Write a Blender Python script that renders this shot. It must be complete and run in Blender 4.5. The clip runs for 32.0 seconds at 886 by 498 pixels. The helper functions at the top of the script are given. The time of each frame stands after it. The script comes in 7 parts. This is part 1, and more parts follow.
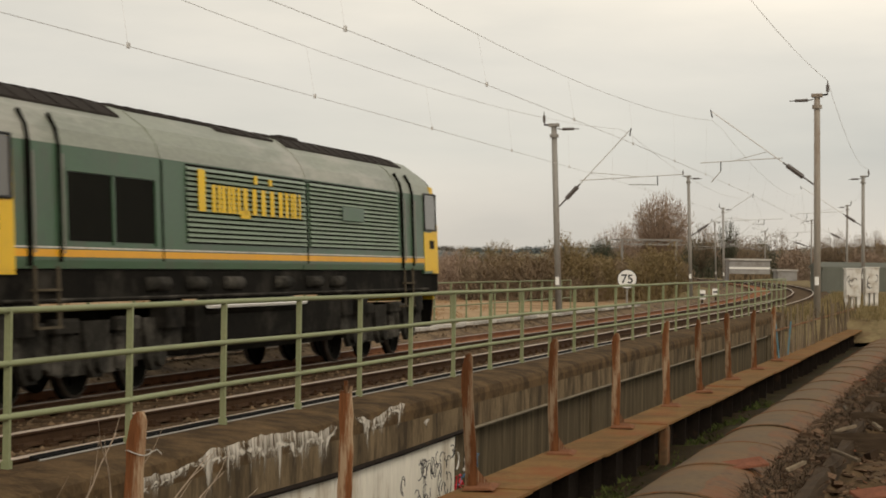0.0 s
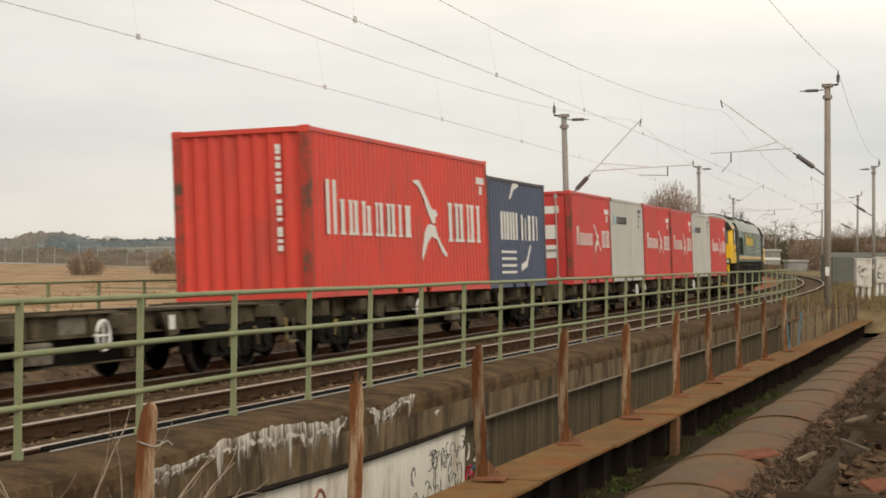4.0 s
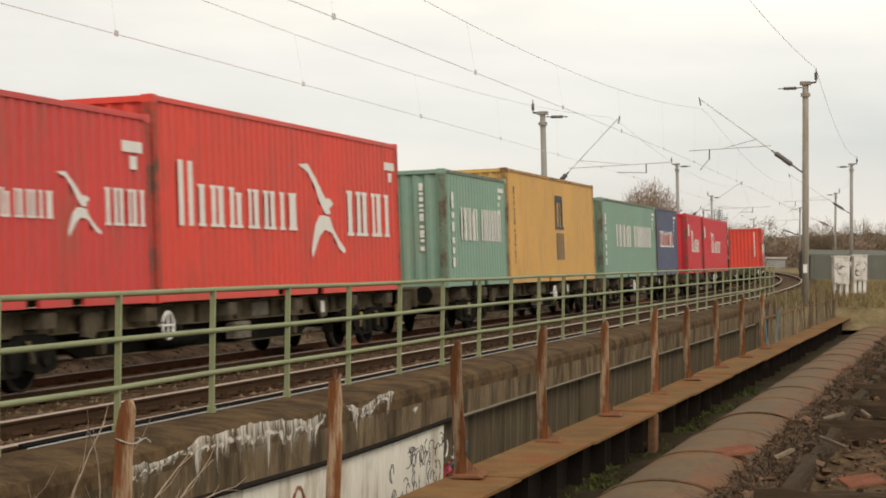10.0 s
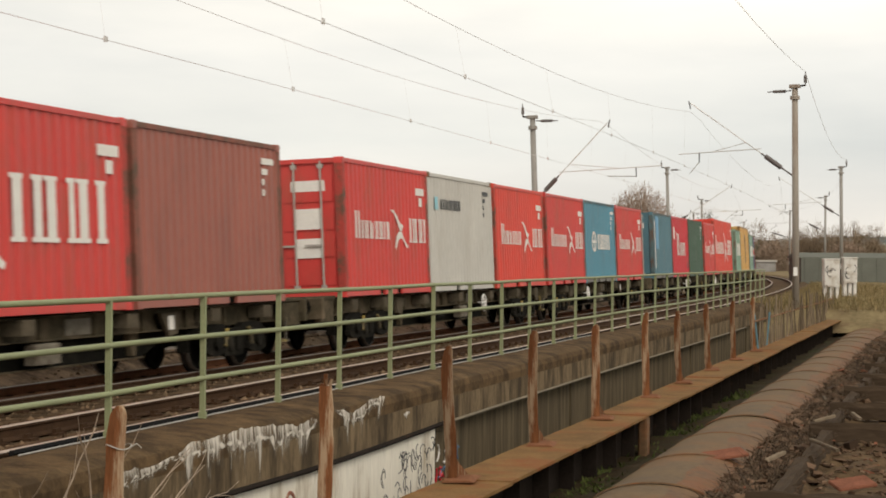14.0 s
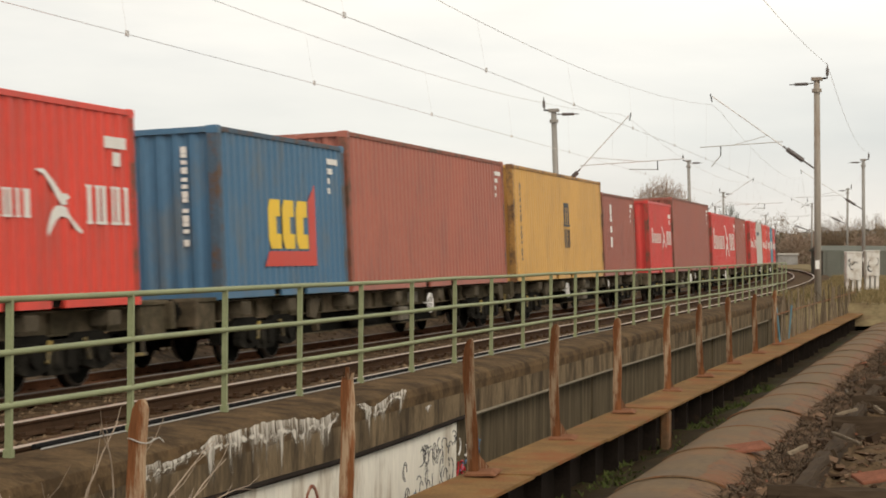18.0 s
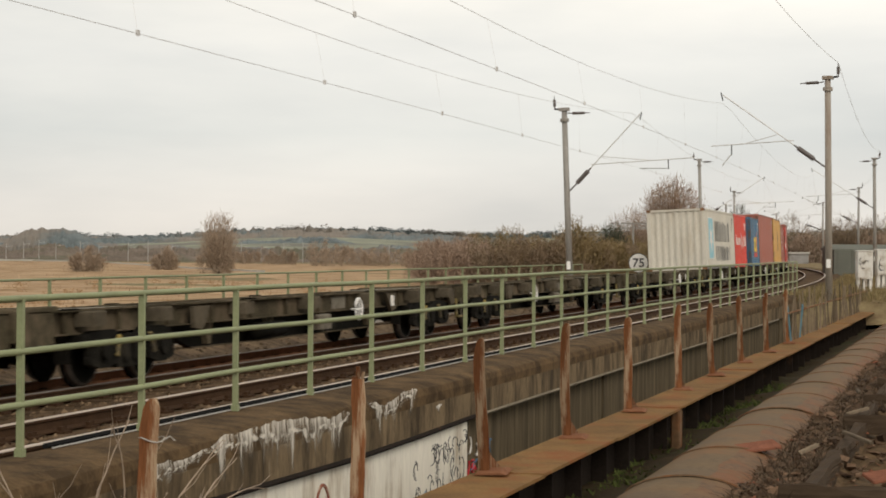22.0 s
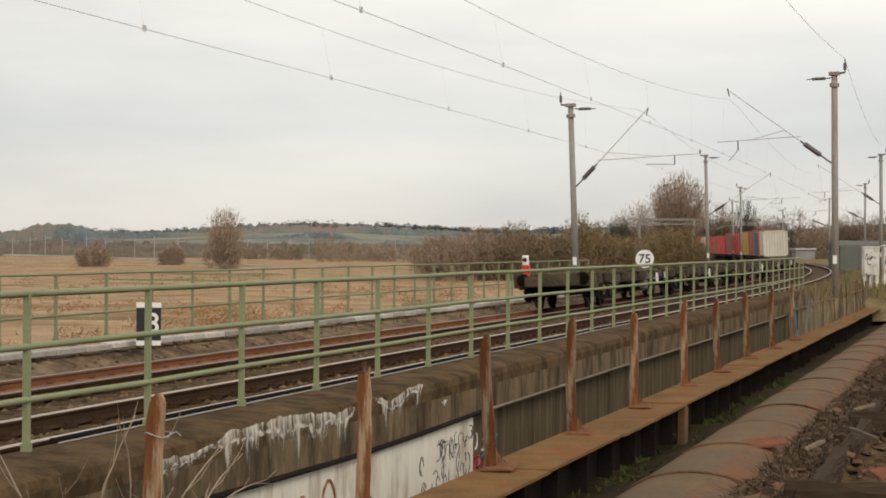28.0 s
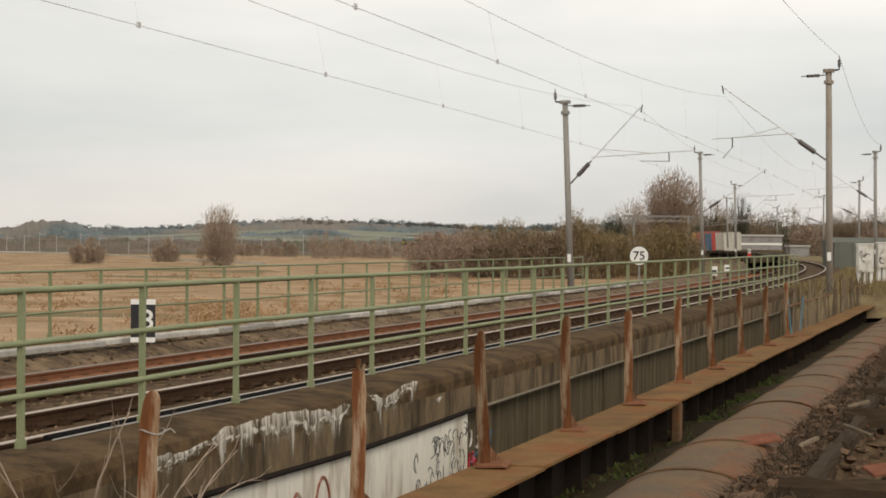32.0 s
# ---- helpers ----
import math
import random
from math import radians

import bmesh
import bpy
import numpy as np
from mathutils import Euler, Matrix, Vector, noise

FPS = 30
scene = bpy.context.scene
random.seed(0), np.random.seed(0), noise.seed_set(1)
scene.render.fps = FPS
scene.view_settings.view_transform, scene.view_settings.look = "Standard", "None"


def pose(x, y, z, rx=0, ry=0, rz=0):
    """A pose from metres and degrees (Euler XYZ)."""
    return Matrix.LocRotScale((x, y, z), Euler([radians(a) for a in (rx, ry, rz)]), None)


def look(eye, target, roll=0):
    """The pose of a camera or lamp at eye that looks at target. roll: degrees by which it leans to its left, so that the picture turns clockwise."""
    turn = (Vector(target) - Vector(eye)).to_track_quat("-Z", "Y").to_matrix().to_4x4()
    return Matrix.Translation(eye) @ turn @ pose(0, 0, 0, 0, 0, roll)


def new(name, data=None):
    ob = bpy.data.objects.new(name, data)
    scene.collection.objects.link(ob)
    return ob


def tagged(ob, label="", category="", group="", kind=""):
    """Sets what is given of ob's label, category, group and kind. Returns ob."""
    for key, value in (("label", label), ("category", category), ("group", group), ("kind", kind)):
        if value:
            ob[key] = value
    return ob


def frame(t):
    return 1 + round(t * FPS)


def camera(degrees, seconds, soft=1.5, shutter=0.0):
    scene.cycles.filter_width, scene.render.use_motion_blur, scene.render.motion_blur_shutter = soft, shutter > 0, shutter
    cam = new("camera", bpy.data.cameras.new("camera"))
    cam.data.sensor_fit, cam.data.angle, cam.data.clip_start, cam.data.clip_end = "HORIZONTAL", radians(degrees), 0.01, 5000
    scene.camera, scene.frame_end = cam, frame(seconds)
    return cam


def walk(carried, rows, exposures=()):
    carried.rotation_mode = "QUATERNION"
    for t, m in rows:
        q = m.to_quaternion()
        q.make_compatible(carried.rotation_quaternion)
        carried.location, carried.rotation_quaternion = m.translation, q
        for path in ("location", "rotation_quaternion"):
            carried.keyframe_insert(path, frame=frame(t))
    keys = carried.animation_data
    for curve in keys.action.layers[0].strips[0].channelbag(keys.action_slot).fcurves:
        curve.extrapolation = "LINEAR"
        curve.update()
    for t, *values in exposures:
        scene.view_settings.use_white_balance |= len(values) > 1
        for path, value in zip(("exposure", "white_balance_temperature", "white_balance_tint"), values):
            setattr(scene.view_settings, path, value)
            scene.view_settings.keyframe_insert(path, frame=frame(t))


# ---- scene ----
# The camera: hand-held on one spot, it only turns a little.
EYE = (0.0, 0.0, 1.773)
cam = camera(25.864, 32.0, soft=1.8, shutter=0.2)
TURNS = [
    (0, 15.064, 0.482, 0.766),
    (0.5, 15.158, 0.467, 0.798),
    (1, 15.311, 0.437, 0.806),
    (1.5, 15.274, 0.419, 0.759),
    (2, 15.475, 0.353, 0.625),
    (2.5, 15.504, 0.273, 0.675),
    (3, 15.389, 0.232, 0.700),
    (3.5, 15.382, 0.219, 0.712),
    (5.5, 15.238, 0.169, 0.599),
    (6, 15.228, 0.174, 0.612),
    (6.5, 14.914, 0.217, 0.683),
    (7, 14.810, 0.219, 0.755),
    (7.5, 14.641, 0.185, 0.849),
    (8, 14.595, 0.160, 0.835),
    (8.5, 14.579, 0.138, 0.861),
    (9, 14.490, 0.113, 0.851),
    (9.5, 14.913, 0.097, 0.657),
    (10, 14.726, 0.129, 0.722),
    (10.5, 14.753, 0.162, 0.711),
    (11, 14.838, 0.178, 0.638),
    (11.5, 14.768, 0.234, 0.563),
    (12, 14.652, 0.260, 0.562),
    (12.5, 14.619, 0.286, 0.577),
    (13, 14.450, 0.291, 0.558),
    (13.5, 14.414, 0.277, 0.505),
    (15.5, 14.672, 0.211, 0.455),
    (16, 14.782, 0.161, 0.497),
    (16.5, 14.843, 0.102, 0.414),
    (17, 14.983, 0.061, 0.416),
    (17.5, 15.119, 0.062, 0.408),
    (18, 15.075, 0.068, 0.396),
    (18.5, 15.070, 0.109, 0.354),
    (19, 15.340, 0.126, 0.318),
    (19.5, 15.389, 0.130, 0.315),
    (20, 15.322, 0.128, 0.317),
    (20.5, 15.347, 0.094, 0.309),
    (21, 15.342, 0.078, 0.285),
    (21.5, 15.391, 0.079, 0.309),
    (22, 15.390, 0.038, 0.363),
    (22.5, 15.370, 0.030, 0.350),
    (23, 15.431, 0.008, 0.370),
    (23.5, 15.498, 0.016, 0.345),
    (24, 15.533, -0.016, 0.419),
    (24.5, 15.377, -0.017, 0.396),
    (25, 15.592, -0.039, 0.390),
    (25.5, 15.545, -0.053, 0.402),
    (27.5, 15.690, -0.091, 0.419),
    (28, 15.571, -0.093, 0.428),
    (28.5, 15.603, -0.129, 0.434),
    (29, 15.536, -0.185, 0.460),
    (29.5, 15.459, -0.224, 0.461),
    (30, 15.480, -0.208, 0.443),
    (30.5, 15.406, -0.201, 0.464),
    (31, 15.453, -0.203, 0.427),
    (31.5, 15.485, -0.188, 0.461),
    (32, 15.406, -0.184, 0.443),]


def aim(yaw, pitch, roll):
    y, p = radians(yaw), radians(pitch)
    way = Vector((-math.sin(y) * math.cos(p), math.cos(y) * math.cos(p), math.sin(p)))
    return look(EYE, Vector(EYE) + way, roll)


walk(cam, [(t, aim(a, b, c)) for t, a, b, c in TURNS],
     [(0, -0.25, 7500, 10), (1, -0.09, 7500, 10), (3, -0.03, 7300, 10), (7, 0.0, 7150, 10), (12, 0.07, 7120, 10), (16, 0.09, 7100, 10), (19, 0.13, 7100, 10), (21, 0.0, 7050, 10), (25, -0.03, 7000, 10), (32, -0.06, 6950, 10)])

# ---------------------------------------------------------------- light
world = bpy.data.worlds.new("overcast")
scene.world = world
world.use_nodes = True
wt = world.node_tree
wt.nodes.clear()
w_out = wt.nodes.new("ShaderNodeOutputWorld")
w_bg = wt.nodes.new("ShaderNodeBackground")
w_sky = wt.nodes.new("ShaderNodeTexSky")
w_sky.sky_type = "NISHITA"
w_sky.sun_disc = False
w_sky.sun_elevation, w_sky.sun_rotation = radians(38), radians(200)
w_hs = wt.nodes.new("ShaderNodeHueSaturation")
w_hs.inputs["Saturation"].default_value = 0.08
w_hs.inputs["Value"].default_value = 0.06
w_tc = wt.nodes.new("ShaderNodeTexCoord")
w_map = wt.nodes.new("ShaderNodeMapping")
w_map.inputs["Scale"].default_value = (1.3, 1.3, 6.0)
w_noise = wt.nodes.new("ShaderNodeTexNoise")
w_noise.inputs["Scale"].default_value = 1.9
w_noise.inputs["Detail"].default_value = 7.0
w_noise.inputs["Roughness"].default_value = 0.52
w_ramp = wt.nodes.new("ShaderNodeValToRGB")
w_ramp.color_ramp.elements[0].position, w_ramp.color_ramp.elements[0].color = 0.33, (0.58, 0.615, 0.64, 1)
w_ramp.color_ramp.elements[1].position, w_ramp.color_ramp.elements[1].color = 0.66, (0.94, 0.93, 0.905, 1)
w_sep = wt.nodes.new("ShaderNodeSeparateXYZ")
w_up = wt.nodes.new("ShaderNodeMapRange")
w_haze = wt.nodes.new("ShaderNodeValToRGB")
w_up.inputs["From Min"].default_value, w_up.inputs["From Max"].default_value = 0.0, 0.2
for pos_, col_ in ((0.0, (0.90, 0.875, 0.86)), (0.14, (0.80, 0.80, 0.805)), (0.30, (0.69, 0.74, 0.77)), (0.5, (0.89, 0.915, 0.93)), (0.7, (1.12, 1.105, 1.07)), (1.0, (1.0, 0.985, 0.96))):
    e_ = w_haze.color_ramp.elements.new(pos_) if 0 < pos_ < 1 else w_haze.color_ramp.elements[0 if pos_ == 0 else -1]
    e_.position, e_.color = pos_, (*col_, 1)
w_mul = wt.nodes.new("ShaderNodeMixRGB")
w_mul.blend_type, w_mul.inputs[0].default_value = "MULTIPLY", 1.0
w_add = wt.nodes.new("ShaderNodeMixRGB")
w_add.blend_type, w_add.inputs[0].default_value = "ADD", 1.0
wl = wt.links.new
wl(w_tc.outputs["Generated"], w_map.inputs["Vector"])
wl(w_map.outputs[0], w_noise.inputs["Vector"])
wl(w_noise.outputs["Fac"], w_ramp.inputs[0])
wl(w_tc.outputs["Generated"], w_sep.inputs[0])
wl(w_sep.outputs["Z"], w_up.inputs["Value"])
wl(w_ramp.outputs[0], w_mul.inputs[1])
wl(w_up.outputs[0], w_haze.inputs[0])
wl(w_haze.outputs[0], w_mul.inputs[2])
wl(w_sky.outputs[0], w_hs.inputs["Color"])
wl(w_mul.outputs[0], w_add.inputs[1])
wl(w_hs.outputs[0], w_add.inputs[2])
wl(w_add.outputs[0], w_bg.inputs["Color"])
w_bg.inputs["Strength"].default_value = 0.80
wl(w_bg.outputs[0], w_out.inputs[0])

sun = new("sun", bpy.data.lights.new("sun", "SUN"))
sun.data.energy, sun.data.angle, sun.data.color = 1.5, radians(30), (1.0, 0.95, 0.88)
sun.matrix_basis = look((34, -30, 34), (0, 0, 0))


# ---------------------------------------------------------------- materials
def mat(name, base, rough=0.7, metal=0.0, vary=0.25, scale=3.0, fine=60.0, bump=0.25, stain=None, stain_at=(0.55, 0.7),
        stain_scale=1.5, stretch=(1, 1, 1), rand=0.0, spec=0.4):
    """A painted, rusted or earthy surface: base colour varied at two scales, with stains of a second colour."""
    if rough >= 0.75:
        spec = min(spec, 0.06)
    m = bpy.data.materials.new(name)
    m.use_nodes = True
    n, l = m.node_tree.nodes, m.node_tree.links.new
    b = n["Principled BSDF"]
    b.inputs["Metallic"].default_value = metal
    b.inputs["Specular IOR Level"].default_value = spec
    tc = n.new("ShaderNodeTexCoord")
    mp = n.new("ShaderNodeMapping")
    mp.inputs["Scale"].default_value = stretch
    l(tc.outputs["Object"], mp.inputs["Vector"])
    big = n.new("ShaderNodeTexNoise")
    big.inputs["Scale"].default_value, big.inputs["Detail"].default_value = scale, 6.0
    big.inputs["Roughness"].default_value = 0.6
    l(mp.outputs[0], big.inputs["Vector"])
    small = n.new("ShaderNodeTexNoise")
    small.inputs["Scale"].default_value, small.inputs["Detail"].default_value = fine, 3.0
    l(mp.outputs[0], small.inputs["Vector"])
    mixn = n.new("ShaderNodeMath")
    mixn.operation = "MULTIPLY_ADD"
    l(small.outputs["Fac"], mixn.inputs[0])
    mixn.inputs[1].default_value = 0.4
    half = n.new("ShaderNodeMath")
    half.operation = "MULTIPLY"
    l(big.outputs["Fac"], half.inputs[0])
    half.inputs[1].default_value = 0.6
    l(half.outputs[0], mixn.inputs[2])
    rmp = n.new("ShaderNodeValToRGB")
    lo = [max(0.0, c * (1 - vary)) for c in base]
    hi = [min(1.0, c * (1 + vary)) for c in base]
    rmp.color_ramp.elements[0].position, rmp.color_ramp.elements[0].color = 0.32, (*lo, 1)
    rmp.color_ramp.elements[1].position, rmp.color_ramp.elements[1].color = 0.68, (*hi, 1)
    l(mixn.outputs[0], rmp.inputs[0])
    col = rmp.outputs[0]
    if stain:
        sn = n.new("ShaderNodeTexNoise")
        sn.inputs["Scale"].default_value, sn.inputs["Detail"].default_value = stain_scale, 8.0
        sn.inputs["Roughness"].default_value = 0.68
        mp2 = n.new("ShaderNodeMapping")
        mp2.inputs["Scale"].default_value = stretch
        mp2.inputs["Location"].default_value = (3.1, 7.7, 1.3)
        l(tc.outputs["Object"], mp2.inputs["Vector"])
        l(mp2.outputs[0], sn.inputs["Vector"])
        sr = n.new("ShaderNodeMapRange")
        sr.inputs["From Min"].default_value, sr.inputs["From Max"].default_value = stain_at
        l(sn.outputs["Fac"], sr.inputs["Value"])
        mx = n.new("ShaderNodeMixRGB")
        l(sr.outputs[0], mx.inputs[0])
        l(col, mx.inputs[1])
        mx.inputs[2].default_value = (*stain, 1)
        col = mx.outputs[0]
    if rand:
        oi = n.new("ShaderNodeObjectInfo")
        rr = n.new("ShaderNodeMapRange")
        rr.inputs["To Min"].default_value, rr.inputs["To Max"].default_value = 1 - rand, 1 + rand
        l(oi.outputs["Random"], rr.inputs["Value"])
        mm = n.new("ShaderNodeMixRGB")
        mm.blend_type, mm.inputs[0].default_value = "MULTIPLY", 1.0
        l(col, mm.inputs[1])
        l(rr.outputs[0], mm.inputs[2])
        col = mm.outputs[0]
    l(col, b.inputs["Base Color"])
    ro = n.new("ShaderNodeMapRange")
    ro.inputs["To Min"].default_value, ro.inputs["To Max"].default_value = max(0.05, rough - 0.12), min(1.0, rough + 0.12)
    l(big.outputs["Fac"], ro.inputs["Value"])
    l(ro.outputs[0], b.inputs["Roughness"])
    if bump:
        bp = n.new("ShaderNodeBump")
        bp.inputs["Strength"].default_value, bp.inputs["Distance"].default_value = bump, 0.02
        l(mixn.outputs[0], bp.inputs["Height"])
        l(bp.outputs[0], b.inputs["Normal"])
    return m


def foliage(name, dark, light, patch=0.0, scale=0.6):
    """Twigs and leaves: the colour changes from blade to blade and, by the share patch, over larger clumps."""
    m = bpy.data.materials.new(name)
    m.use_nodes = True
    n, l = m.node_tree.nodes, m.node_tree.links.new
    b = n["Principled BSDF"]
    b.inputs["Roughness"].default_value = 0.9
    b.inputs["Specular IOR Level"].default_value = 0.1
    g = n.new("ShaderNodeNewGeometry")
    r = n.new("ShaderNodeValToRGB")
    r.color_ramp.elements[0].color, r.color_ramp.elements[1].color = (*dark, 1), (*light, 1)
    if patch:
        tc, nz, st, mx = n.new("ShaderNodeTexCoord"), n.new("ShaderNodeTexNoise"), n.new("ShaderNodeMapRange"), n.new("ShaderNodeMixRGB")
        nz.inputs["Scale"].default_value, nz.inputs["Detail"].default_value = scale, 3.0
        st.inputs["From Min"].default_value, st.inputs["From Max"].default_value = 0.34, 0.66
        mx.inputs[0].default_value = patch
        l(tc.outputs["Object"], nz.inputs["Vector"])
        l(nz.outputs["Fac"], st.inputs["Value"])
        l(g.outputs["Random Per Island"], mx.inputs[1])
        l(st.outputs[0], mx.inputs[2])
        l(mx.outputs[0], r.inputs[0])
    else:
        l(g.outputs["Random Per Island"], r.inputs[0])
    l(r.outputs[0], b.inputs["Base Color"])
    return m


M_RAILGREEN = mat("railing_green", (0.225, 0.25, 0.135), 0.6, vary=0.18, scale=2, fine=40, stain=(0.20, 0.13, 0.07), stain_at=(0.62, 0.75), stain_scale=5)
M_RAILGREEN_FAR = mat("railing_green_faded", (0.20, 0.222, 0.12), 0.65, vary=0.2, scale=2, fine=40)
M_RUST = mat("rusted_steel", (0.15, 0.06, 0.026), 0.85, vary=0.6, scale=5, fine=50, bump=0.6, stain=(0.30, 0.215, 0.14), stain_at=(0.5, 0.60), stain_scale=9.0, stretch=(1, 1, 0.14), rand=0.3)
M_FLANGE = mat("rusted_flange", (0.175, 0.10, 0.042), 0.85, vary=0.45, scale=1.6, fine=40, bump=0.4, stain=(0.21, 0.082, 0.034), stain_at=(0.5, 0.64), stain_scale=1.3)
# Corroded steel, darkened in colour for the shade under the girder flange.
M_DARKSTEEL = mat("shade_dark_corroded_steel", (0.02, 0.015, 0.012), 0.85, vary=0.4, scale=3, fine=40, bump=0.4, stain=(0.07, 0.038, 0.02), stain_at=(0.6, 0.8), stain_scale=3)
M_CONC = mat("stained_concrete", (0.175, 0.127, 0.077), 0.9, vary=0.35, scale=1.6, fine=35, bump=0.5, stain=(0.06, 0.044, 0.028), stain_at=(0.43, 0.60), stain_scale=2.6, stretch=(1, 1, 0.3))
M_CONC_LOW = mat("streaked_concrete", (0.145, 0.113, 0.071), 0.9, vary=0.35, scale=2.2, fine=30, bump=0.4, stain=(0.075, 0.06, 0.04), stain_at=(0.42, 0.6), stain_scale=3.2, stretch=(1, 1, 0.08))
M_COPING = mat("mossy_coping", (0.118, 0.076, 0.04), 0.92, vary=0.4, scale=2.4, fine=30, bump=0.6, stain=(0.055, 0.036, 0.02), stain_at=(0.42, 0.58), stain_scale=1.9)
M_WHITEWASH = mat("whitewashed_panel", (0.76, 0.72, 0.63), 0.8, vary=0.14, scale=2, fine=25, bump=0.2, stain=(0.36, 0.28, 0.18), stain_at=(0.5, 0.68), stain_scale=2.2, stretch=(1, 1, 0.22))
M_BALLAST = mat("ballast", (0.185, 0.13, 0.082), 0.95, vary=0.5, scale=3, fine=26, bump=1.0, stain=(0.05, 0.035, 0.025), stain_at=(0.45, 0.65), stain_scale=1.1)
M_BALLAST_DARK = mat("oily_ballast", (0.10, 0.066, 0.039), 0.95, vary=0.5, scale=3, fine=26, bump=1.0, stain=(0.035, 0.024, 0.016), stain_at=(0.5, 0.68), stain_scale=1.5)
M_SLEEPER = mat("timber_sleeper", (0.075, 0.047, 0.026), 0.9, vary=0.3, scale=4, fine=40, bump=0.4, rand=0.35)
M_RAILHEAD = mat("polished_rail_head", (0.56, 0.47, 0.40), 0.5, metal=0.6, vary=0.08, scale=2, fine=30, bump=0.02)
M_RAILRUST = mat("orange_rusted_rail", (0.19, 0.085, 0.046), 0.85, vary=0.3, scale=3, fine=60, bump=0.3)
M_RAILDARK = mat("dark_rail_web", (0.055, 0.031, 0.018), 0.85, vary=0.35, scale=3, fine=60, bump=0.3)
M_TROUGH = mat("pale_concrete_trough", (0.40, 0.38, 0.345), 0.85, vary=0.3, scale=2.5, fine=30, bump=0.3, rand=0.3)
M_REED = mat("dead_reeds", (0.385, 0.268, 0.165), 0.95, vary=0.32, scale=0.2, fine=0.9, bump=0.3, stain=(0.23, 0.145, 0.075), stain_at=(0.45, 0.60), stain_scale=0.13, stretch=(1, 1, 1))
M_FIELD = mat("field", (0.20, 0.155, 0.085), 0.95, vary=0.3, scale=0.02, fine=0.4, bump=0.3, stain=(0.10, 0.115, 0.06), stain_at=(0.5, 0.62), stain_scale=0.012)
# Earth with mossy stains; its low base colour carries the gap's shade.
M_EARTH = mat("shade_dark_earth", (0.036, 0.025, 0.013), 0.8, vary=0.5, scale=2.5, fine=18, bump=0.8, stain=(0.05, 0.055, 0.022), stain_at=(0.52, 0.68), stain_scale=1.2)
M_ARCH = mat("weathered_arch_plate", (0.122, 0.08, 0.042), 0.66, vary=0.35, scale=1.4, fine=14, bump=0.15, stain=(0.185, 0.09, 0.036), stain_at=(0.5, 0.68), stain_scale=0.8, spec=0.1)
M_ARCHRUST = mat("rusted_plate_edge", (0.125, 0.072, 0.037), 0.74, vary=0.5, scale=2.4, fine=14, bump=0.3, stain=(0.16, 0.065, 0.026), stain_at=(0.48, 0.6), stain_scale=1.8, spec=0.2)
M_BANK = mat("debris_bank", (0.082, 0.054, 0.03), 0.92, vary=0.65, scale=3.0, fine=22, bump=0.9, stain=(0.125, 0.08, 0.045), stain_at=(0.5, 0.64), stain_scale=3.5)
M_CONDUIT = mat("pale_conduit", (0.20, 0.17, 0.125), 0.85, vary=0.3, scale=2, fine=30, bump=0.2)
M_SPRAYRED = mat("faded_red_spray", (0.27, 0.10, 0.065), 0.8, vary=0.3, scale=4, fine=30, bump=0.0, stain=(0.6, 0.5, 0.4), stain_at=(0.52, 0.66), stain_scale=6)
M_MASTGREY = mat("galvanised_mast", (0.26, 0.245, 0.225), 0.6, metal=0.2, vary=0.18, scale=1.5, fine=20, bump=0.1, stain=(0.17, 0.12, 0.085), stain_at=(0.55, 0.72), stain_scale=1.4, stretch=(1, 1, 0.2))
M_MASTBROWN = mat("rusty_mast", (0.30, 0.265, 0.225), 0.7, metal=0.1, vary=0.2, scale=1.5, fine=20, bump=0.1, stain=(0.15, 0.085, 0.05), stain_at=(0.5, 0.68), stain_scale=1.2, stretch=(1, 1, 0.2))
M_INSUL = mat("brown_porcelain", (0.10, 0.085, 0.08), 0.4, vary=0.15, bump=0.0)
M_WIRE = mat("wire", (0.62, 0.61, 0.60), 0.6, metal=0.4, vary=0.1, bump=0.0)
M_WHITE = mat("white_paint", (0.78, 0.77, 0.74), 0.5, vary=0.07, scale=3, fine=40, bump=0.05, stain=(0.5, 0.45, 0.38), stain_at=(0.6, 0.8))
M_BLACK = mat("black_paint", (0.018, 0.018, 0.02), 0.5, vary=0.2, bump=0.05)
M_RED = mat("red_paint", (0.55, 0.04, 0.03), 0.45, vary=0.1, bump=0.03)
M_YELLOW = mat("warning_yellow", (0.80, 0.49, 0.02), 0.45, vary=0.1, scale=1.5, fine=30, bump=0.04, stain=(0.35, 0.2, 0.04), stain_at=(0.62, 0.8))
M_LOCOGREEN = mat("loco_green", (0.05, 0.108, 0.06), 0.32, spec=0.28, vary=0.2, scale=1.1, fine=20, bump=0.05, stain=(0.075, 0.08, 0.062), stain_at=(0.5, 0.72), stain_scale=0.9)
# Pale base and whitish patches paint the light reflected off the curved roof.
M_LOCOROOF = mat("sheen_pale_roof", (0.225, 0.245, 0.20), 0.38, vary=0.25, scale=0.8, fine=15, bump=0.08, stain=(0.46, 0.44, 0.40), stain_at=(0.5, 0.68), stain_scale=0.5, stretch=(1, 0.35, 1.2))
M_SOOT = mat("exhaust_soot", (0.035, 0.03, 0.027), 0.8, vary=0.3, scale=1, fine=15, bump=0.15)
M_UNDER = mat("near_black_parts", (0.007, 0.0065, 0.005), 0.9, vary=0.5, scale=2, fine=16, bump=0.3, stain=(0.028, 0.025, 0.018), stain_at=(0.56, 0.8), stain_scale=1.4)
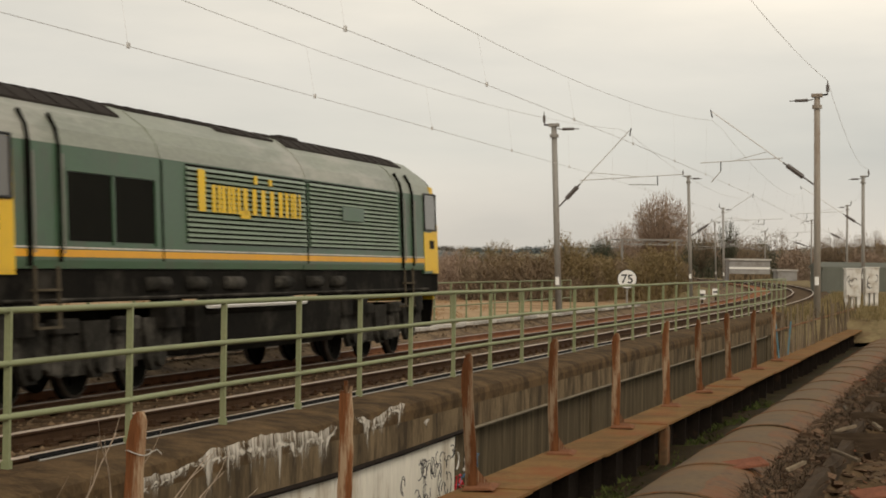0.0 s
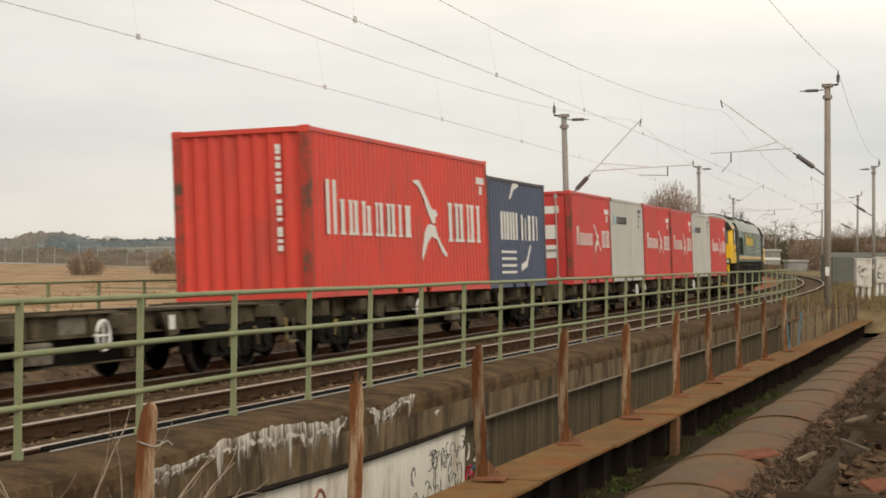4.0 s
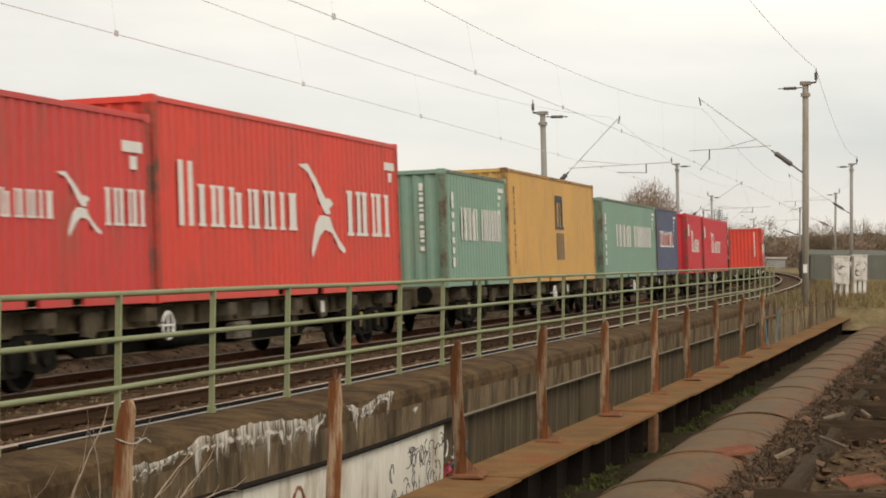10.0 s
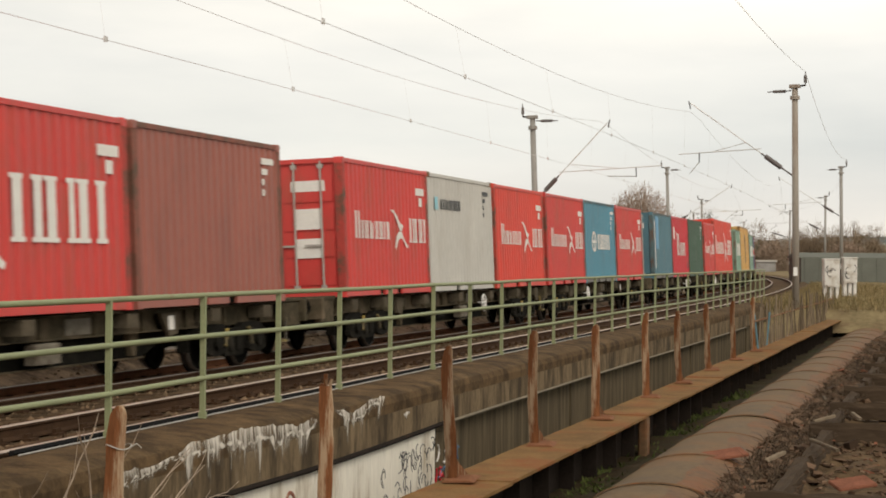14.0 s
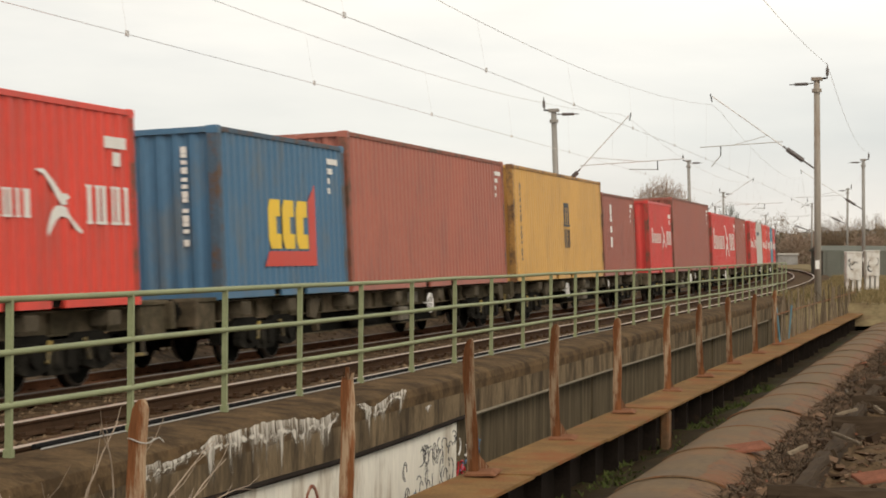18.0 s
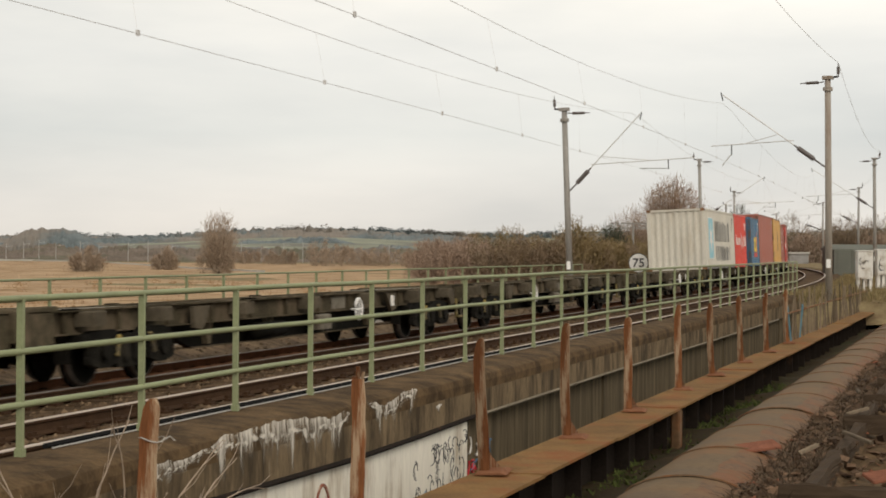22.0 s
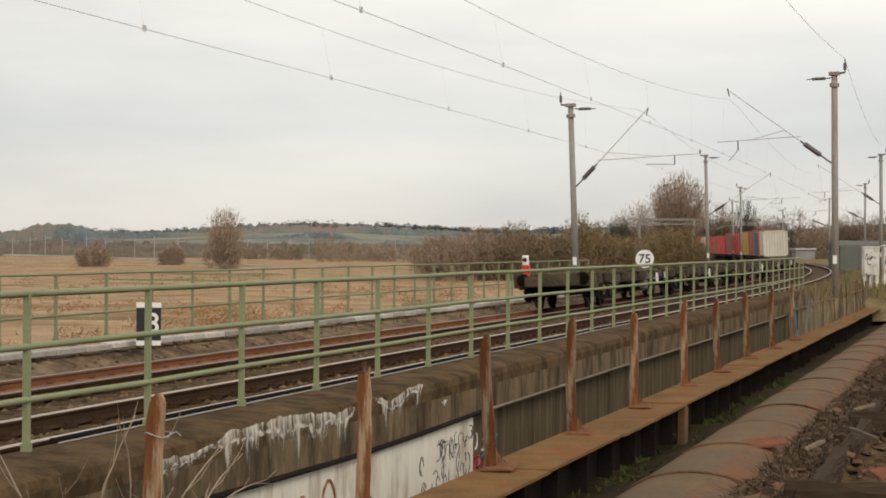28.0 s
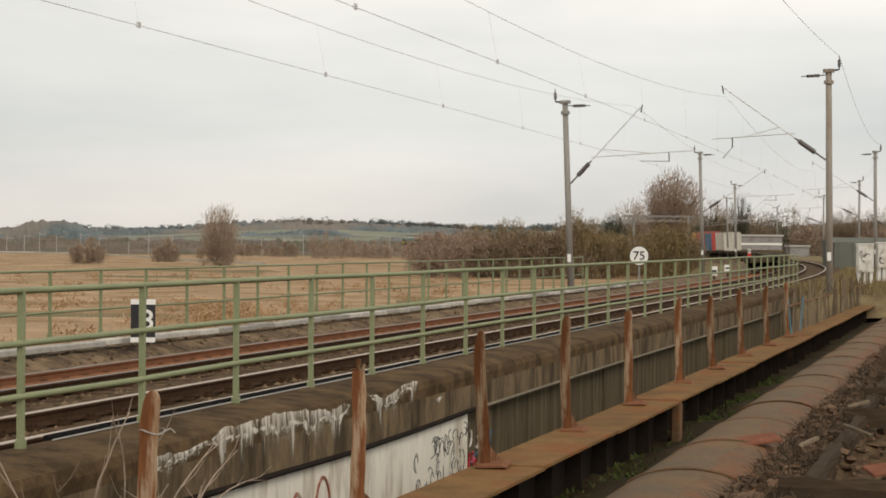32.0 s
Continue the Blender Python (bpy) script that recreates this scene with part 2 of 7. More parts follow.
M_WAGON = mat("wagon_frame_brown", (0.06, 0.05, 0.032), 0.85, vary=0.5, scale=1.2, fine=14, bump=0.2, stain=(0.15, 0.115, 0.078), stain_at=(0.46, 0.66), stain_scale=1.1, rand=0.2)
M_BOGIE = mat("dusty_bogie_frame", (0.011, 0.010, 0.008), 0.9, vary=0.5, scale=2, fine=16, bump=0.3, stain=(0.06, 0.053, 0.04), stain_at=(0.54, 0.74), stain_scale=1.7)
M_WHEEL = mat("steel_tyre", (0.14, 0.13, 0.12), 0.4, metal=0.8, vary=0.2, bump=0.05)
M_DECKPLATE = mat("wagon_deck_pale", (0.20, 0.18, 0.145), 0.8, vary=0.3, scale=1.5, fine=16, bump=0.2, stain=(0.07, 0.055, 0.04), stain_at=(0.5, 0.7))
M_HUT = mat("grey_render", (0.28, 0.27, 0.26), 0.9, vary=0.2, scale=0.9, fine=14, bump=0.2, stain=(0.17, 0.145, 0.125), stain_at=(0.5, 0.7), stain_scale=0.7)
M_HUTROOF = mat("felt_roof", (0.42, 0.40, 0.37), 0.9, vary=0.15, scale=1, fine=20, bump=0.2)
M_SHED = mat("green_grey_cladding", (0.135, 0.14, 0.12), 0.8, vary=0.15, scale=0.6, fine=10, bump=0.1)
M_CABINET = mat("painted_cabinet", (0.62, 0.60, 0.56), 0.6, vary=0.12, scale=2, fine=30, bump=0.08, stain=(0.36, 0.30, 0.23), stain_at=(0.5, 0.68), stain_scale=2.5)
M_PALING = mat("weathered_paling", (0.14, 0.108, 0.075), 0.85, vary=0.3, scale=2, fine=30, bump=0.2, stretch=(1, 1, 0.2), rand=0.45)
M_GRASS = foliage("dry_grass", (0.10, 0.085, 0.04), (0.30, 0.225, 0.115))
M_GRASSGREEN = foliage("moss_weeds", (0.03, 0.045, 0.012), (0.085, 0.10, 0.03))
M_TWIG = foliage("bare_bush", (0.17, 0.125, 0.085), (0.27, 0.20, 0.135), 0.7)
M_TWIGGREEN = foliage("olive_bush", (0.155, 0.118, 0.06), (0.265, 0.195, 0.10), 0.7)
M_TWIGRED = foliage("bare_crown", (0.25, 0.18, 0.135), (0.36, 0.265, 0.20), 0.5)
M_TWIGPALE = foliage("pale_twigs", (0.27, 0.205, 0.15), (0.38, 0.295, 0.22), 0.5)
M_PINE = foliage("dark_conifer", (0.05, 0.055, 0.038), (0.10, 0.105, 0.07))
# Distance haze is put into these two hill colours: bluish woods, paled pasture.
M_HILLTREE = mat("hazed_hill_wood", (0.125, 0.146, 0.15), 0.95, vary=0.5, scale=0.05, fine=0.3, bump=0.0, stain=(0.20, 0.175, 0.15), stain_at=(0.46, 0.58), stain_scale=0.012)
M_HILLGRASS = mat("hazed_hill_pasture", (0.24, 0.25, 0.19), 0.95, vary=0.3, scale=0.012, fine=0.2, bump=0.0, stain=(0.15, 0.145, 0.125), stain_at=(0.45, 0.6), stain_scale=0.008)
M_BARK = mat("bark", (0.085, 0.065, 0.05), 0.95, vary=0.3, scale=4, fine=30, bump=0.5)
M_BRICKRED = mat("broken_brick", (0.17, 0.068, 0.042), 0.9, vary=0.3, scale=4, fine=30, bump=0.4, rand=0.3)
M_TIMBER = mat("rotten_timber", (0.055, 0.038, 0.025), 0.9, vary=0.35, scale=2, fine=30, bump=0.4, stretch=(0.2, 1, 1))


def glass(name, tint, rough=0.05):
    m = bpy.data.materials.new(name)
    m.use_nodes = True
    b = m.node_tree.nodes["Principled BSDF"]
    b.inputs["Base Color"].default_value = (*tint, 1)
    b.inputs["Roughness"].default_value = rough
    b.inputs["Specular IOR Level"].default_value = 0.8
    return m


M_CABGLASS = glass("cab_glass", (0.10, 0.11, 0.115))
M_SIDEGLASS = glass("cab_side_glass", (0.085, 0.075, 0.062), 0.12)
M_GRILLEBLACK = mat("black_mesh_grille", (0.010, 0.010, 0.008), 0.9, vary=0.3, scale=2, fine=80, bump=0.3)

PAINT = {}
for key, colour, weather in (
        ("red", (0.55, 0.052, 0.045), (0.36, 0.075, 0.05)), ("crimson", (0.52, 0.026, 0.038), (0.42, 0.034, 0.044)),
        ("orange_red", (0.62, 0.058, 0.038), (0.43, 0.065, 0.045)), ("oxide", (0.30, 0.10, 0.074), (0.23, 0.085, 0.066)),
        ("oxide_light", (0.36, 0.118, 0.082), (0.27, 0.10, 0.075)), ("grey", (0.48, 0.465, 0.43), (0.42, 0.395, 0.355)),
        ("cream", (0.56, 0.53, 0.46), (0.47, 0.42, 0.34)), ("navy", (0.062, 0.078, 0.135), (0.085, 0.095, 0.125)),
        ("blue_slate", (0.07, 0.085, 0.15), (0.09, 0.095, 0.13)), ("teal", (0.185, 0.305, 0.235), (0.22, 0.295, 0.225)),
        ("ochre", (0.56, 0.32, 0.095), (0.44, 0.26, 0.09)), ("dark_green", (0.042, 0.09, 0.058), (0.06, 0.09, 0.06)),
        ("sky_blue", (0.075, 0.235, 0.315), (0.09, 0.19, 0.24)), ("steel_blue", (0.07, 0.165, 0.205), (0.085, 0.145, 0.17)),
        ("ocean", (0.055, 0.14, 0.235), (0.12, 0.14, 0.15))):
    PAINT[key] = mat("paint_" + key, colour, 0.48, vary=0.13, scale=0.7, fine=14, bump=0.05, stain=weather, stain_at=(0.5, 0.72), stain_scale=1.3, stretch=(1, 1, 0.4))
WORN = {}
for key in PAINT:
    c_ = PAINT[key].node_tree.nodes["Color Ramp"].color_ramp.elements[0].color
    WORN[key] = mat("worn_" + key, (c_[0] * 0.75 + 0.02, c_[1] * 0.7 + 0.012, c_[2] * 0.65 + 0.008), 0.65, vary=0.3, scale=2.5, fine=20, bump=0.1, stain=(0.10, 0.058, 0.036), stain_at=(0.48, 0.62), stain_scale=3.0)
M_GREYRAIL = mat("dusty_grey_rail", (0.20, 0.195, 0.18), 0.8, vary=0.3, scale=2, fine=20, bump=0.1)
M_BRACKET = mat("grimy_bracket", (0.092, 0.076, 0.054), 0.85, vary=0.35, scale=3, fine=20, bump=0.2)
M_PATCHBLUE = mat("patch_blue", (0.08, 0.29, 0.48), 0.5, vary=0.1, bump=0.02)
M_LOGOWHITE = mat("logo_white", (0.72, 0.70, 0.66), 0.55, vary=0.08, scale=3, fine=20, bump=0.0)
M_LOGODARK = mat("logo_dark", (0.05, 0.055, 0.06), 0.6, vary=0.2, bump=0.0)
M_LOGOBLUE = mat("logo_light_blue", (0.25, 0.52, 0.60), 0.55, vary=0.08, bump=0.0)
M_LOGOYELLOW = mat("logo_yellow", (0.80, 0.52, 0.03), 0.5, vary=0.08, bump=0.0)
M_LOGORED = mat("logo_red", (0.55, 0.05, 0.03), 0.5, vary=0.08, bump=0.0)


def lime_material():
    """Mineral runs that thin out downward: u runs along the wall, v from the crack (0) to the end of the run (1)."""
    m = bpy.data.materials.new("lime_sheet")
    m.use_nodes = True
    n, l = m.node_tree.nodes, m.node_tree.links.new
    b, out = n["Principled BSDF"], n["Material Output"]
    b.inputs["Roughness"].default_value, b.inputs["Specular IOR Level"].default_value = 0.85, 0.1
    uv = n.new("ShaderNodeUVMap")

    def field(sx, sy, scale, detail, shift):
        mp = n.new("ShaderNodeMapping")
        mp.inputs["Scale"].default_value, mp.inputs["Location"].default_value = (sx, sy, 1), (shift, shift, 0)
        l(uv.outputs[0], mp.inputs["Vector"])
        t = n.new("ShaderNodeTexNoise")
        t.inputs["Scale"].default_value, t.inputs["Detail"].default_value = scale, detail
        l(mp.outputs[0], t.inputs["Vector"])
        return t.outputs["Fac"]

    def do(op, a, c, e=None):
        q = n.new("ShaderNodeMath")
        q.operation = op
        for k, x in enumerate((a, c) if e is None else (a, c, e)):
            if isinstance(x, float):
                q.inputs[k].default_value = x
            else:
                l(x, q.inputs[k])
        return q.outputs[0]

    sep = n.new("ShaderNodeSeparateXYZ")
    l(uv.outputs[0], sep.inputs[0])
    v = sep.outputs["Y"]
    wide, fine, lump = field(1.3, 0.10, 3.0, 2.0, 0.0), field(5.0, 0.3, 3.0, 3.0, 5.0), field(4.5, 3.0, 2.0, 4.0, 9.0)
    streak = do("MULTIPLY_ADD", fine, 0.6, do("MULTIPLY", wide, 0.65))
    # the runs, fading with depth
    runs = do("SUBTRACT", streak, do("MULTIPLY_ADD", v, 0.30, 0.50))
    runs = do("MULTIPLY", runs, 4.2)
    # the crust along the crack
    ridge = do("SUBTRACT", lump, do("MULTIPLY_ADD", do("ABSOLUTE", do("SUBTRACT", v, 0.14), 0.0), 1.5, 0.36))
    ridge = do("MULTIPLY", ridge, 5.0)
    a = n.new("ShaderNodeClamp")
    l(do("MAXIMUM", runs, ridge), a.inputs["Value"])
    a.inputs["Max"].default_value = 0.92
    col = n.new("ShaderNodeValToRGB")
    col.color_ramp.elements[0].position, col.color_ramp.elements[0].color = 0.0, (0.24, 0.185, 0.12, 1)
    col.color_ramp.elements[1].position, col.color_ramp.elements[1].color = 0.72, (0.68, 0.64, 0.57, 1)
    l(do("MULTIPLY_ADD", fine, 0.5, do("MULTIPLY", a.outputs[0], 0.5)), col.inputs[0])
    l(col.outputs[0], b.inputs["Base Color"])
    tr = n.new("ShaderNodeBsdfTransparent")
    mx = n.new("ShaderNodeMixShader")
    l(a.outputs[0], mx.inputs[0])
    l(tr.outputs[0], mx.inputs[1])
    l(b.outputs[0], mx.inputs[2])
    l(mx.outputs[0], out.inputs["Surface"])
    return m


M_LIMESHEET = lime_material()


# ---------------------------------------------------------------- mesh helpers
class MB:
    """Collects vertices and faces of one mesh."""

    def __init__(self):
        self.v, self.f = [], []

    def add(self, vs, fs):
        o = len(self.v)
        self.v += [tuple(p) for p in vs]
        self.f += [tuple(i + o for i in q) for q in fs]
        return self

    def box(self, x0, x1, y0, y1, z0, z1):
        return self.add([(x0, y0, z0), (x1, y0, z0), (x1, y1, z0), (x0, y1, z0), (x0, y0, z1), (x1, y0, z1), (x1, y1, z1), (x0, y1, z1)],
                        [(0, 3, 2, 1), (4, 5, 6, 7), (0, 1, 5, 4), (1, 2, 6, 5), (2, 3, 7, 6), (3, 0, 4, 7)])

    def cham(self, x0, x1, y0, y1, z0, z1, c):
        """A box with its upright and top edges cut off by c."""
        def ring(z, i):
            a, b, e, g = x0 + i, x1 - i, y0 + i, y1 - i
            return [(a + c, e, z), (b - c, e, z), (b, e + c, z), (b, g - c, z), (b - c, g, z), (a + c, g, z), (a, g - c, z), (a, e + c, z)]
        vs = ring(z0, 0) + ring(z1 - c, 0) + ring(z1, c * 0.6)
        fs = [tuple(range(7, -1, -1)), tuple(range(16, 24))]
        for k in (0, 8):
            fs += [(k + i, k + (i + 1) % 8, k + 8 + (i + 1) % 8, k + 8 + i) for i in range(8)]
        return self.add(vs, fs)

    def tube(self, a, b, r, n=8, r2=None):
        a, b = Vector(a), Vector(b)
        q = (b - a).to_track_quat("Z", "Y")
        r2 = r if r2 is None else r2
        vs = []
        for p, rr in ((a, r), (b, r2)):
            vs += [p + q @ Vector((rr * math.cos(2 * math.pi * i / n), rr * math.sin(2 * math.pi * i / n), 0)) for i in range(n)]
        fs = [(i, (i + 1) % n, n + (i + 1) % n, n + i) for i in range(n)]
        return self.add(vs, fs + [tuple(range(n - 1, -1, -1)), tuple(range(n, 2 * n))])

    def path(self, pts, r, n=6):
        """A tube along a line of points."""
        pts = [Vector(p) for p in pts]
        vs = []
        for i, p in enumerate(pts):
            d = pts[min(i + 1, len(pts) - 1)] - pts[max(i - 1, 0)]
            q = d.to_track_quat("Z", "Y")
            rr = r[i] if isinstance(r, (list, tuple)) else r
            vs += [p + q @ Vector((rr * math.cos(2 * math.pi * k / n), rr * math.sin(2 * math.pi * k / n), 0)) for k in range(n)]
        fs = []
        for i in range(len(pts) - 1):
            fs += [(i * n + k, i * n + (k + 1) % n, (i + 1) * n + (k + 1) % n, (i + 1) * n + k) for k in range(n)]
        m = len(pts) - 1
        return self.add(vs, fs + [tuple(range(n - 1, -1, -1)), tuple(range(m * n, m * n + n))])

    def prism(self, poly, y0, y1):
        """A closed outline in x and z, drawn out along y."""
        n = len(poly)
        vs = [(x, y0, z) for x, z in poly] + [(x, y1, z) for x, z in poly]
        return self.add(vs, [tuple(range(n)), tuple(range(2 * n - 1, n - 1, -1))] + [(i, n + i, n + (i + 1) % n, (i + 1) % n) for i in range(n)])

    def loft(self, sections, close=True, ends=True):
        """Sections of the same number of points, joined in turn."""
        n = len(sections[0])
        vs = [p for s in sections for p in s]
        fs = []
        for k in range(len(sections) - 1):
            for i in range(n if close else n - 1):
                fs.append((k * n + i, k * n + (i + 1) % n, (k + 1) * n + (i + 1) % n, (k + 1) * n + i))
        if ends and close:
            m = len(sections) - 1
            fs += [tuple(range(n - 1, -1, -1)), tuple(range(m * n, m * n + n))]
        return self.add(vs, fs)

    def ball(self, c, r, sx=1, sy=1, sz=1, n=8, m=5):
        vs, fs = [], []
        for j in range(m + 1):
            th = math.pi * j / m
            for i in range(n):
                ph = 2 * math.pi * i / n
                vs.append((c[0] + r * sx * math.sin(th) * math.cos(ph), c[1] + r * sy * math.sin(th) * math.sin(ph), c[2] + r * sz * math.cos(th)))
        for j in range(m):
            fs += [(j * n + i, (j + 1) * n + i, (j + 1) * n + (i + 1) % n, j * n + (i + 1) % n) for i in range(n)]
        return self.add(vs, fs)

    def mesh(self, name, material, smooth=False):
        me = bpy.data.meshes.new(name)
        me.from_pydata(self.v, [], self.f)
        me.materials.append(material)
        me.update()
        bm = bmesh.new()
        bm.from_mesh(me)
        bmesh.ops.recalc_face_normals(bm, faces=bm.faces)
        bm.to_mesh(me)
        bm.free()
        if smooth:
            me.polygons.foreach_set("use_smooth", [True] * len(me.polygons))
        return me


def part(name, mb, material, parent=None, label="", smooth=False, at=None):
    me = mb.mesh(name, material, smooth) if isinstance(mb, MB) else mb
    ob = new(name, me)
    if parent:
        ob.parent = parent
    if at is not None:
        ob.matrix_basis = at
    if label:
        ob["label"] = label
    return ob


def thing(name, label, category, group="", at=None, kind=""):
    ob = new(name)
    ob.empty_display_size = 0.2
    if at is not None:
        ob.matrix_basis = at
    return tagged(ob, label, category, group, kind)


# ---------------------------------------------------------------- the line of the railway
SIDE, CANT, K_END, S_BEND, L_BEND = 11.70, 0.049, 1.0894e-3, 30.5, 92.5
_g = np.arange(-700.0, 900.0, 0.5)
_k = K_END * np.clip((_g - S_BEND) / L_BEND, 0, 1)
_th = np.concatenate([[0], np.cumsum((_k[1:] + _k[:-1]) / 2 * 0.5)])
_th -= np.interp(0, _g, _th)
_mid = (_th[1:] + _th[:-1]) / 2
_x = np.concatenate([[0], np.cumsum(-np.sin(_mid) * 0.5)])
_y = np.concatenate([[0], np.cumsum(np.cos(_mid) * 0.5)])
_x -= np.interp(0, _g, _x)
_y -= np.interp(0, _g, _y)


def line(s, u=0.0, z=0.0):
    """A level place: s metres along the line, u to the right of the train's track, at height z."""
    th = float(np.interp(s, _g, _th))
    return Vector((-SIDE + float(np.interp(s, _g, _x)) + u * math.cos(th), float(np.interp(s, _g, _y)) + u * math.sin(th), z))


def bank(s, u, w):
    """The same in the leaning plane of the tracks, w above it."""
    th = float(np.interp(s, _g, _th))
    n = Vector((math.cos(th), math.sin(th), 0))
    up = Vector((0, 0, 1))
    c, d = math.cos(CANT), math.sin(CANT)
    return line(s) + u * (c * n + d * up) + w * (c * up - d * n)


def heading(s):
    return float(np.interp(s, _g, _th))


def ride(s, half):
    """The pose of a vehicle whose middle is at s and whose bogies are half metres before and behind."""
    a, b = bank(s + half, 0, 0), bank(s - half, 0, 0)
    yaw = math.atan2(-(a - b).x, (a - b).y)
    return Matrix.Translation((a + b) / 2) @ Matrix.Rotation(yaw, 4, "Z") @ Matrix.Rotation(-CANT, 4, "Y")


RAILTOP = -0.02

# ---------------------------------------------------------------- ground and track bed
def strip_mesh(ss, profile):
    """A sheet that follows the line: profile is a list of (u, z)."""
    mb = MB()
    rows = [[line(s, u, z) for u, z in profile] for s in ss]
    return mb.loft(rows, close=False, ends=False)


def ground_sheet():
    """One sheet to the horizon, finer near the line, low on the marsh side."""
    xs = [-4500, -2500, -1400, -800, -500, -300, -200, -140, -100, -75, -58, -45, -36, -29, -24, -20.5, -18.3, -16.8, -6.4, -5.9, -5.0, -4, -3, -2, -1, 0, 1.5, 4, 8, 15, 30, 60, 120, 300, 900, 3000]
    ys = [-600, -250, -120, -60, -30, -10, 0, 10, 20, 30, 40, 50, 60, 72, 85, 100, 120, 145, 175, 210, 260, 320, 400, 520, 700, 950, 1300, 2000, 3200, 4800]
    mb = MB()
    rows = []
    for y in ys:
        bend = line(max(-500, min(y, 420))).x + SIDE if y < 420 else line(420).x + SIDE - (y - 420) * 0.35
        row = []
        for x in xs:
            fade = max(0.0, 1 - abs(x + 11) / 160)
            px = x + bend * fade
            if -16.9 < x < -6.3:
                z = -0.55
            elif x <= -16.8:
                z = -0.55 - 1.5 * min(1.0, (-16.8 - x) / 6.0) + 0.12 * noise.noise((x * 0.05, y * 0.05, 0))
            else:
                z = -1.75 if x < -1.5 else -0.9
                if y > 66:
                    z = -0.35 + min(1.0, (y - 66) / 60) * 0.3
                if x > 4:
                    z = min(z, -0.6)
            if abs(x) > 900 or y > 1300:
                z = -2.0
            row.append((px, y, z))
        rows.append(row)
    return mb.loft(rows, close=False, ends=False)


ground = part("ground", ground_sheet(), M_FIELD, label="flat brown marsh and field reaching to the hills")
tagged(ground, "flat brown marsh and fields reaching to the hills", "ground", kind="structure")

S_ALL = [-120, -60, -30] + [float(s) for s in range(-20, 130, 3)] + [float(s) for s in range(130, 420, 10)]


def bed_profile():
    return [(-4.3, -0.7), (-3.4, -0.03), (-2.2, -0.06), (-1.6, -0.27), (-1.4, -0.28), (1.4, -0.142), (1.9, -0.185), (4.6, -0.06), (5.2, 0.03), (5.3, -0.6)]


ballast = part("ballast_bed", strip_mesh(S_ALL, [q for q in bed_profile() if q[0] > -1.5]), M_BALLAST_DARK)
shoulder = part("ballast_shoulder", strip_mesh(S_ALL, [q for q in bed_profile() if q[0] < -1.3]), M_BALLAST)
tagged(shoulder, "pale brown ballast shoulder beyond the far track", "track bed", kind="structure")
tagged(ballast, "dark brown oily ballast under both tracks", "track bed", kind="structure")


def stones(count, seed, u0, u1, s0, s1, zf, size):
    rnd = random.Random(seed)
    mb = MB()
    for _ in range(count):
        s = s0 + (s1 - s0) * rnd.random() ** 1.6
        u = rnd.uniform(u0, u1)
        p = line(s, u, zf(u))
        r = size * rnd.uniform(0.6, 1.4)
        vs = [p + Vector((rnd.uniform(-1, 1) * r * 0.3 + r * a, rnd.uniform(-1, 1) * r * 0.3 + r * b, c * r * rnd.uniform(0.5, 1))) for a, b, c in
              ((1, 0, 0), (0, 1, 0), (-1, 0, 0), (0, -1, 0), (0, 0, 0.9))]
        mb.add(vs, [(0, 1, 4), (1, 2, 4), (2, 3, 4), (3, 0, 4)])
    return mb


M_STONE = foliage("ballast_stone", (0.045, 0.03, 0.018), (0.19, 0.13, 0.08))
bed_z = lambda u: float(np.interp(u, [a for a, _ in bed_profile()], [b for _, b in bed_profile()]))
loose = part("ballast_stones", stones(9000, 5, -3.7, 5.0, 8, 75, bed_z, 0.045), M_STONE)
tagged(loose, "loose brown ballast stones between the rails", "stones", kind="stuff")

# ---------------------------------------------------------------- rails and sleepers
RAIL = [(-0.07, -0.16), (0.07, -0.16), (0.07, -0.145), (0.012, -0.12), (0.01, -0.045), (0.035, -0.037), (0.036, -0.014), (-0.036, -0.014), (-0.035, -0.037), (-0.01, -0.045), (-0.012, -0.12), (-0.07, -0.145)]
HEAD = [(-0.0355, -0.0145), (0.0355, -0.0145), (0.0355, -0.008), (0.026, 0.0), (-0.026, 0.0), (-0.0355, -0.008)]
S_RAIL = [-120, -60, -30, -10] + [float(s) for s in range(0, 400, 4)]


M_RUSTFINES = mat("rust_fines", (0.255, 0.11, 0.054), 0.95, vary=0.3, scale=2, fine=30, bump=0.5, stain=(0.12, 0.065, 0.038), stain_at=(0.5, 0.7))
M_RAILHEAD_DULL = mat("dull_rail_head", (0.26, 0.225, 0.20), 0.5, metal=0.6, vary=0.15, scale=2, fine=30, bump=0.02)
M_CONC_PALE = mat("grey_cable", (0.36, 0.35, 0.33), 0.6, vary=0.15, bump=0.05)


def rail(u, w, web):
    t = thing("rail", "worn steel running rail with a polished head", "rail", "running rails", kind="structure")
    a = MB().loft([[bank(s, u + dx, RAILTOP + w + dz) for dx, dz in RAIL] for s in S_RAIL])
    part("rail_web", a, web, t)
    b = MB().loft([[bank(s, u + dx, RAILTOP + w + dz) for dx, dz in HEAD] for s in S_RAIL])
    part("rail_head", b, M_RAILHEAD if u > 1.5 else M_RAILHEAD_DULL, t, "worn rail head")
    return t


NEAR_U = 3.25
NEAR_W = -0.075
for u, w_, m_ in ((-0.75, 0.0, M_RAILRUST), (0.75, 0.0, M_RAILDARK), (NEAR_U - 0.75, NEAR_W, M_RAILDARK), (NEAR_U + 0.75, NEAR_W, M_RAILDARK)):
    rail(u, w_, m_)
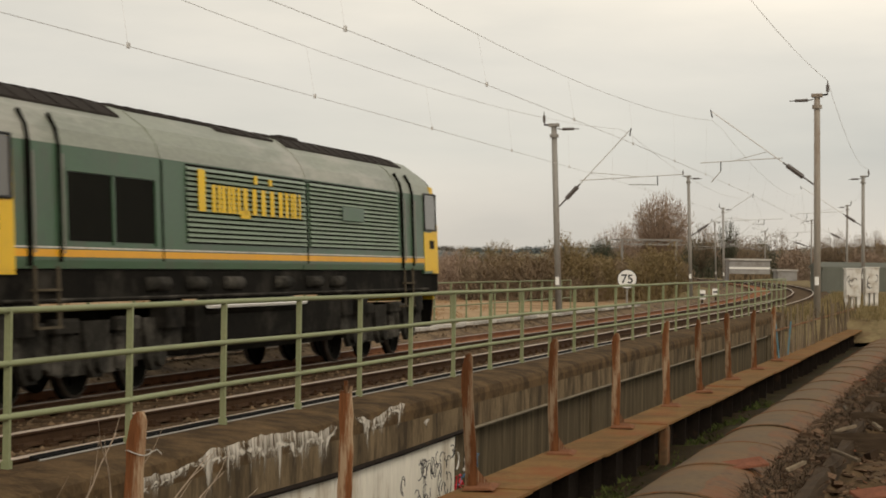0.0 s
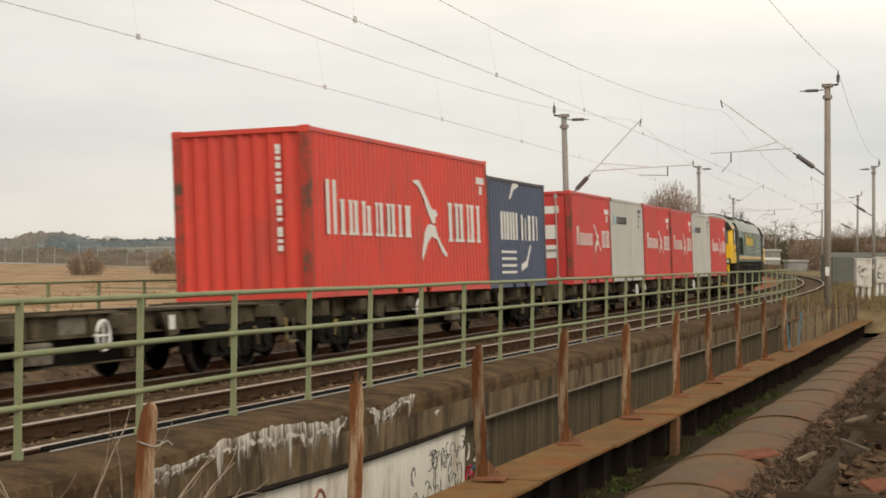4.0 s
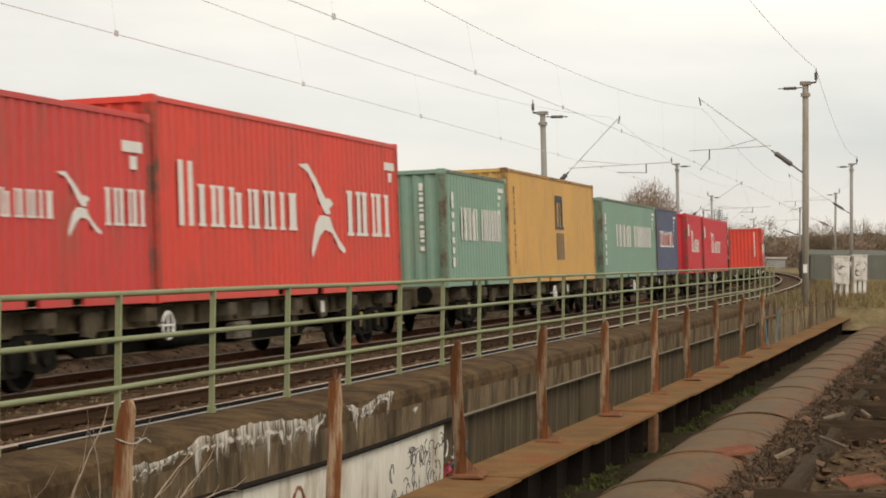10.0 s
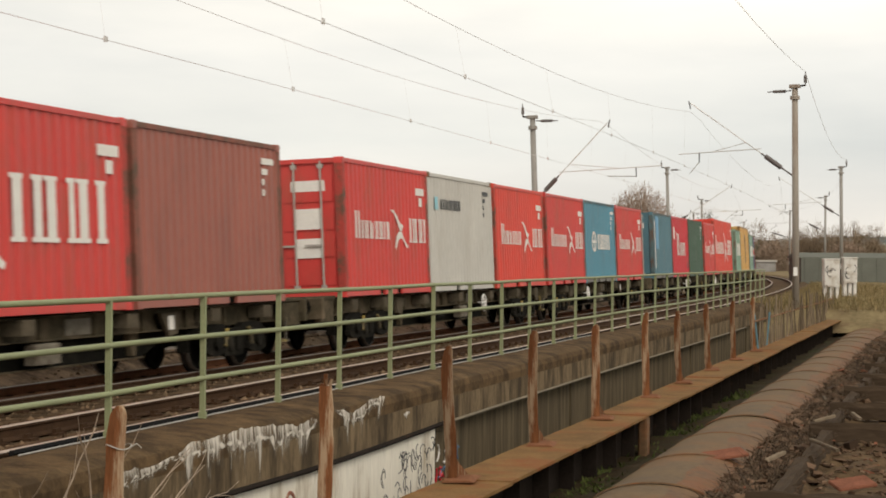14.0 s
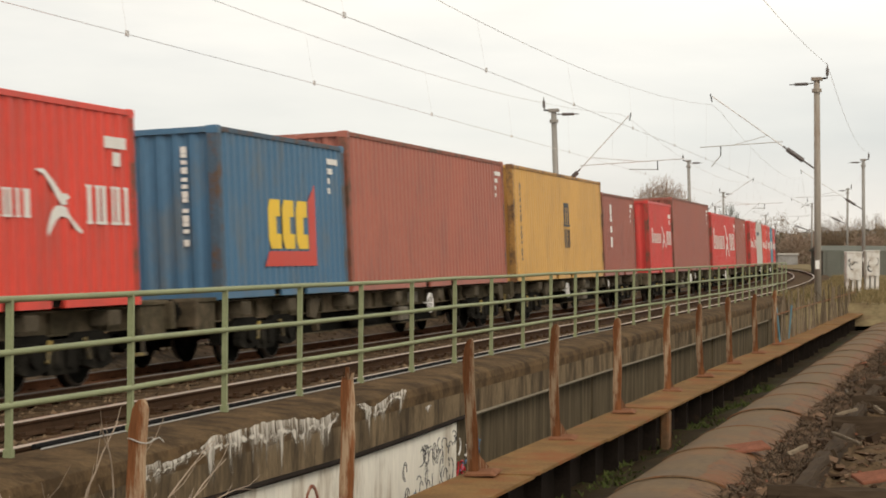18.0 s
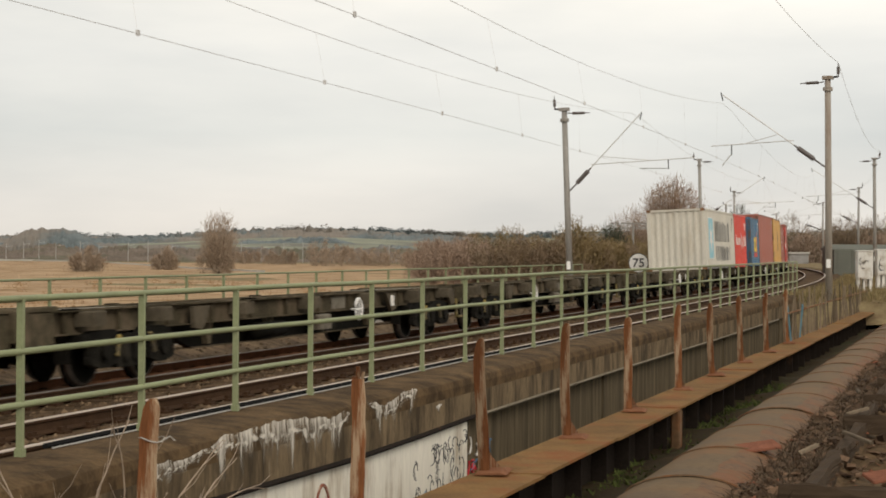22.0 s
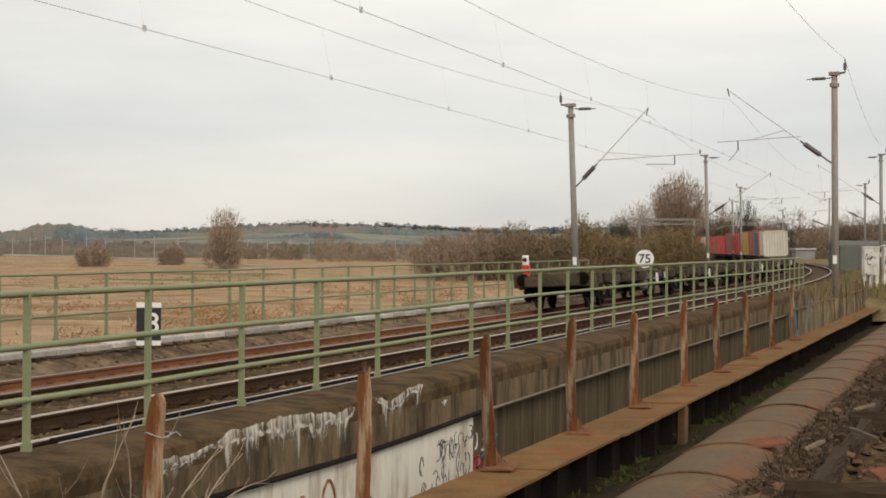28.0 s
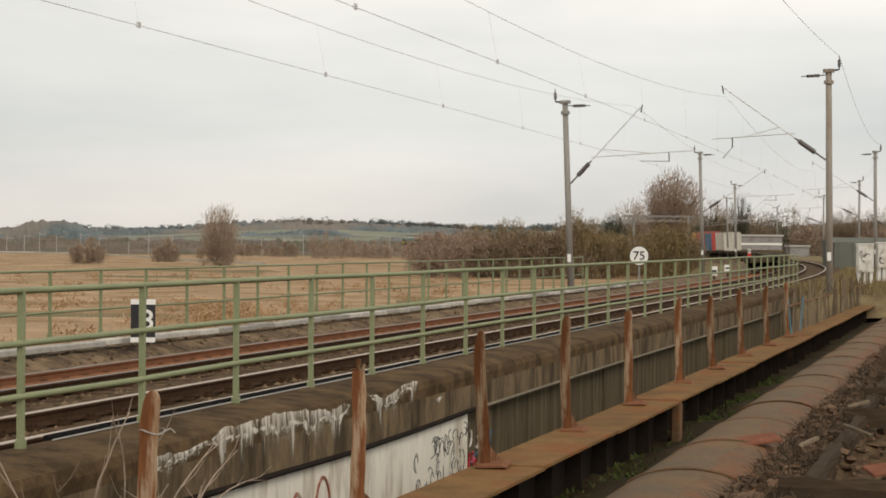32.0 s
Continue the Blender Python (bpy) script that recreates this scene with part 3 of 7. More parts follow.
fines = part("rust_fines", MB().loft([[bank(s, u, w) for u, w in ((-0.66, RAILTOP - 0.12), (-0.3, RAILTOP - 0.135), (0.3, RAILTOP - 0.135), (0.66, RAILTOP - 0.12))] for s in S_RAIL], close=False, ends=False), M_RUSTFINES)
tagged(fines, "orange rust-stained fines between the rails of the far track", "ballast", kind="structure")
M_CABLE = mat("black_cable_sheath", (0.012, 0.012, 0.012), 0.95, vary=0.2, bump=0.05)
cable_run = thing("lineside_cable", "black and pale cables lying along the coping", "cable")
for du, z_, r_, m_ in ((0.0, 0.360, 0.022, M_CABLE), (0.06, 0.348, 0.007, M_CONC_PALE)):
    part("cable", MB().path([line(s, SIDE - 6.38 + du + 0.012 * math.sin(s * 0.7), z_) for s in np.arange(12.5, 37, 0.75)], r_, 6), m_, cable_run)

sleeper_mesh = MB().cham(-1.28, 1.28, -0.125, 0.125, -0.12, 0.0, 0.012).mesh("sleeper", M_SLEEPER)
chair_mesh = MB().box(-0.16, 0.16, -0.09, 0.09, 0.0, 0.03).box(-0.11, -0.06, -0.06, 0.06, 0.03, 0.075).box(0.06, 0.11, -0.06, 0.06, 0.03, 0.075).mesh("rail_chair", M_RAILDARK)


def track_sleepers(u, w, count, name):
    t = thing(name, "timber sleepers under the running rails", "sleepers", kind="structure")
    for i in range(count):
        s = 9 + i * 0.66
        m = ride(s, 1.0)
        part("sleeper", sleeper_mesh, None, t, at=m @ Matrix.Translation((u, 0, RAILTOP + w - 0.185)))
        if i < 60:
            for du in (-0.75, 0.75):
                part("rail_chair", chair_mesh, None, t, at=m @ Matrix.Translation((u + du, 0, RAILTOP + w - 0.185)))
    far = MB()
    for i in range(count, count + 260):
        s = 9 + i * 0.66
        c = [bank(s + b, u + a, RAILTOP + w - 0.19) for a, b in ((-1.28, -0.125), (1.28, -0.125), (1.28, 0.125), (-1.28, 0.125))]
        d = [p - Vector((0, 0, 0.1)) for p in c]
        far.add(c + d, [(0, 1, 2, 3), (0, 4, 5, 1), (1, 5, 6, 2), (2, 6, 7, 3), (3, 7, 4, 0)])
    o = part("far_sleepers", far, M_SLEEPER, t)
    o["kind"] = "stuff"


# ---------------------------------------------------------------- concrete cable trough beyond the far track
def cable_trough():
    t = thing("cable_trough", "pale weathered concrete cable trough with lids in short lengths", "cable trough", kind="structure")
    mb = MB().cham(-0.13, 0.13, -0.455, 0.455, -0.085, 0.0, 0.015)
    me = mb.mesh("trough_lid", M_TROUGH)
    rnd = random.Random(4)
    for i in range(75):
        s = 14 + i * 1.0
        p = line(s, -2.35, 0.10 + rnd.uniform(-0.014, 0.014))
        part("trough_lid", me, None, t, at=Matrix.Translation(p) @ Matrix.Rotation(heading(s) + rnd.uniform(-0.012, 0.012), 4, "Z"))


# ---------------------------------------------------------------- railings
def railing(name, label, u, s0, count, step, z0, zt, mids, material, post_half, pipe):
    t = thing(name, label, "railing", kind="structure")
    for i in range(count):
        s = s0 + i * step
        p = line(s, u, 0)
        mb = MB().box(-post_half, post_half, -post_half * 0.8, post_half * 0.8, z0, zt)
        mb.box(-post_half * 1.35, post_half * 1.35, -post_half * 1.2, post_half * 1.2, z0 - 0.05, z0 + 0.06)
        part("post", mb, material, t, at=Matrix.Translation(p) @ Matrix.Rotation(heading(s), 4, "Z"))
    ss = [s0 - 0.1 + k * step for k in range(count - 1)] + [s0 + (count - 1) * step + 0.02]
    rnd = random.Random(3)
    for z in [zt - pipe * 0.5] + mids:
        pts = [line(s, u + (pipe * 0.4 if z != zt - pipe * 0.5 else 0), z + rnd.uniform(-0.006, 0.006)) for s in ss]
        part("rail_pipe", MB().path(pts, pipe, 8), material, t, smooth=True)
    return t


RU = SIDE - 6.3
railing("railing", "pale green painted tubular steel railing on the bridge parapet", RU, 9.99, 33, 2.0, 0.335, 1.435, [1.06, 0.69], M_RAILGREEN, 0.023, 0.0235)
railing("railing", "pale green steel railing beyond the far track", SIDE - 15.5, 26.5, 27, 2.02, 0.08, 1.235, [0.87, 0.5], M_RAILGREEN_FAR, 0.026, 0.022)


# ---------------------------------------------------------------- parapet wall of the bridge
S_WALL = [-6.0] + [float(s) for s in range(0, 68, 2)] + [66.8]
wall_u = lambda d: SIDE - d
parapet = thing("parapet_wall", "stained brown concrete parapet wall with lime runs and graffiti", "wall", kind="structure")


def wall_piece(name, profile, ss, material, label=""):
    return part(name, MB().loft([[line(s, wall_u(d), z) for d, z in profile] for s in ss]), material, parapet, label)


wall_piece("coping", [(6.42, 0.10), (6.42, 0.31), (6.36, 0.34), (6.15, 0.335), (5.85, 0.31), (5.74, 0.27), (5.714, 0.20), (5.714, 0.10)], S_WALL, M_COPING, "mossy sloping coping")
foot = lambda s: float(np.interp(s, (0, 13.5, 17.4, 19.8, 22, 31, 45, 60), (-0.15, -0.17, -0.22, -0.21, -0.185, -0.185, -0.23, -0.27)))
part("fascia_beam", MB().loft([[line(s, wall_u(d), z) for d, z in ((6.41, foot(s)), (6.41, 0.099), (5.715, 0.099), (5.715, foot(s)))] for s in S_WALL]), M_CONC, parapet)
# lower wall in cast bays with open joints
bays = [0.0, 8.0, 12.0, 16.0, 22.1, 26.0, 31.5, 36.5, 42.0, 47.5, 53.0, 57.5, 62.0, 66.6]
for i in range(len(bays) - 1):
    a, b = bays[i] + 0.02, bays[i + 1] - 0.02
    ss = list(np.linspace(a, b, 4))
    d = 5.90 + 0.015 * ((i * 7) % 3)
    wall_piece("wall_bay", [(6.4, -2.2), (6.4, -0.16), (d, -0.16), (d, -2.2)], ss, M_CONC_LOW)
part("drip_pipe", MB().path([line(s, wall_u(5.69), foot(s) - 0.008) for s in np.arange(22.5, 60, 0.5)], 0.02, 6), M_CONDUIT, parapet, "pale conduit along the foot of the wall")
part("drip_pipe", MB().path([line(s, wall_u(5.69), foot(s) - 0.006) for s in np.arange(0, 22.6, 0.45)], 0.026, 6), M_DARKSTEEL, parapet, "dark conduit along the foot of the wall")
wall_piece("painted_panel", [(5.745, -1.9), (5.745, -0.235), (5.899, -0.235), (5.899, -1.9)], [12.2, 14, 16, 18, 20, 22.0], M_WHITEWASH, "flaking white painted panel")


def lime_runs():
    """White mineral crust along a crack under the coping, with runs that hang from it."""
    for s0, s1, crest, drop in (
            (12.75, 17.45, ((12.7, 13.2, 13.6, 14.0, 14.25, 15.0, 16.0, 16.4, 17.1, 17.45), (0.17, 0.18, 0.18, 0.23, 0.255, 0.26, 0.25, 0.205, 0.19, 0.23)), ((12.7, 13.3, 13.6, 14.0, 14.2, 14.6, 15.6, 16.6, 17.45), (0.36, 0.30, 0.10, 0.12, 0.36, 0.42, 0.50, 0.44, 0.30))),
            (18.0, 19.75, ((18.0, 18.45, 18.75, 19.2, 19.6), (0.28, 0.19, 0.19, 0.26, 0.285)), ((18.0, 18.4, 18.7, 19.1, 19.5, 19.75), (0.10, 0.3, 0.34, 0.24, 0.3, 0.2))),
            (20.5, 20.75, ((20.5, 20.75), (0.05, 0.05)), ((20.5, 20.75), (0.2, 0.2)))):
        ss = np.arange(s0, s1 + 0.01, 0.04)
        vs, fs, uvs = [], [], []
        for i, s in enumerate(ss):
            top = float(np.interp(s, *crest)) + 0.02 * noise.noise((s * 9, 0, 0)) + 0.035 * noise.noise((s * 3.1, 4, 0))
            le = float(np.interp(s, *drop)) * min(1.0, 0.25 + 5 * (s - s0), 0.25 + 5 * (s1 - s)) * (1.0 + 0.55 * noise.noise((s * 2.3, 7, 1)))
            for k in range(9):
                v = (-0.1, -0.03, 0.05, 0.12, 0.25, 0.45, 0.65, 0.85, 1.05)[k]
                z = top - v * le
                bulge = 0.004 + (0.010 if k in (2, 3) else 0.0) * (0.5 + noise.noise((s * 14, k, 3)))
                vs.append(line(s, wall_u(5.715 - bulge), z))
                uvs.append((s, v))
            if i:
                o = (i - 1) * 9
                fs += [(o + k, o + k + 1, o + k + 10, o + k + 9) for k in range(8)]
        o = part("lime_runs", MB().add(vs, fs), M_LIMESHEET, parapet, "white lime runs down the concrete", smooth=True)
        o["kind"] = "stuff"
        layer = o.data.uv_layers.new(name="runs")
        for lp in o.data.loops:
            layer.data[lp.index].uv = uvs[lp.vertex_index]


lime_runs()


def graffiti():
    """Tangled sprayed strokes, no letters."""
    rnd = random.Random(21)
    for material, s0, s1, z0, z1, count, r, tall in ((M_BLACK, 20.4, 21.9, -0.55, -0.38, 20, 0.007, 0.07), (M_BLACK, 19.7, 21.6, -0.95, -0.5, 16, 0.006, 0.12),
                                                     (M_LOGODARK, 20.3, 21.9, -1.0, -0.7, 12, 0.007, 0.12),
                                                     (PAINT["ocean"], 20.2, 20.9, -1.15, -0.85, 5, 0.008, 0.1),
                                                     (PAINT["crimson"], 22.4, 23.0, -0.98, -0.72, 7, 0.013, 0.08), (M_LOGOWHITE, 22.5, 23.4, -0.85, -0.55, 6, 0.012, 0.1),
                                                     (PAINT["ocean"], 22.5, 23.9, -0.9, -0.5, 8, 0.010, 0.1)):
        mb = MB()
        for _ in range(count):
            s, z = rnd.uniform(s0, s1), rnd.uniform(z0, z1)
            a, w, h = rnd.uniform(0, 6.28), rnd.uniform(0.04, 0.13), tall * rnd.uniform(0.5, 1.4)
            turn = rnd.uniform(1.5, 4.6)
            pts = []
            for k in range(9):
                q = a + turn * k / 8
                pts.append(line(s + w * math.cos(q) + 0.03 * k / 8, wall_u(5.745 if s0 < 22 else 5.90), z + h * math.sin(q)))
            mb.path(pts, r, 4)
        part("spray_strokes", mb, material, parapet, "sprayed graffiti strokes")
    # row of rounded red strokes
    mb = MB()
    for s, w, h, a0, a1 in ((15.0, 0.16, 0.16, 2.9, 0.3), (15.45, 0.2, 0.24, 3.3, -0.6), (16.05, 0.17, 0.30, 3.4, -0.5), (16.75, 0.22, 0.36, 3.5, 0.35)):
        pts = [line(s + w * math.cos(a0 + (a1 - a0) * k / 12), wall_u(5.747), -0.78 + h * 1.1 * math.sin(a0 + (a1 - a0) * k / 12)) for k in range(13)]
        mb.path(pts, 0.02, 5)
    part("spray_strokes", mb, M_SPRAYRED, parapet, "faded red sprayed loops")


graffiti()
part("end_pier", MB().loft([[line(s, wall_u(d), z) for d, z in ((6.45, -2.2), (6.45, 0.05), (5.62, 0.05), (5.62, -2.2))] for s in (66.85, 67.6)]), M_CONC_LOW, parapet)

# ---------------------------------------------------------------- the disused bridge alongside: girder, posts, arch plates
def veer(y):
    return -0.125 + 0.0095 * (y - 19)


def slide(y):
    return 0.01 + 0.0095 * (y - 17)


def side_loft(profile, ys):
    return MB().loft([[(-d + slide(y), y, z) for d, z in profile] for y in ys])


Y_GIRDER = [4, 8, 12, 16, 20, 24, 28, 31, 34, 37, 40, 43, 46, 49, 52, 55, 58, 61, 64, 68, 72.4]
girder = thing("bridge_girder", "rusted riveted girder of a disused bridge with a flat top flange", "girder", kind="structure")
# the flange plates overlap in lengths
plates = [4, 9.2, 13.3, 17.0, 20.6, 24.8, 28.4, 33.2, 38.5, 44.0, 50.0, 56.0, 62.0, 67.0, 72.4]
for i in range(len(plates) - 1):
    ys = list(np.linspace(plates[i], plates[i + 1] + 0.05, 5))
    dz = 0.012 * (i % 2)
    part("flange_plate", side_loft([(4.38, -0.275 + dz), (4.38, -0.245 + dz), (3.73, -0.245 + dz), (3.73, -0.275 + dz)], ys), M_FLANGE, girder)
# The shade below the flange is in the dark colour of web and stiffeners.
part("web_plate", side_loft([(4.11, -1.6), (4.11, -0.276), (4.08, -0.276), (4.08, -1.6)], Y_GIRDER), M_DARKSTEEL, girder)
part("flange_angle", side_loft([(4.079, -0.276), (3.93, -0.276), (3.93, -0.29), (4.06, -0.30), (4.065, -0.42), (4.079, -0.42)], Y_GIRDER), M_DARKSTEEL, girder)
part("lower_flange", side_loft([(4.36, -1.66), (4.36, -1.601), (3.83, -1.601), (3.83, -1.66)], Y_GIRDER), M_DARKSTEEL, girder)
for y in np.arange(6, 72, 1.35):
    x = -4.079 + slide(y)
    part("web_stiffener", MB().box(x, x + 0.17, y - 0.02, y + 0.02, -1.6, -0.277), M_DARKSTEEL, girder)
for y in (14.9, 25.1):
    x = -3.9 + slide(y)
    part("girder_pier", MB().cham(x + 0.02, x + 0.14, y - 0.13, y + 0.13, -1.7, -0.29, 0.02), M_ARCHRUST, girder, "rust-stained pier under the girder")


def rust_post(i, y, lean):
    x = -4.24 + slide(y)
    t = thing("fence_post", "rusted bent steel fence post with flaking pale paint", "fence post", "rusted posts on the girder", at=Matrix.Translation((x, y, -0.235)) @ Matrix.Rotation(lean, 4, "Y"))
    rnd = random.Random(50 + i)
    h = 1.19 + rnd.uniform(-0.03, 0.03)
    torn = i == 2
    h -= 0.17 if torn else 0.0
    # a rolled channel, worn and bent, its head rounded over
    heights = [h * k / 8 for k in range(8)] + ([h - 0.02, h + 0.03] if torn else [h - 0.03, h, h + 0.022])
    secs = []
    for k, z in enumerate(heights):
        w = 0.052 * (1 - 0.1 * z / h) + rnd.uniform(-0.005, 0.005)
        if not torn and z > h - 0.05:
            w *= (0.9, 0.68, 0.3)[k - 8]
        b = 0.007 * math.sin(z * 5.2 + i * 2.1) + (0.12 * max(0.0, z - h + 0.16) if not torn else 0.0)
        d = 0.075 * (0.5 if not torn and z > h - 0.01 else 1.0)
        secs.append([(-w + b, -0.014, z), (-w + b, 0.012, z), (-0.014 + b, 0.016, z), (-0.014 + b, d, z), (0.014 + b, d, z), (0.014 + b, 0.014, z), (w + b, 0.012, z), (w + b, -0.014, z), (0.3 * w + b, -0.022, z), (-0.3 * w + b, -0.022, z)])
    part("post_stem", MB().loft(secs), M_RUST, t)
    if torn:
        b = 0.007 * math.sin(h * 5.2 + i * 2.1)
        cap = MB()
        for x0, x1, up, bend in ((-0.045, -0.012, 0.02, 0.03), (-0.012, 0.02, 0.09, 0.0), (0.02, 0.045, 0.05, 0.04)):
            cap.loft([[(x0 + b, -0.011 + e, z), (x1 + b, -0.011 + e, z), (x1 + b - (0.01 if z > h + 0.04 else 0), 0.011 + e, z), (x0 + b + (0.01 if z > h + 0.04 else 0), 0.011 + e, z)] for z, e in ((h - 0.03, 0.0), (h + 0.03 + up * 0.4, bend * 0.4), (h + 0.03 + up, bend))])
        part("post_head", cap, M_RUST, t, "torn jagged post head")
    if i == 1:
        ring = [(0.07 * math.cos(a) + 0.01, 0.03 + 0.06 * math.sin(a), h - 0.2 + 0.012 * math.sin(a * 2)) for a in [k * math.pi / 8 for k in range(17)]]
        part("fence_wire", MB().path(ring + [(0.1, 0.07, h - 0.185), (0.12, 0.09, h - 0.21)], 0.004, 5), M_TROUGH, t, "twist of old fence wire")
    part("base_plate", MB().loft([[(-0.07, y, 0.0), (0.22 - y * 0.12, y, 0.0), (0.17 - y * 0.12, y, z), (-0.05, y, z)] for y, z in ((-0.10, 0.02), (-0.02, 0.035), (0.12, 0.05), (0.3, 0.03), (0.52, 0.008))]), M_RAILRUST, t, "rusted foot plate heaped with scale")
    part("foot_bracket", MB().add([(0.0, 0.04, 0.02), (0.0, 0.5, 0.02), (0.0, 0.06, 0.2), (0.03, 0.04, 0.02), (0.03, 0.5, 0.02), (0.03, 0.06, 0.2)], [(0, 1, 2), (5, 4, 3), (0, 3, 4, 1), (1, 4, 5, 2), (2, 5, 3, 0)]), M_RUST, t)


post_ratio = [2.24, 3.10, 3.97, 4.83, 5.75, 6.76, 7.66, 8.66, 9.73, 10.8]
POST_Y = [6.1]
for r_ in post_ratio:
    y_ = 4.2 * r_
    for _ in range(30):
        y_ = 0.5 * y_ + 0.5 * (4.24 - slide(y_)) * r_
    POST_Y.append(y_)
for i, y_ in enumerate(POST_Y):
    rust_post(i, y_, (0.0, 0.0, 0.0, -0.045, -0.025, -0.02, -0.012, -0.045, -0.05, -0.02, -0.03)[i])

arch = thing("arch_plates", "weathered curved iron arch plates of the disused deck, wet and rust stained", "deck plates", kind="structure")
rnd = random.Random(8)
y_ = 10.15
arc = lambda yy, a, h=0.0, dz=0.0: (-2.625 + veer(yy) + (0.64 + h) * math.sin(a), yy, -0.73 + (0.27 + h) * math.cos(a) + dz)
while y_ < 74:
    ln = 2.98 + rnd.uniform(-0.1, 0.1)
    top, skirt = [], []
    lift = rnd.uniform(-0.01, 0.01)
    for k in range(13):
        yy = y_ + ln * k / 12
        e = 0.32 + 0.3 * noise.noise((yy * 0.8, 0, 5))
        top.append([arc(yy, a, 0, lift) for a in np.linspace(-1.4, e, 13)])
        skirt.append([arc(yy, a, 0, lift) for a in np.linspace(e, 1.25, 6)])
    part("arch_plate", MB().loft(top, close=False, ends=False), M_ARCH, arch, smooth=True)
    part("plate_edge", MB().loft(skirt, close=False, ends=False), M_ARCHRUST, arch, "orange rusted edge", smooth=True)
    # raised seam between two plates
    bow = rnd.uniform(0.02, 0.09)
    secs = [[arc(y_ + dy + bow * math.sin(a * 2), a, h, 0.004) for a in np.linspace(-1.2, 1.25, 15)] for dy, h in ((-0.022, 0.0), (-0.012, 0.014), (0.012, 0.014), (0.022, 0.0))]
    part("seam", MB().loft(secs, close=False, ends=False), M_ARCHRUST, arch, smooth=True)
    y_ += ln

# ---------------------------------------------------------------- rubble bank beside the arch plates
def trough_z(x, y):
    z = -0.56 + 0.10 * noise.noise((x * 1.7, y * 1.1, 3)) + 0.07 * noise.noise((x * 4.1, y * 3.3, 9))
    return z - 0.25 * max(0.0, (-2.05 - x) / 0.3) - (0.10 if x > -1.25 else 0.0)


def rubble():
    secs = []
    for y in list(np.arange(6, 74, 0.45)):
        c = veer(y)
        secs.append([(x + c, y, trough_z(x, y)) for x in np.linspace(-2.36, 3.0, 34)])
    o = part("rubble_bank", MB().loft(secs, close=False, ends=False), M_BANK)
    tagged(o, "dark earth and rubble between the old deck timbers", "rubble", kind="structure")
    rnd = random.Random(31)
    mb, mr = MB(), MB()
    for i in range(9000):
        y = 10 + 50 * rnd.random() ** 1.5
        x = rnd.uniform(-2.12, 0.6) if i % 3 else rnd.uniform(-2.12, -1.45)
        r = rnd.uniform(0.012, 0.04) if i % 13 else rnd.uniform(0.05, 0.1)
        m = Matrix.Translation((x + veer(y), y, trough_z(x, y) + 0.012)) @ Euler((rnd.uniform(-0.5, 0.5), rnd.uniform(-0.5, 0.5), rnd.uniform(0, 3))).to_matrix().to_4x4()
        sx, sy, sz = r * rnd.uniform(0.5, 1.7), r * rnd.uniform(0.5, 1.7), r * rnd.uniform(0.12, 0.5)
        vs = [m @ Vector((a * sx * rnd.uniform(0.5, 1), b * sy * rnd.uniform(0.5, 1), c * sz)) for a in (-1, 1) for b in (-1, 1) for c in (-1, 1)]
        (mr if i % 29 == 0 else mb).add(vs, [(0, 1, 3, 2), (4, 6, 7, 5), (0, 4, 5, 1), (2, 3, 7, 6), (0, 2, 6, 4), (1, 5, 7, 3)])
    o = part("rubble_stones", mb, M_CHIP)
    tagged(o, "broken stones, bark and clinker lying in the rubble", "stones", kind="stuff")
    o = part("brick_rubble", mr, M_BRICKRED)
    tagged(o, "broken red bricks among the rubble", "bricks", kind="stuff")


M_CHIP = foliage("rubble_chip", (0.018, 0.012, 0.008), (0.20, 0.125, 0.08), 0.35, 1.2)
rubble()


def dead_plants(name, label, count, seed, place, h, material, spread=0.25, lean=0.5, w=0.006):
    """Thin stalks, each a narrow three-sided blade."""
    rnd = random.Random(seed)
    mb = MB()
    for _ in range(count):
        p = Vector(place(rnd))
        hh = h * rnd.uniform(0.4, 1.2)
        d = Vector((rnd.uniform(-1, 1) * lean, rnd.uniform(-1, 1) * lean, 1)).normalized()
        e = Vector((rnd.uniform(-1, 1), rnd.uniform(-1, 1), 0)).normalized() * w
        f = Vector((-e.y, e.x, 0))
        mid = p + d * hh * 0.55
        tip = p + d * hh + Vector((d.x, d.y, -0.2)) * hh * spread
        mb.add([p - e, p + e, p + f, mid - e * 0.7, mid + e * 0.7, mid + f * 0.7, tip],
               [(0, 1, 4, 3), (1, 2, 5, 4), (2, 0, 3, 5), (3, 4, 6), (4, 5, 6), (5, 3, 6)])
    o = part(name, mb, material)
    return tagged(o, label, "plants", kind="stuff")


M_DEADSTALK = foliage("dead_stalk", (0.02, 0.014, 0.01), (0.15, 0.105, 0.07))
dead_plants("dead_grass", "matted dead stalks and twigs on the rubble bank", 9000, 61, lambda r: (lambda y: (r.uniform(-2.07, -1.3) + veer(y), y, -0.55))(10 + 46 * r.random()), 0.24, M_DEADSTALK, lean=2.6)
dead_plants("moss", "green weeds in the gutter below the girder", 2200, 62, lambda r: (lambda y: (-3.55 + r.uniform(-0.3, 0.25) + veer(y), y, -0.80))(r.choice((17, 18.5, 20.5, 22, 26.5, 28, 31, 33, 36)) + r.gauss(0, 0.9)), 0.11, M_GRASSGREEN, lean=1.2, w=0.02)

gutter = part("gutter_earth", MB().loft([[(-4.25 + veer(y), y, -0.80), (-3.9 + veer(y), y, -0.78 + 0.04 * math.sin(y)), (-3.5 + veer(y), y, -0.74 + 0.04 * math.sin(y * 1.7)), (-3.1 + veer(y), y, -0.70)] for y in np.arange(5, 66, 1.0)], close=False, ends=False), M_EARTH)
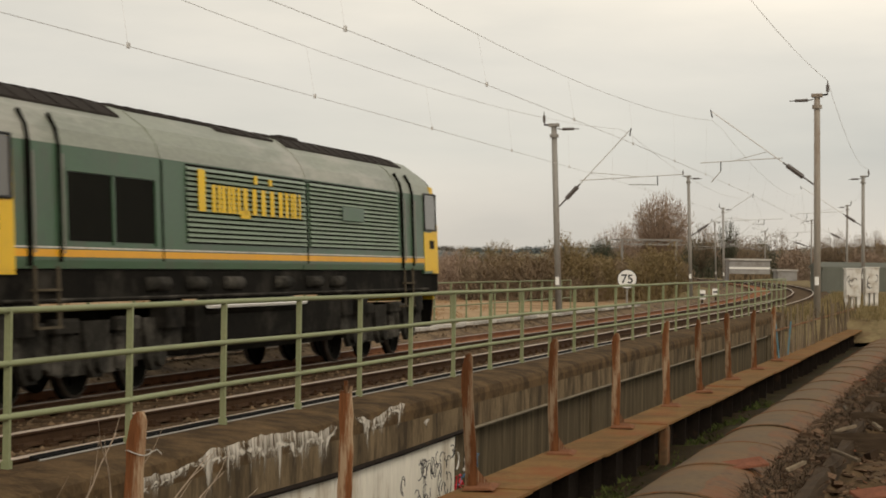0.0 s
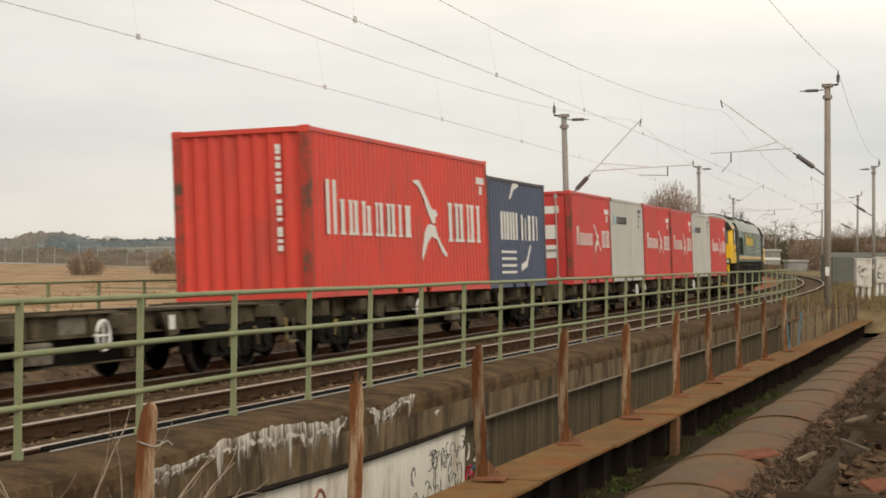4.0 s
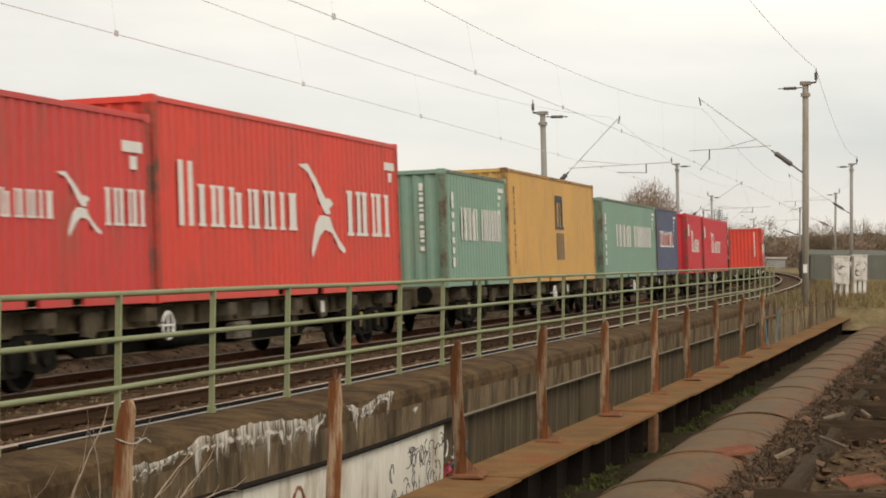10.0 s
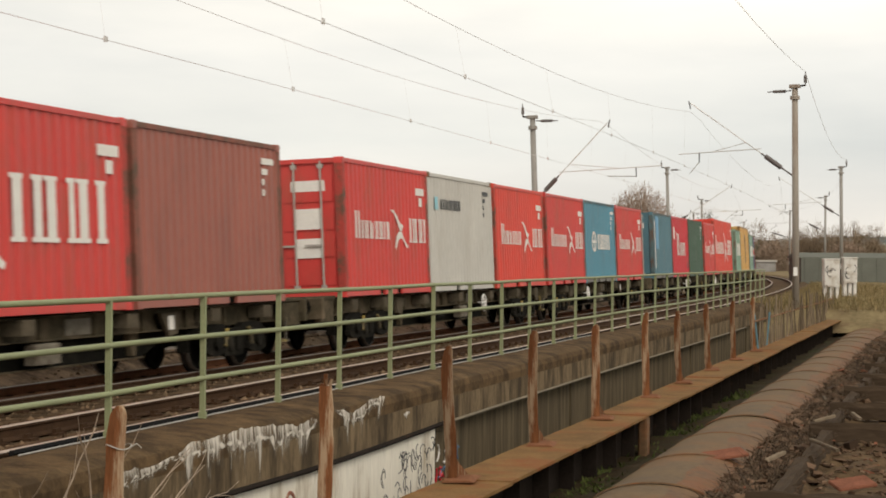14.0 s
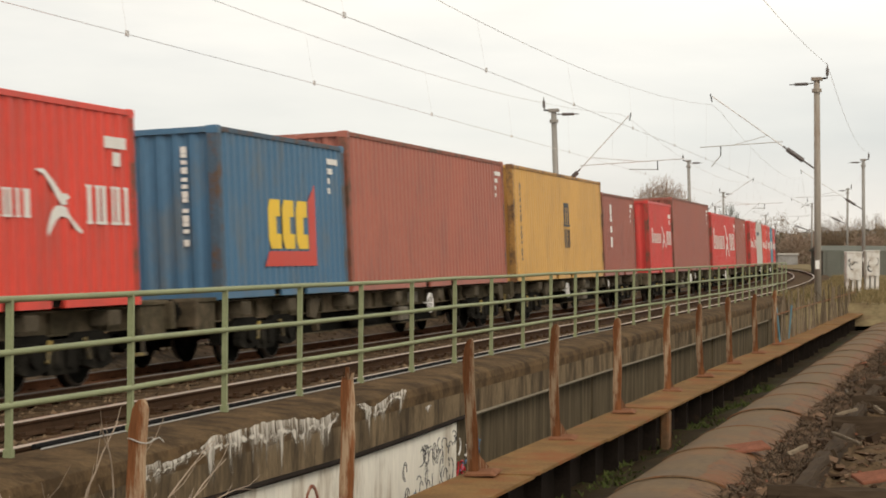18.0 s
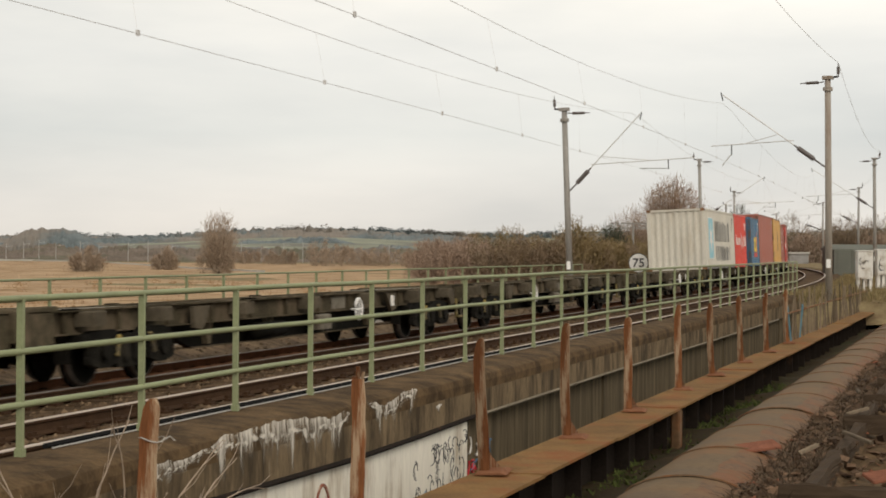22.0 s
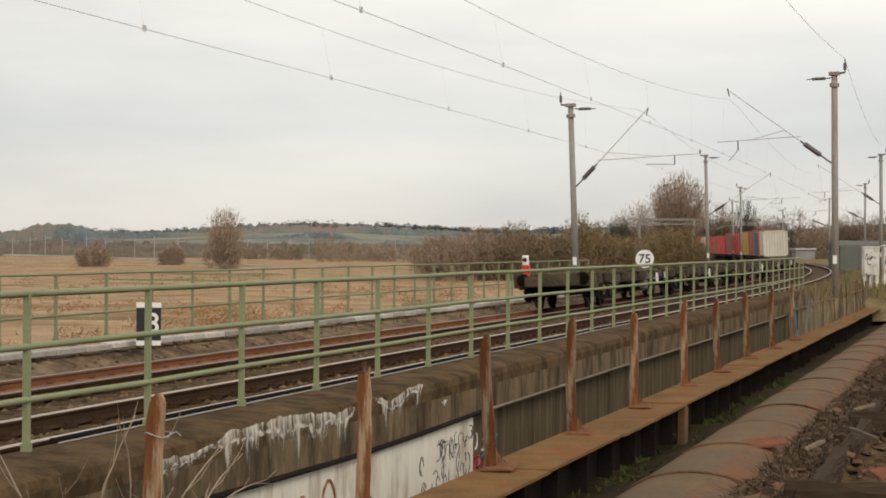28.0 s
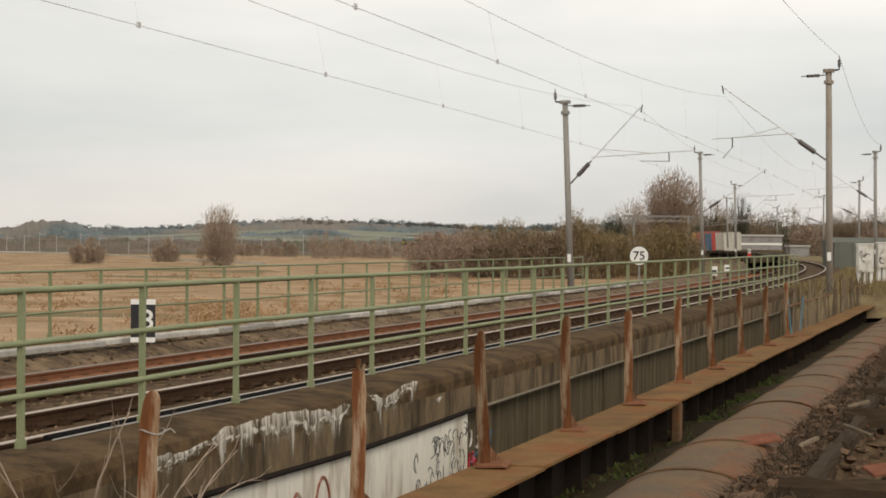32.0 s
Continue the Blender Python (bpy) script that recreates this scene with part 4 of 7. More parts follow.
tagged(gutter, "earth in the gap below the girder, darkened in colour for shade", "earth", kind="structure")


def timber(x, y, z, lx, ly, lz, yaw, label, material=None):
    """A worn baulk: its section wanders and its arrises are rounded and split."""
    t = thing("timber_baulk", label, "timber", at=Matrix.Translation((x, y, z)) @ Matrix.Rotation(yaw, 4, "Z"))
    rr = random.Random(int(x * 977 + y * 131))
    long_x = lx > ly
    ln, w = (lx, ly) if long_x else (ly, lx)
    secs = []
    for k in range(9):
        q = -ln / 2 + ln * k / 8
        c = [(-0.5, -0.5), (0.5, -0.5), (0.5, 0.25), (0.36, 0.5), (0.05, 0.46), (-0.38, 0.5), (-0.5, 0.2)]
        sec = []
        for a, b in c:
            a, b = a * w * rr.uniform(0.82, 1.05), b * lz * (rr.uniform(0.72, 1.06) if b > 0 else 1.0)
            sec.append((q + rr.uniform(-0.02, 0.02), a, b) if long_x else (-a, q + rr.uniform(-0.02, 0.02), b))
        secs.append(sec)
    part("baulk", MB().loft(secs), material or M_TIMBER, t)
    return t


# long baulks beside the arch plates, with cross timbers behind them
rnd = random.Random(19)
y_ = 18.1
while y_ < 70:
    ln = rnd.uniform(3.2, 4.4)
    timber(-1.38 + veer(y_ + ln / 2) + rnd.uniform(-0.03, 0.03), y_ + ln / 2, -0.53 + rnd.uniform(-0.03, 0.02), 0.18, ln - 0.1, 0.24, rnd.uniform(-0.012, 0.012), "split dark timber baulk lying along the old deck")
    y_ += ln
for y_ in (17.85, 25.9, 29.7, 33.6, 37.4, 41.3, 45.2, 49.0, 53.0):
    timber(-0.60 + veer(y_), y_, -0.47, 1.95, 0.26, 0.26, rnd.uniform(-0.02, 0.02), "dark rotten cross timber of the old deck")
for x_, y_, ln, yaw_ in ((-1.62, 21.3, 0.9, -0.12), (-1.2, 22.8, 1.3, 0.3), (-1.45, 26.6, 1.1, -0.2), (-1.05, 27.2, 1.0, 0.15), (-1.7, 30.5, 0.8, 0.1)):
    timber(x_ + veer(y_), y_, -0.36, 0.05, ln, 0.04, yaw_, "pale split board lying over the timbers", M_PALING)
timber(-3.0, 16.9, -0.62, 0.09, 0.75, 0.03, 1.0, "short broken board lying beside the arch plates")


def slab(x, y, z, w, label):
    t = thing("stone_slab", label, "slab", at=pose(x, y, z, 6, -8, 20))
    part("slab_body", MB().cham(-w, w, -0.2, 0.2, -0.015, 0.015, 0.015), M_BRICKRED, t)


slab(-2.38, 22.3, -0.455, 0.24, "loose rust-red tile lying over a seam")
slab(-0.85, 20.2, -0.50, 0.2, "broken red slab on the rubble")


def brambles():
    """Bare bramble canes that lean up beside the near end of the wall."""
    rnd = random.Random(77)
    t = thing("bramble", "bare pale bramble canes arching beside the wall", "shrub")
    for i in range(16):
        y = rnd.uniform(9.3, 12.0)
        x = rnd.uniform(-5.35, -4.75)
        pts = [Vector((x, y, rnd.uniform(-0.5, -0.1)))]
        d = Vector((rnd.uniform(-0.2, 0.2), rnd.uniform(-0.5, 0.8), 0.8))
        n = rnd.randint(6, 9)
        for k in range(n):
            d = (d + Vector((rnd.uniform(-0.15, 0.15), rnd.uniform(-0.3, 0.36), -0.12))).normalized()
            pts.append(pts[-1] + d * 0.13)
        rad = [0.010 * (1 - 0.75 * k / n) for k in range(n + 1)]
        part("cane", MB().path(pts, rad, 5), M_BRAMBLE, t)
        for k in range(3, n, 2):
            e = (d + Vector((rnd.uniform(-0.6, 0.6), rnd.uniform(-0.9, 0.9), 0.3))).normalized()
            part("twig", MB().path([pts[k], pts[k] + e * 0.14, pts[k] + e * 0.26 + Vector((0, 0, 0.05))], [0.004, 0.003, 0.0015], 4), M_BRAMBLE, t)


M_BRAMBLE = mat("bramble_cane", (0.30, 0.235, 0.18), 0.8, vary=0.3, scale=6, fine=40, bump=0.1)
brambles()

# ---------------------------------------------------------------- reed marsh and far side verge
def reeds():
    rnd = random.Random(91)
    mb = MB()
    for _ in range(3500):
        d = 8.0 + 150 * rnd.random() ** 2.2
        s = rnd.uniform(20, 60) + d * rnd.uniform(0.6, 3.4)
        if rnd.random() < 0.1:
            s = rnd.uniform(20, 130)
        p = line(min(s, 380), 0, 0) + Vector((-4.5 - d, 0, 0))
        if noise.noise((p.x * 0.05, p.y * 0.05, 5)) < -0.35:
            continue
        p.z = -1.98
        h = rnd.uniform(0.2, 0.45) * (0.75 + 0.5 * noise.noise((p.x * 0.03, p.y * 0.03, 0)))
        w = 0.012 + 0.0006 * d
        a = rnd.uniform(-0.6, 0.6)
        e = Vector((math.cos(a), math.sin(a), 0)) * w
        n = Vector((-e.y, e.x, 0)) * 0.4
        tip = Vector((rnd.uniform(-0.2, 0.2), rnd.uniform(-0.2, 0.2), 0))
        mb.add([p - e, p + e, p + n, p + Vector((0, 0, h)) + tip], [(0, 1, 3), (1, 2, 3), (2, 0, 3)])
    o = part("reed_bed", mb, M_REEDBLADE)
    tagged(o, "tawny dead reed bed on the marsh", "reeds", kind="stuff")


M_REEDBLADE = foliage("reed_blades", (0.38, 0.265, 0.175), (0.48, 0.34, 0.23))
marsh = part("marsh", MB().loft([[(line(min(s, 390)).x - a - 0.0 + (0 if s < 390 else -(s - 390) * 0.4), line(min(s, 390)).y + max(0, s - 390), -1.95 + 0.25 * noise.noise((a * 0.07, s * 0.05, 2)) if a > 8 else -0.75 - (a - 5) * 0.3) for a in (5.0, 6.5, 8.0, 11, 15, 20, 27, 36, 48, 64, 85, 110, 140, 175)] for s in list(range(-30, 390, 12)) + [430, 480]], close=False, ends=False), M_REED)
tagged(marsh, "tawny dead reed marsh beyond the railway", "marsh", kind="structure")
reeds()

# ---------------------------------------------------------------- bushes, trees and hills
def clump(mb, c, r, n, rnd, size, flat=0.8, thin=0.3):
    """Many small leaf or twig tufts scattered in an uneven ball."""
    for _ in range(n):
        while True:
            d = Vector((rnd.uniform(-1, 1), rnd.uniform(-1, 1), rnd.uniform(-1, 1)))
            if 0.1 < d.length < 1:
                break
        d = d.normalized() * d.length ** 0.5
        p = Vector(c) + Vector((d.x * r, d.y * r, d.z * r * flat))
        a = Vector((rnd.uniform(-1, 1), rnd.uniform(-1, 1), rnd.uniform(-0.3, 1))).normalized() * size * rnd.uniform(0.5, 1.3)
        b = Vector((rnd.uniform(-1, 1), rnd.uniform(-1, 1), rnd.uniform(-1, 1))).normalized() * size * thin
        mb.add([p - b, p + b, p + a], [(0, 1, 2)])


def bush(x, y, z, w, h, seed, material, dens=260, name="bush", label="bare brown winter bush", n=9, size=None):
    """Stems that fan out from the foot, each hung with fine upright twigs; the top is uneven and thins out."""
    rnd = random.Random(seed)
    t = thing(name, label, "bush", "winter bushes", at=Matrix.Translation((x, y, z)))
    st, mb = MB(), MB()
    size = size or h * 0.085
    for i in range(n * 2):
        a = rnd.uniform(0, 6.28)
        out = math.sqrt(rnd.random())
        top = h * rnd.uniform(0.62, 1.0) * (1 - 0.42 * out ** 2.5)
        q = Vector((math.cos(a) * w * out, math.sin(a) * w * 0.55 * out, top))
        foot = Vector((q.x * 0.72, q.y * 0.72, -0.3))
        mid = foot.lerp(q, 0.55) + Vector((q.x * 0.08, q.y * 0.08, 0))
        st.path([foot, mid, q], [0.012 * h, 0.007 * h, 0.0015 * h], 4)
        for _ in range(dens):
            f = rnd.random() ** 0.8
            p = (foot.lerp(mid, f * 2) if f < 0.5 else mid.lerp(q, f * 2 - 1)) + Vector((rnd.gauss(0, 1), rnd.gauss(0, 0.7), rnd.gauss(0, 0.5))) * h * 0.13 * (1.15 - f * 0.7)
            if p.z < 0:
                continue
            d = Vector((rnd.uniform(-0.7, 0.7) + q.x * 0.12, rnd.uniform(-0.7, 0.7), rnd.uniform(0.2, 1.0))).normalized() * size * rnd.uniform(0.9, 2.2)
            e = Vector((rnd.uniform(-1, 1), rnd.uniform(-1, 1), 0)).normalized() * size * 0.17
            mb.add([p - e, p + e, p + d], [(0, 1, 2)])
    part("stem", st, material, t)
    part("crown", mb, material, t)
    return t


def tree(x, y, z, h, w, seed, material, dens=150, label="bare winter tree", trunk=0.45, size=None, limbs=11, wid=0.085):
    """A trunk, limbs that fan upward, and a crown of fine twigs."""
    rnd = random.Random(seed)
    t = thing("tree", label, "tree", at=Matrix.Translation((x, y, z)))
    tr, cr = MB(), MB()
    tr.path([(0, 0, -0.5), (0.02 * h, 0, h * 0.12), (0.0, 0.01 * h, h * trunk * 0.8)], [0.03 * h, 0.022 * h, 0.014 * h], 7)
    part("trunk", tr, M_BARK, t)
    size = size or h * 0.05
    mid = h * (trunk + 1) / 2
    half = h * (1 - trunk) / 2
    for i in range(limbs * 2):
        a = i * 2.4 + rnd.uniform(-0.4, 0.4)
        up = 1 - 2 * ((i + 0.5) / (limbs * 2))
        rr = math.sqrt(max(0.0, 1 - up * up)) * rnd.uniform(0.75, 1.05)
        q = Vector((math.cos(a) * w * rr, math.sin(a) * w * rr, mid + half * up * rnd.uniform(0.85, 1.03)))
        b = Vector((0, 0, h * trunk * rnd.uniform(0.4, 0.8)))
        m = b.lerp(q, 0.5) + Vector((0, 0, h * 0.03))
        part("limb", MB().path([b, m, q], [0.008 * h, 0.005 * h, 0.0015 * h], 4), M_BARK, t)
        for k in range(dens // 3):
            f = rnd.uniform(0.3, 1.0)
            p = b.lerp(q, f) + Vector((rnd.gauss(0, 1), rnd.gauss(0, 1), rnd.gauss(0, 0.8))) * w * 0.16
            d = (p - b).normalized() + Vector((rnd.uniform(-0.5, 0.5), rnd.uniform(-0.5, 0.5), rnd.uniform(0.0, 0.6)))
            d = d.normalized() * size * rnd.uniform(1.2, 3.2)
            e = Vector((rnd.uniform(-1, 1), rnd.uniform(-1, 1), 0)).normalized() * size * wid
            cr.add([p - e, p + e, p + d], [(0, 1, 2)])
    part("crown", cr, material, t)
    return t


def spot(px, py, dist):
    """A place at that distance from the eye, in the direction of the resting view."""
    y, p = radians(15.406), radians(-0.184)
    m = look(EYE, Vector(EYE) + Vector((-math.sin(y) * math.cos(p), math.cos(y) * math.cos(p), math.sin(p))), 0.443).to_3x3()
    v = m @ Vector(((px - 784) / 3414, (441 - py) / 3414, -1))
    return Vector(EYE) + v * dist


def reed_tufts():
    """Denser, darker tufts that stand up out of the marsh."""
    rnd = random.Random(93)
    mb = MB()
    for _ in range(520):
        px, d = rnd.uniform(-40, 900), 48 + 170 * rnd.random() ** 1.6
        if rnd.random() < 0.35:
            px, d = rnd.gauss(400, 70), rnd.uniform(50, 110)
        p = spot(px, 441, d)
        if noise.noise((p.x * 0.06, p.y * 0.06, 8)) < -0.12:
            continue
        clump(mb, (p.x, p.y, -1.85), rnd.uniform(0.35, 1.0), 46, rnd, 0.28, 0.45, 0.14)
    o = part("reed_tufts", mb, M_REEDTUFT)
    tagged(o, "darker orange-brown reed tufts on the marsh", "reeds", kind="stuff")


M_REEDTUFT = foliage("reed_tuft", (0.25, 0.15, 0.075), (0.44, 0.29, 0.165))
reed_tufts()


# the long bush belt beyond the marsh
rb = random.Random(12)
for i, px in enumerate(range(772, 1220, 27)):
    d = 215 + rb.uniform(-12, 25)
    p = spot(px + rb.uniform(-6, 6), 441, d)
    hh = (4.9 + min(1, (px - 770) / 150) * 1.3) * rb.uniform(0.8, 1.22)
    bush(p.x, p.y, -2.0, 3.0, hh, 200 + i, (M_TWIG, M_TWIGGREEN, M_TWIG, M_TWIGGREEN)[i % 4] if px > 840 else M_TWIGRED, 380, label="bare olive-brown bush at the edge of the marsh", size=0.27)
for i, px in enumerate(range(756, 1220, 29)):
    p = spot(px + rb.uniform(-6, 6), 441, 244 + rb.uniform(-6, 12))
    hh = (5.0 + min(1, (px - 750) / 150) * 1.2) * rb.uniform(0.85, 1.1)
    bush(p.x, p.y, -2.0, 3.4, hh, 260 + i, (M_TWIGGREEN, M_TWIG)[i % 2] if px > 850 else M_TWIGRED, 330, label="dense bare bush in the belt behind the marsh", size=0.3)
for i, (px, d, w, hh) in enumerate(((152, 300, 3.0, 4.1), (292, 330, 2.3, 4.4), (580, 430, 6.0, 6.2), (640, 450, 6.5, 4.6), (700, 440, 6.5, 4.8), (755, 420, 5.0, 5.2), (500, 470, 6, 3.8), (440, 480, 6, 3.6))):
    p = spot(px, 441, d)
    bush(p.x, p.y, -2.0, w, hh, 300 + i, M_TWIGPALE, 210, label="low bare bush standing in the reeds", size=0.34)
p = spot(386, 441, 289)
bush(p.x, p.y, -2.0, 2.9, 5.0, 340, M_TWIGPALE, 240, label="rounded bare scrub round the foot of the willow", size=0.3)
p = spot(388, 441, 290)
tree(p.x, p.y, -2.0, 9.4, 2.9, 41, M_TWIGPALE, 800, "rounded bare willow standing in the marsh", 0.12, 0.30, 14, 0.11)
p = spot(1190, 441, 260)
tree(p.x, p.y, -1.6, 13.4, 3.7, 42, M_TWIGRED, 2000, "tall rounded bare tree above the bushes", 0.36, 0.22, 18, 0.17)
for i, (px, d, hh, w, m_) in enumerate(((1118, 255, 9.3, 2.6, M_TWIGRED), (1150, 262, 7.5, 2.0, M_TWIGRED), (1085, 250, 7.0, 1.8, M_PINE), (1140, 330, 8.5, 5.0, M_PINE), (1215, 370, 10.0, 4.5, M_PINE), (1262, 375, 12.0, 3.6, M_TWIG), (1310, 380, 13.2, 2.2, M_PINE), (1335, 385, 10.0, 3.0, M_TWIG))):
    p = spot(px, 441, d)
    tree(p.x, p.y, -1.6, hh, w, 60 + i, m_, 420, "dark bare tree in the belt behind the line" if m_ is not M_PINE else "dark evergreen tree in the belt behind the line", 0.4, 0.36)
for i, px in enumerate(range(1225, 1640, 30)):
    d = 390 + rb.uniform(-15, 30)
    p = spot(px, 441, d)
    hh = (10.4 if px < 1430 else 9.0) * rb.uniform(0.8, 1.15)
    bush(p.x, p.y, -1.0, 4.6, hh, 500 + i, (M_TWIG, M_PINE, M_TWIG, M_TWIGRED)[i % 4] if px < 1400 else (M_TWIG, M_TWIGRED)[i % 2], 230, label="dense bare thicket beyond the curve", size=0.42)
for i, (px, hh) in enumerate(((1500, 9.0), (1530, 8.4), (1565, 9.4), (1470, 8.0), (1605, 9))):
    p = spot(px, 441, 400)
    tree(p.x, p.y, -1.0, hh * 1.2, 3.4, 80 + i, M_TWIG, 400, "slender bare tree in the thicket", 0.35, 0.36)


def canopy(mb, px0, px1, dist, base, height, depth, step, seed):
    """A band of wood seen from afar: one uneven sheet over the crowns."""
    rows = []
    px = px0
    while px <= px1:
        h, row = height(px), []
        for f, k in ((0.0, 0.0), (0.06, 0.4), (0.16, 0.72), (0.32, 0.93), (0.5, 1.0), (1.0, 0.5)):
            e = 0.07 * noise.noise((px * 0.13, k * 3.0, seed)) * (0 < k < 1)
            q = spot(px + 0.3 * step * noise.noise((px, k * 9, seed)), 441, dist + depth * (f + e))
            row.append((q.x, q.y, base(px) + h * (k + e * 0.6)))
        rows.append(row)
        px += step
    mb.loft(rows, close=False, ends=False)


def hills():
    """A low wooded ridge on the skyline, with pasture between the woods."""
    secs = []
    bear = np.linspace(-300, 1750, 70)
    crest = lambda px: 18.0 + 3.0 * math.sin(px / 210.0) + 2.2 * math.sin(px / 83.0 + 1) - 9.0 / (1 + math.exp((px - 310) / 55.0)) + 2.6 / (1 + math.exp((620 - px) / 70.0))
    for px in bear:
        row = []
        for f, k in ((0.0, 0.0), (0.15, 0.06), (0.4, 0.35), (0.7, 0.72), (1.0, 1.0), (1.4, 0.9)):
            d = 1250 + 900 * f
            q = spot(px, 441, d)
            row.append((q.x, q.y, -2 + crest(px) * k))
        secs.append(row)
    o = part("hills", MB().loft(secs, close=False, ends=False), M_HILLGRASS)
    tagged(o, "low wooded hills with pale pastures on the skyline", "hills", kind="structure")
    mb = MB()
    # woods in uneven bands up the slope, the last along the crest
    for f, h0, gap, seed in ((0.03, 4.0, -0.25, 1), (0.22, 5.0, 0.0, 2), (0.45, 6.0, 0.05, 3), (0.68, 6.0, 0.0, 4), (0.88, 6.0, -0.2, 5), (1.02, 7.0, -0.6, 6)):
        d = 1250 + 900 * f
        k = float(np.interp(f, (0, 0.15, 0.4, 0.7, 1.0, 1.4), (0, 0.06, 0.35, 0.72, 1.0, 0.9)))

        def height(px):
            patch = noise.noise((px * 0.009, seed * 3.1, 4)) - gap
            crown = noise.noise((px * 0.11, seed, 7)) * 0.45 + noise.noise((px * 0.31, seed, 8)) * 0.3
            return max(0.3, h0 * min(1.0, 0.5 + patch * 2.5) * (0.9 + crown))

        canopy(mb, -200, 1700, d, lambda px: -2 + crest(px) * k, height, 40, 2.5, seed)
    # wooded knoll at the left end of the ridge
    canopy(mb, -60, 330, 900, lambda px: -2.0, lambda px: 3.4 + 9.6 * math.exp(-abs((px - 90) / 76) ** 4) * (1 + 0.10 * noise.noise((px * 0.06, 2, 2)) + 0.06 * noise.noise((px * 0.2, 2, 5))) + 1.2 * noise.noise((px * 0.1, 2, 9)), 60, 2.0, 9)
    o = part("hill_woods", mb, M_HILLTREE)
    tagged(o, "bare woods covering the far ridge, haze put into their colour", "woods", kind="stuff")
    # single trees that stand up from the crest
    rnd = random.Random(15)
    mb = MB()
    for i in range(260):
        px = rnd.uniform(-100, 1650) if i % 2 else rnd.gauss(820, 130)
        q = spot(px, 441, 2160)
        h = rnd.uniform(7, 14)
        clump(mb, (q.x, q.y, -2 + crest(px) + h * 0.36), h * 0.40, 70, rnd, 1.6, 0.9, 0.5)
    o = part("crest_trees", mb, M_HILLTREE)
    tagged(o, "scattered tall bare trees on the ridge line, haze put into their colour", "trees", kind="stuff")


hills()


def far_wood():
    mb = MB()
    for d, h0, seed in ((565, 1.6, 21), (625, 3.0, 22), (700, 4.6, 23), (800, 5.2, 24)):
        def height(px):
            n = 0.55 * noise.noise((px * 0.016, seed, 1)) + 0.35 * noise.noise((px * 0.07, seed, 2)) + 0.18 * noise.noise((px * 0.24, seed, 3))
            return max(0.25, h0 * (0.8 + n))

        canopy(mb, -80, 1000, d, lambda px: -2.0, height, 12, 1.6, seed)
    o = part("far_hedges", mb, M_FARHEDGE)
    tagged(o, "brown hedges and scrub across the far fields", "hedges", kind="stuff")


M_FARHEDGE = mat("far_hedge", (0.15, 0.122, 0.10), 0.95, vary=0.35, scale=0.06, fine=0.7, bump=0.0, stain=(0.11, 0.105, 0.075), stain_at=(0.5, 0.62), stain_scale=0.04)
far_wood()


far_bank = part("flood_wall", MB().loft([[tuple(spot(px, 441, d) * 1.0)[:2] + (z,) for z in (-2.1, -1.62)] for px, d in ((-60, 570), (60, 560), (150, 520), (240, 440), (320, 370), (390, 335), (470, 310))], close=False, ends=False), M_TROUGH)
tagged(far_bank, "low pale concrete flood wall across the marsh", "wall", kind="structure")

M_FARMAST = mat("pale_far_mast", (0.38, 0.37, 0.355), 0.6, vary=0.1, bump=0.0)


def far_masts():
    """A second electrified line crosses the fields far away."""
    for i, px in enumerate([12, 43, 70, 100, 143, 176, 228, 263, 305, 428, 463, 503, 537, 690]):
        h = 4.8 + (i * 37 % 5) * 0.3
        q = spot(px, 441, 520 + (i * 53 % 40))
        t = thing("far_mast", "thin pale railway mast across the fields", "mast", "far masts", at=Matrix.Translation((q.x, q.y, -2)))
        part("far_mast_pole", MB().tube((0, 0, -0.2), (0, 0, h), 0.10, 6, 0.08), M_FARMAST, t)
        part("far_mast_arm", MB().tube((0, 0, h - 0.8), (1.8, 0.5, h - 0.5), 0.05, 5), M_FARMAST, t)


far_masts()

# ---------------------------------------------------------------- overhead line
CONTACT = 4.80
SPANS = [-60.0, 3.0, 69.0, 131.0, 196.0, 262.0, 330.0, 398.0]


def messenger(s, u=0.0):
    for a, b in zip(SPANS, SPANS[1:]):
        if a <= s <= b:
            q = (2 * s - a - b) / (b - a)
            return (5.76 + 1.0 * q * q) if u < 1.5 else (5.92 + 1.15 * q * q)
    return 6.0


def wires(u, CONTACT):
    t = thing("overhead_wire", "thin dark overhead contact wire with its catenary", "overhead wire", "overhead line")
    ss = [float(s) for s in range(-58, 396, 3)]
    part("contact_wire", MB().path([line(s, u + 0.18 * math.sin(s * math.pi / 65), CONTACT) for s in ss], 0.0052, 5), M_WIRE, t)
    part("catenary_wire", MB().path([line(s, u, messenger(s, u)) for s in ss], 0.0052, 5), M_WIRE, t)
    for s in np.arange(9, 320, 8.2):
        s = float(s)
        o = u + 0.18 * math.sin(s * math.pi / 65)
        part("dropper", MB().tube(line(s, o, CONTACT - 0.01), line(s, u, messenger(s, u)), 0.0018, 4), M_WIRE, t)
        part("clip", MB().box(-0.012, 0.012, -0.05, 0.05, -0.03, 0.05), M_WIRE, t, at=Matrix.Translation(line(s, o, CONTACT)))


wires(0.0, 4.84)
wires(NEAR_U, 5.02)


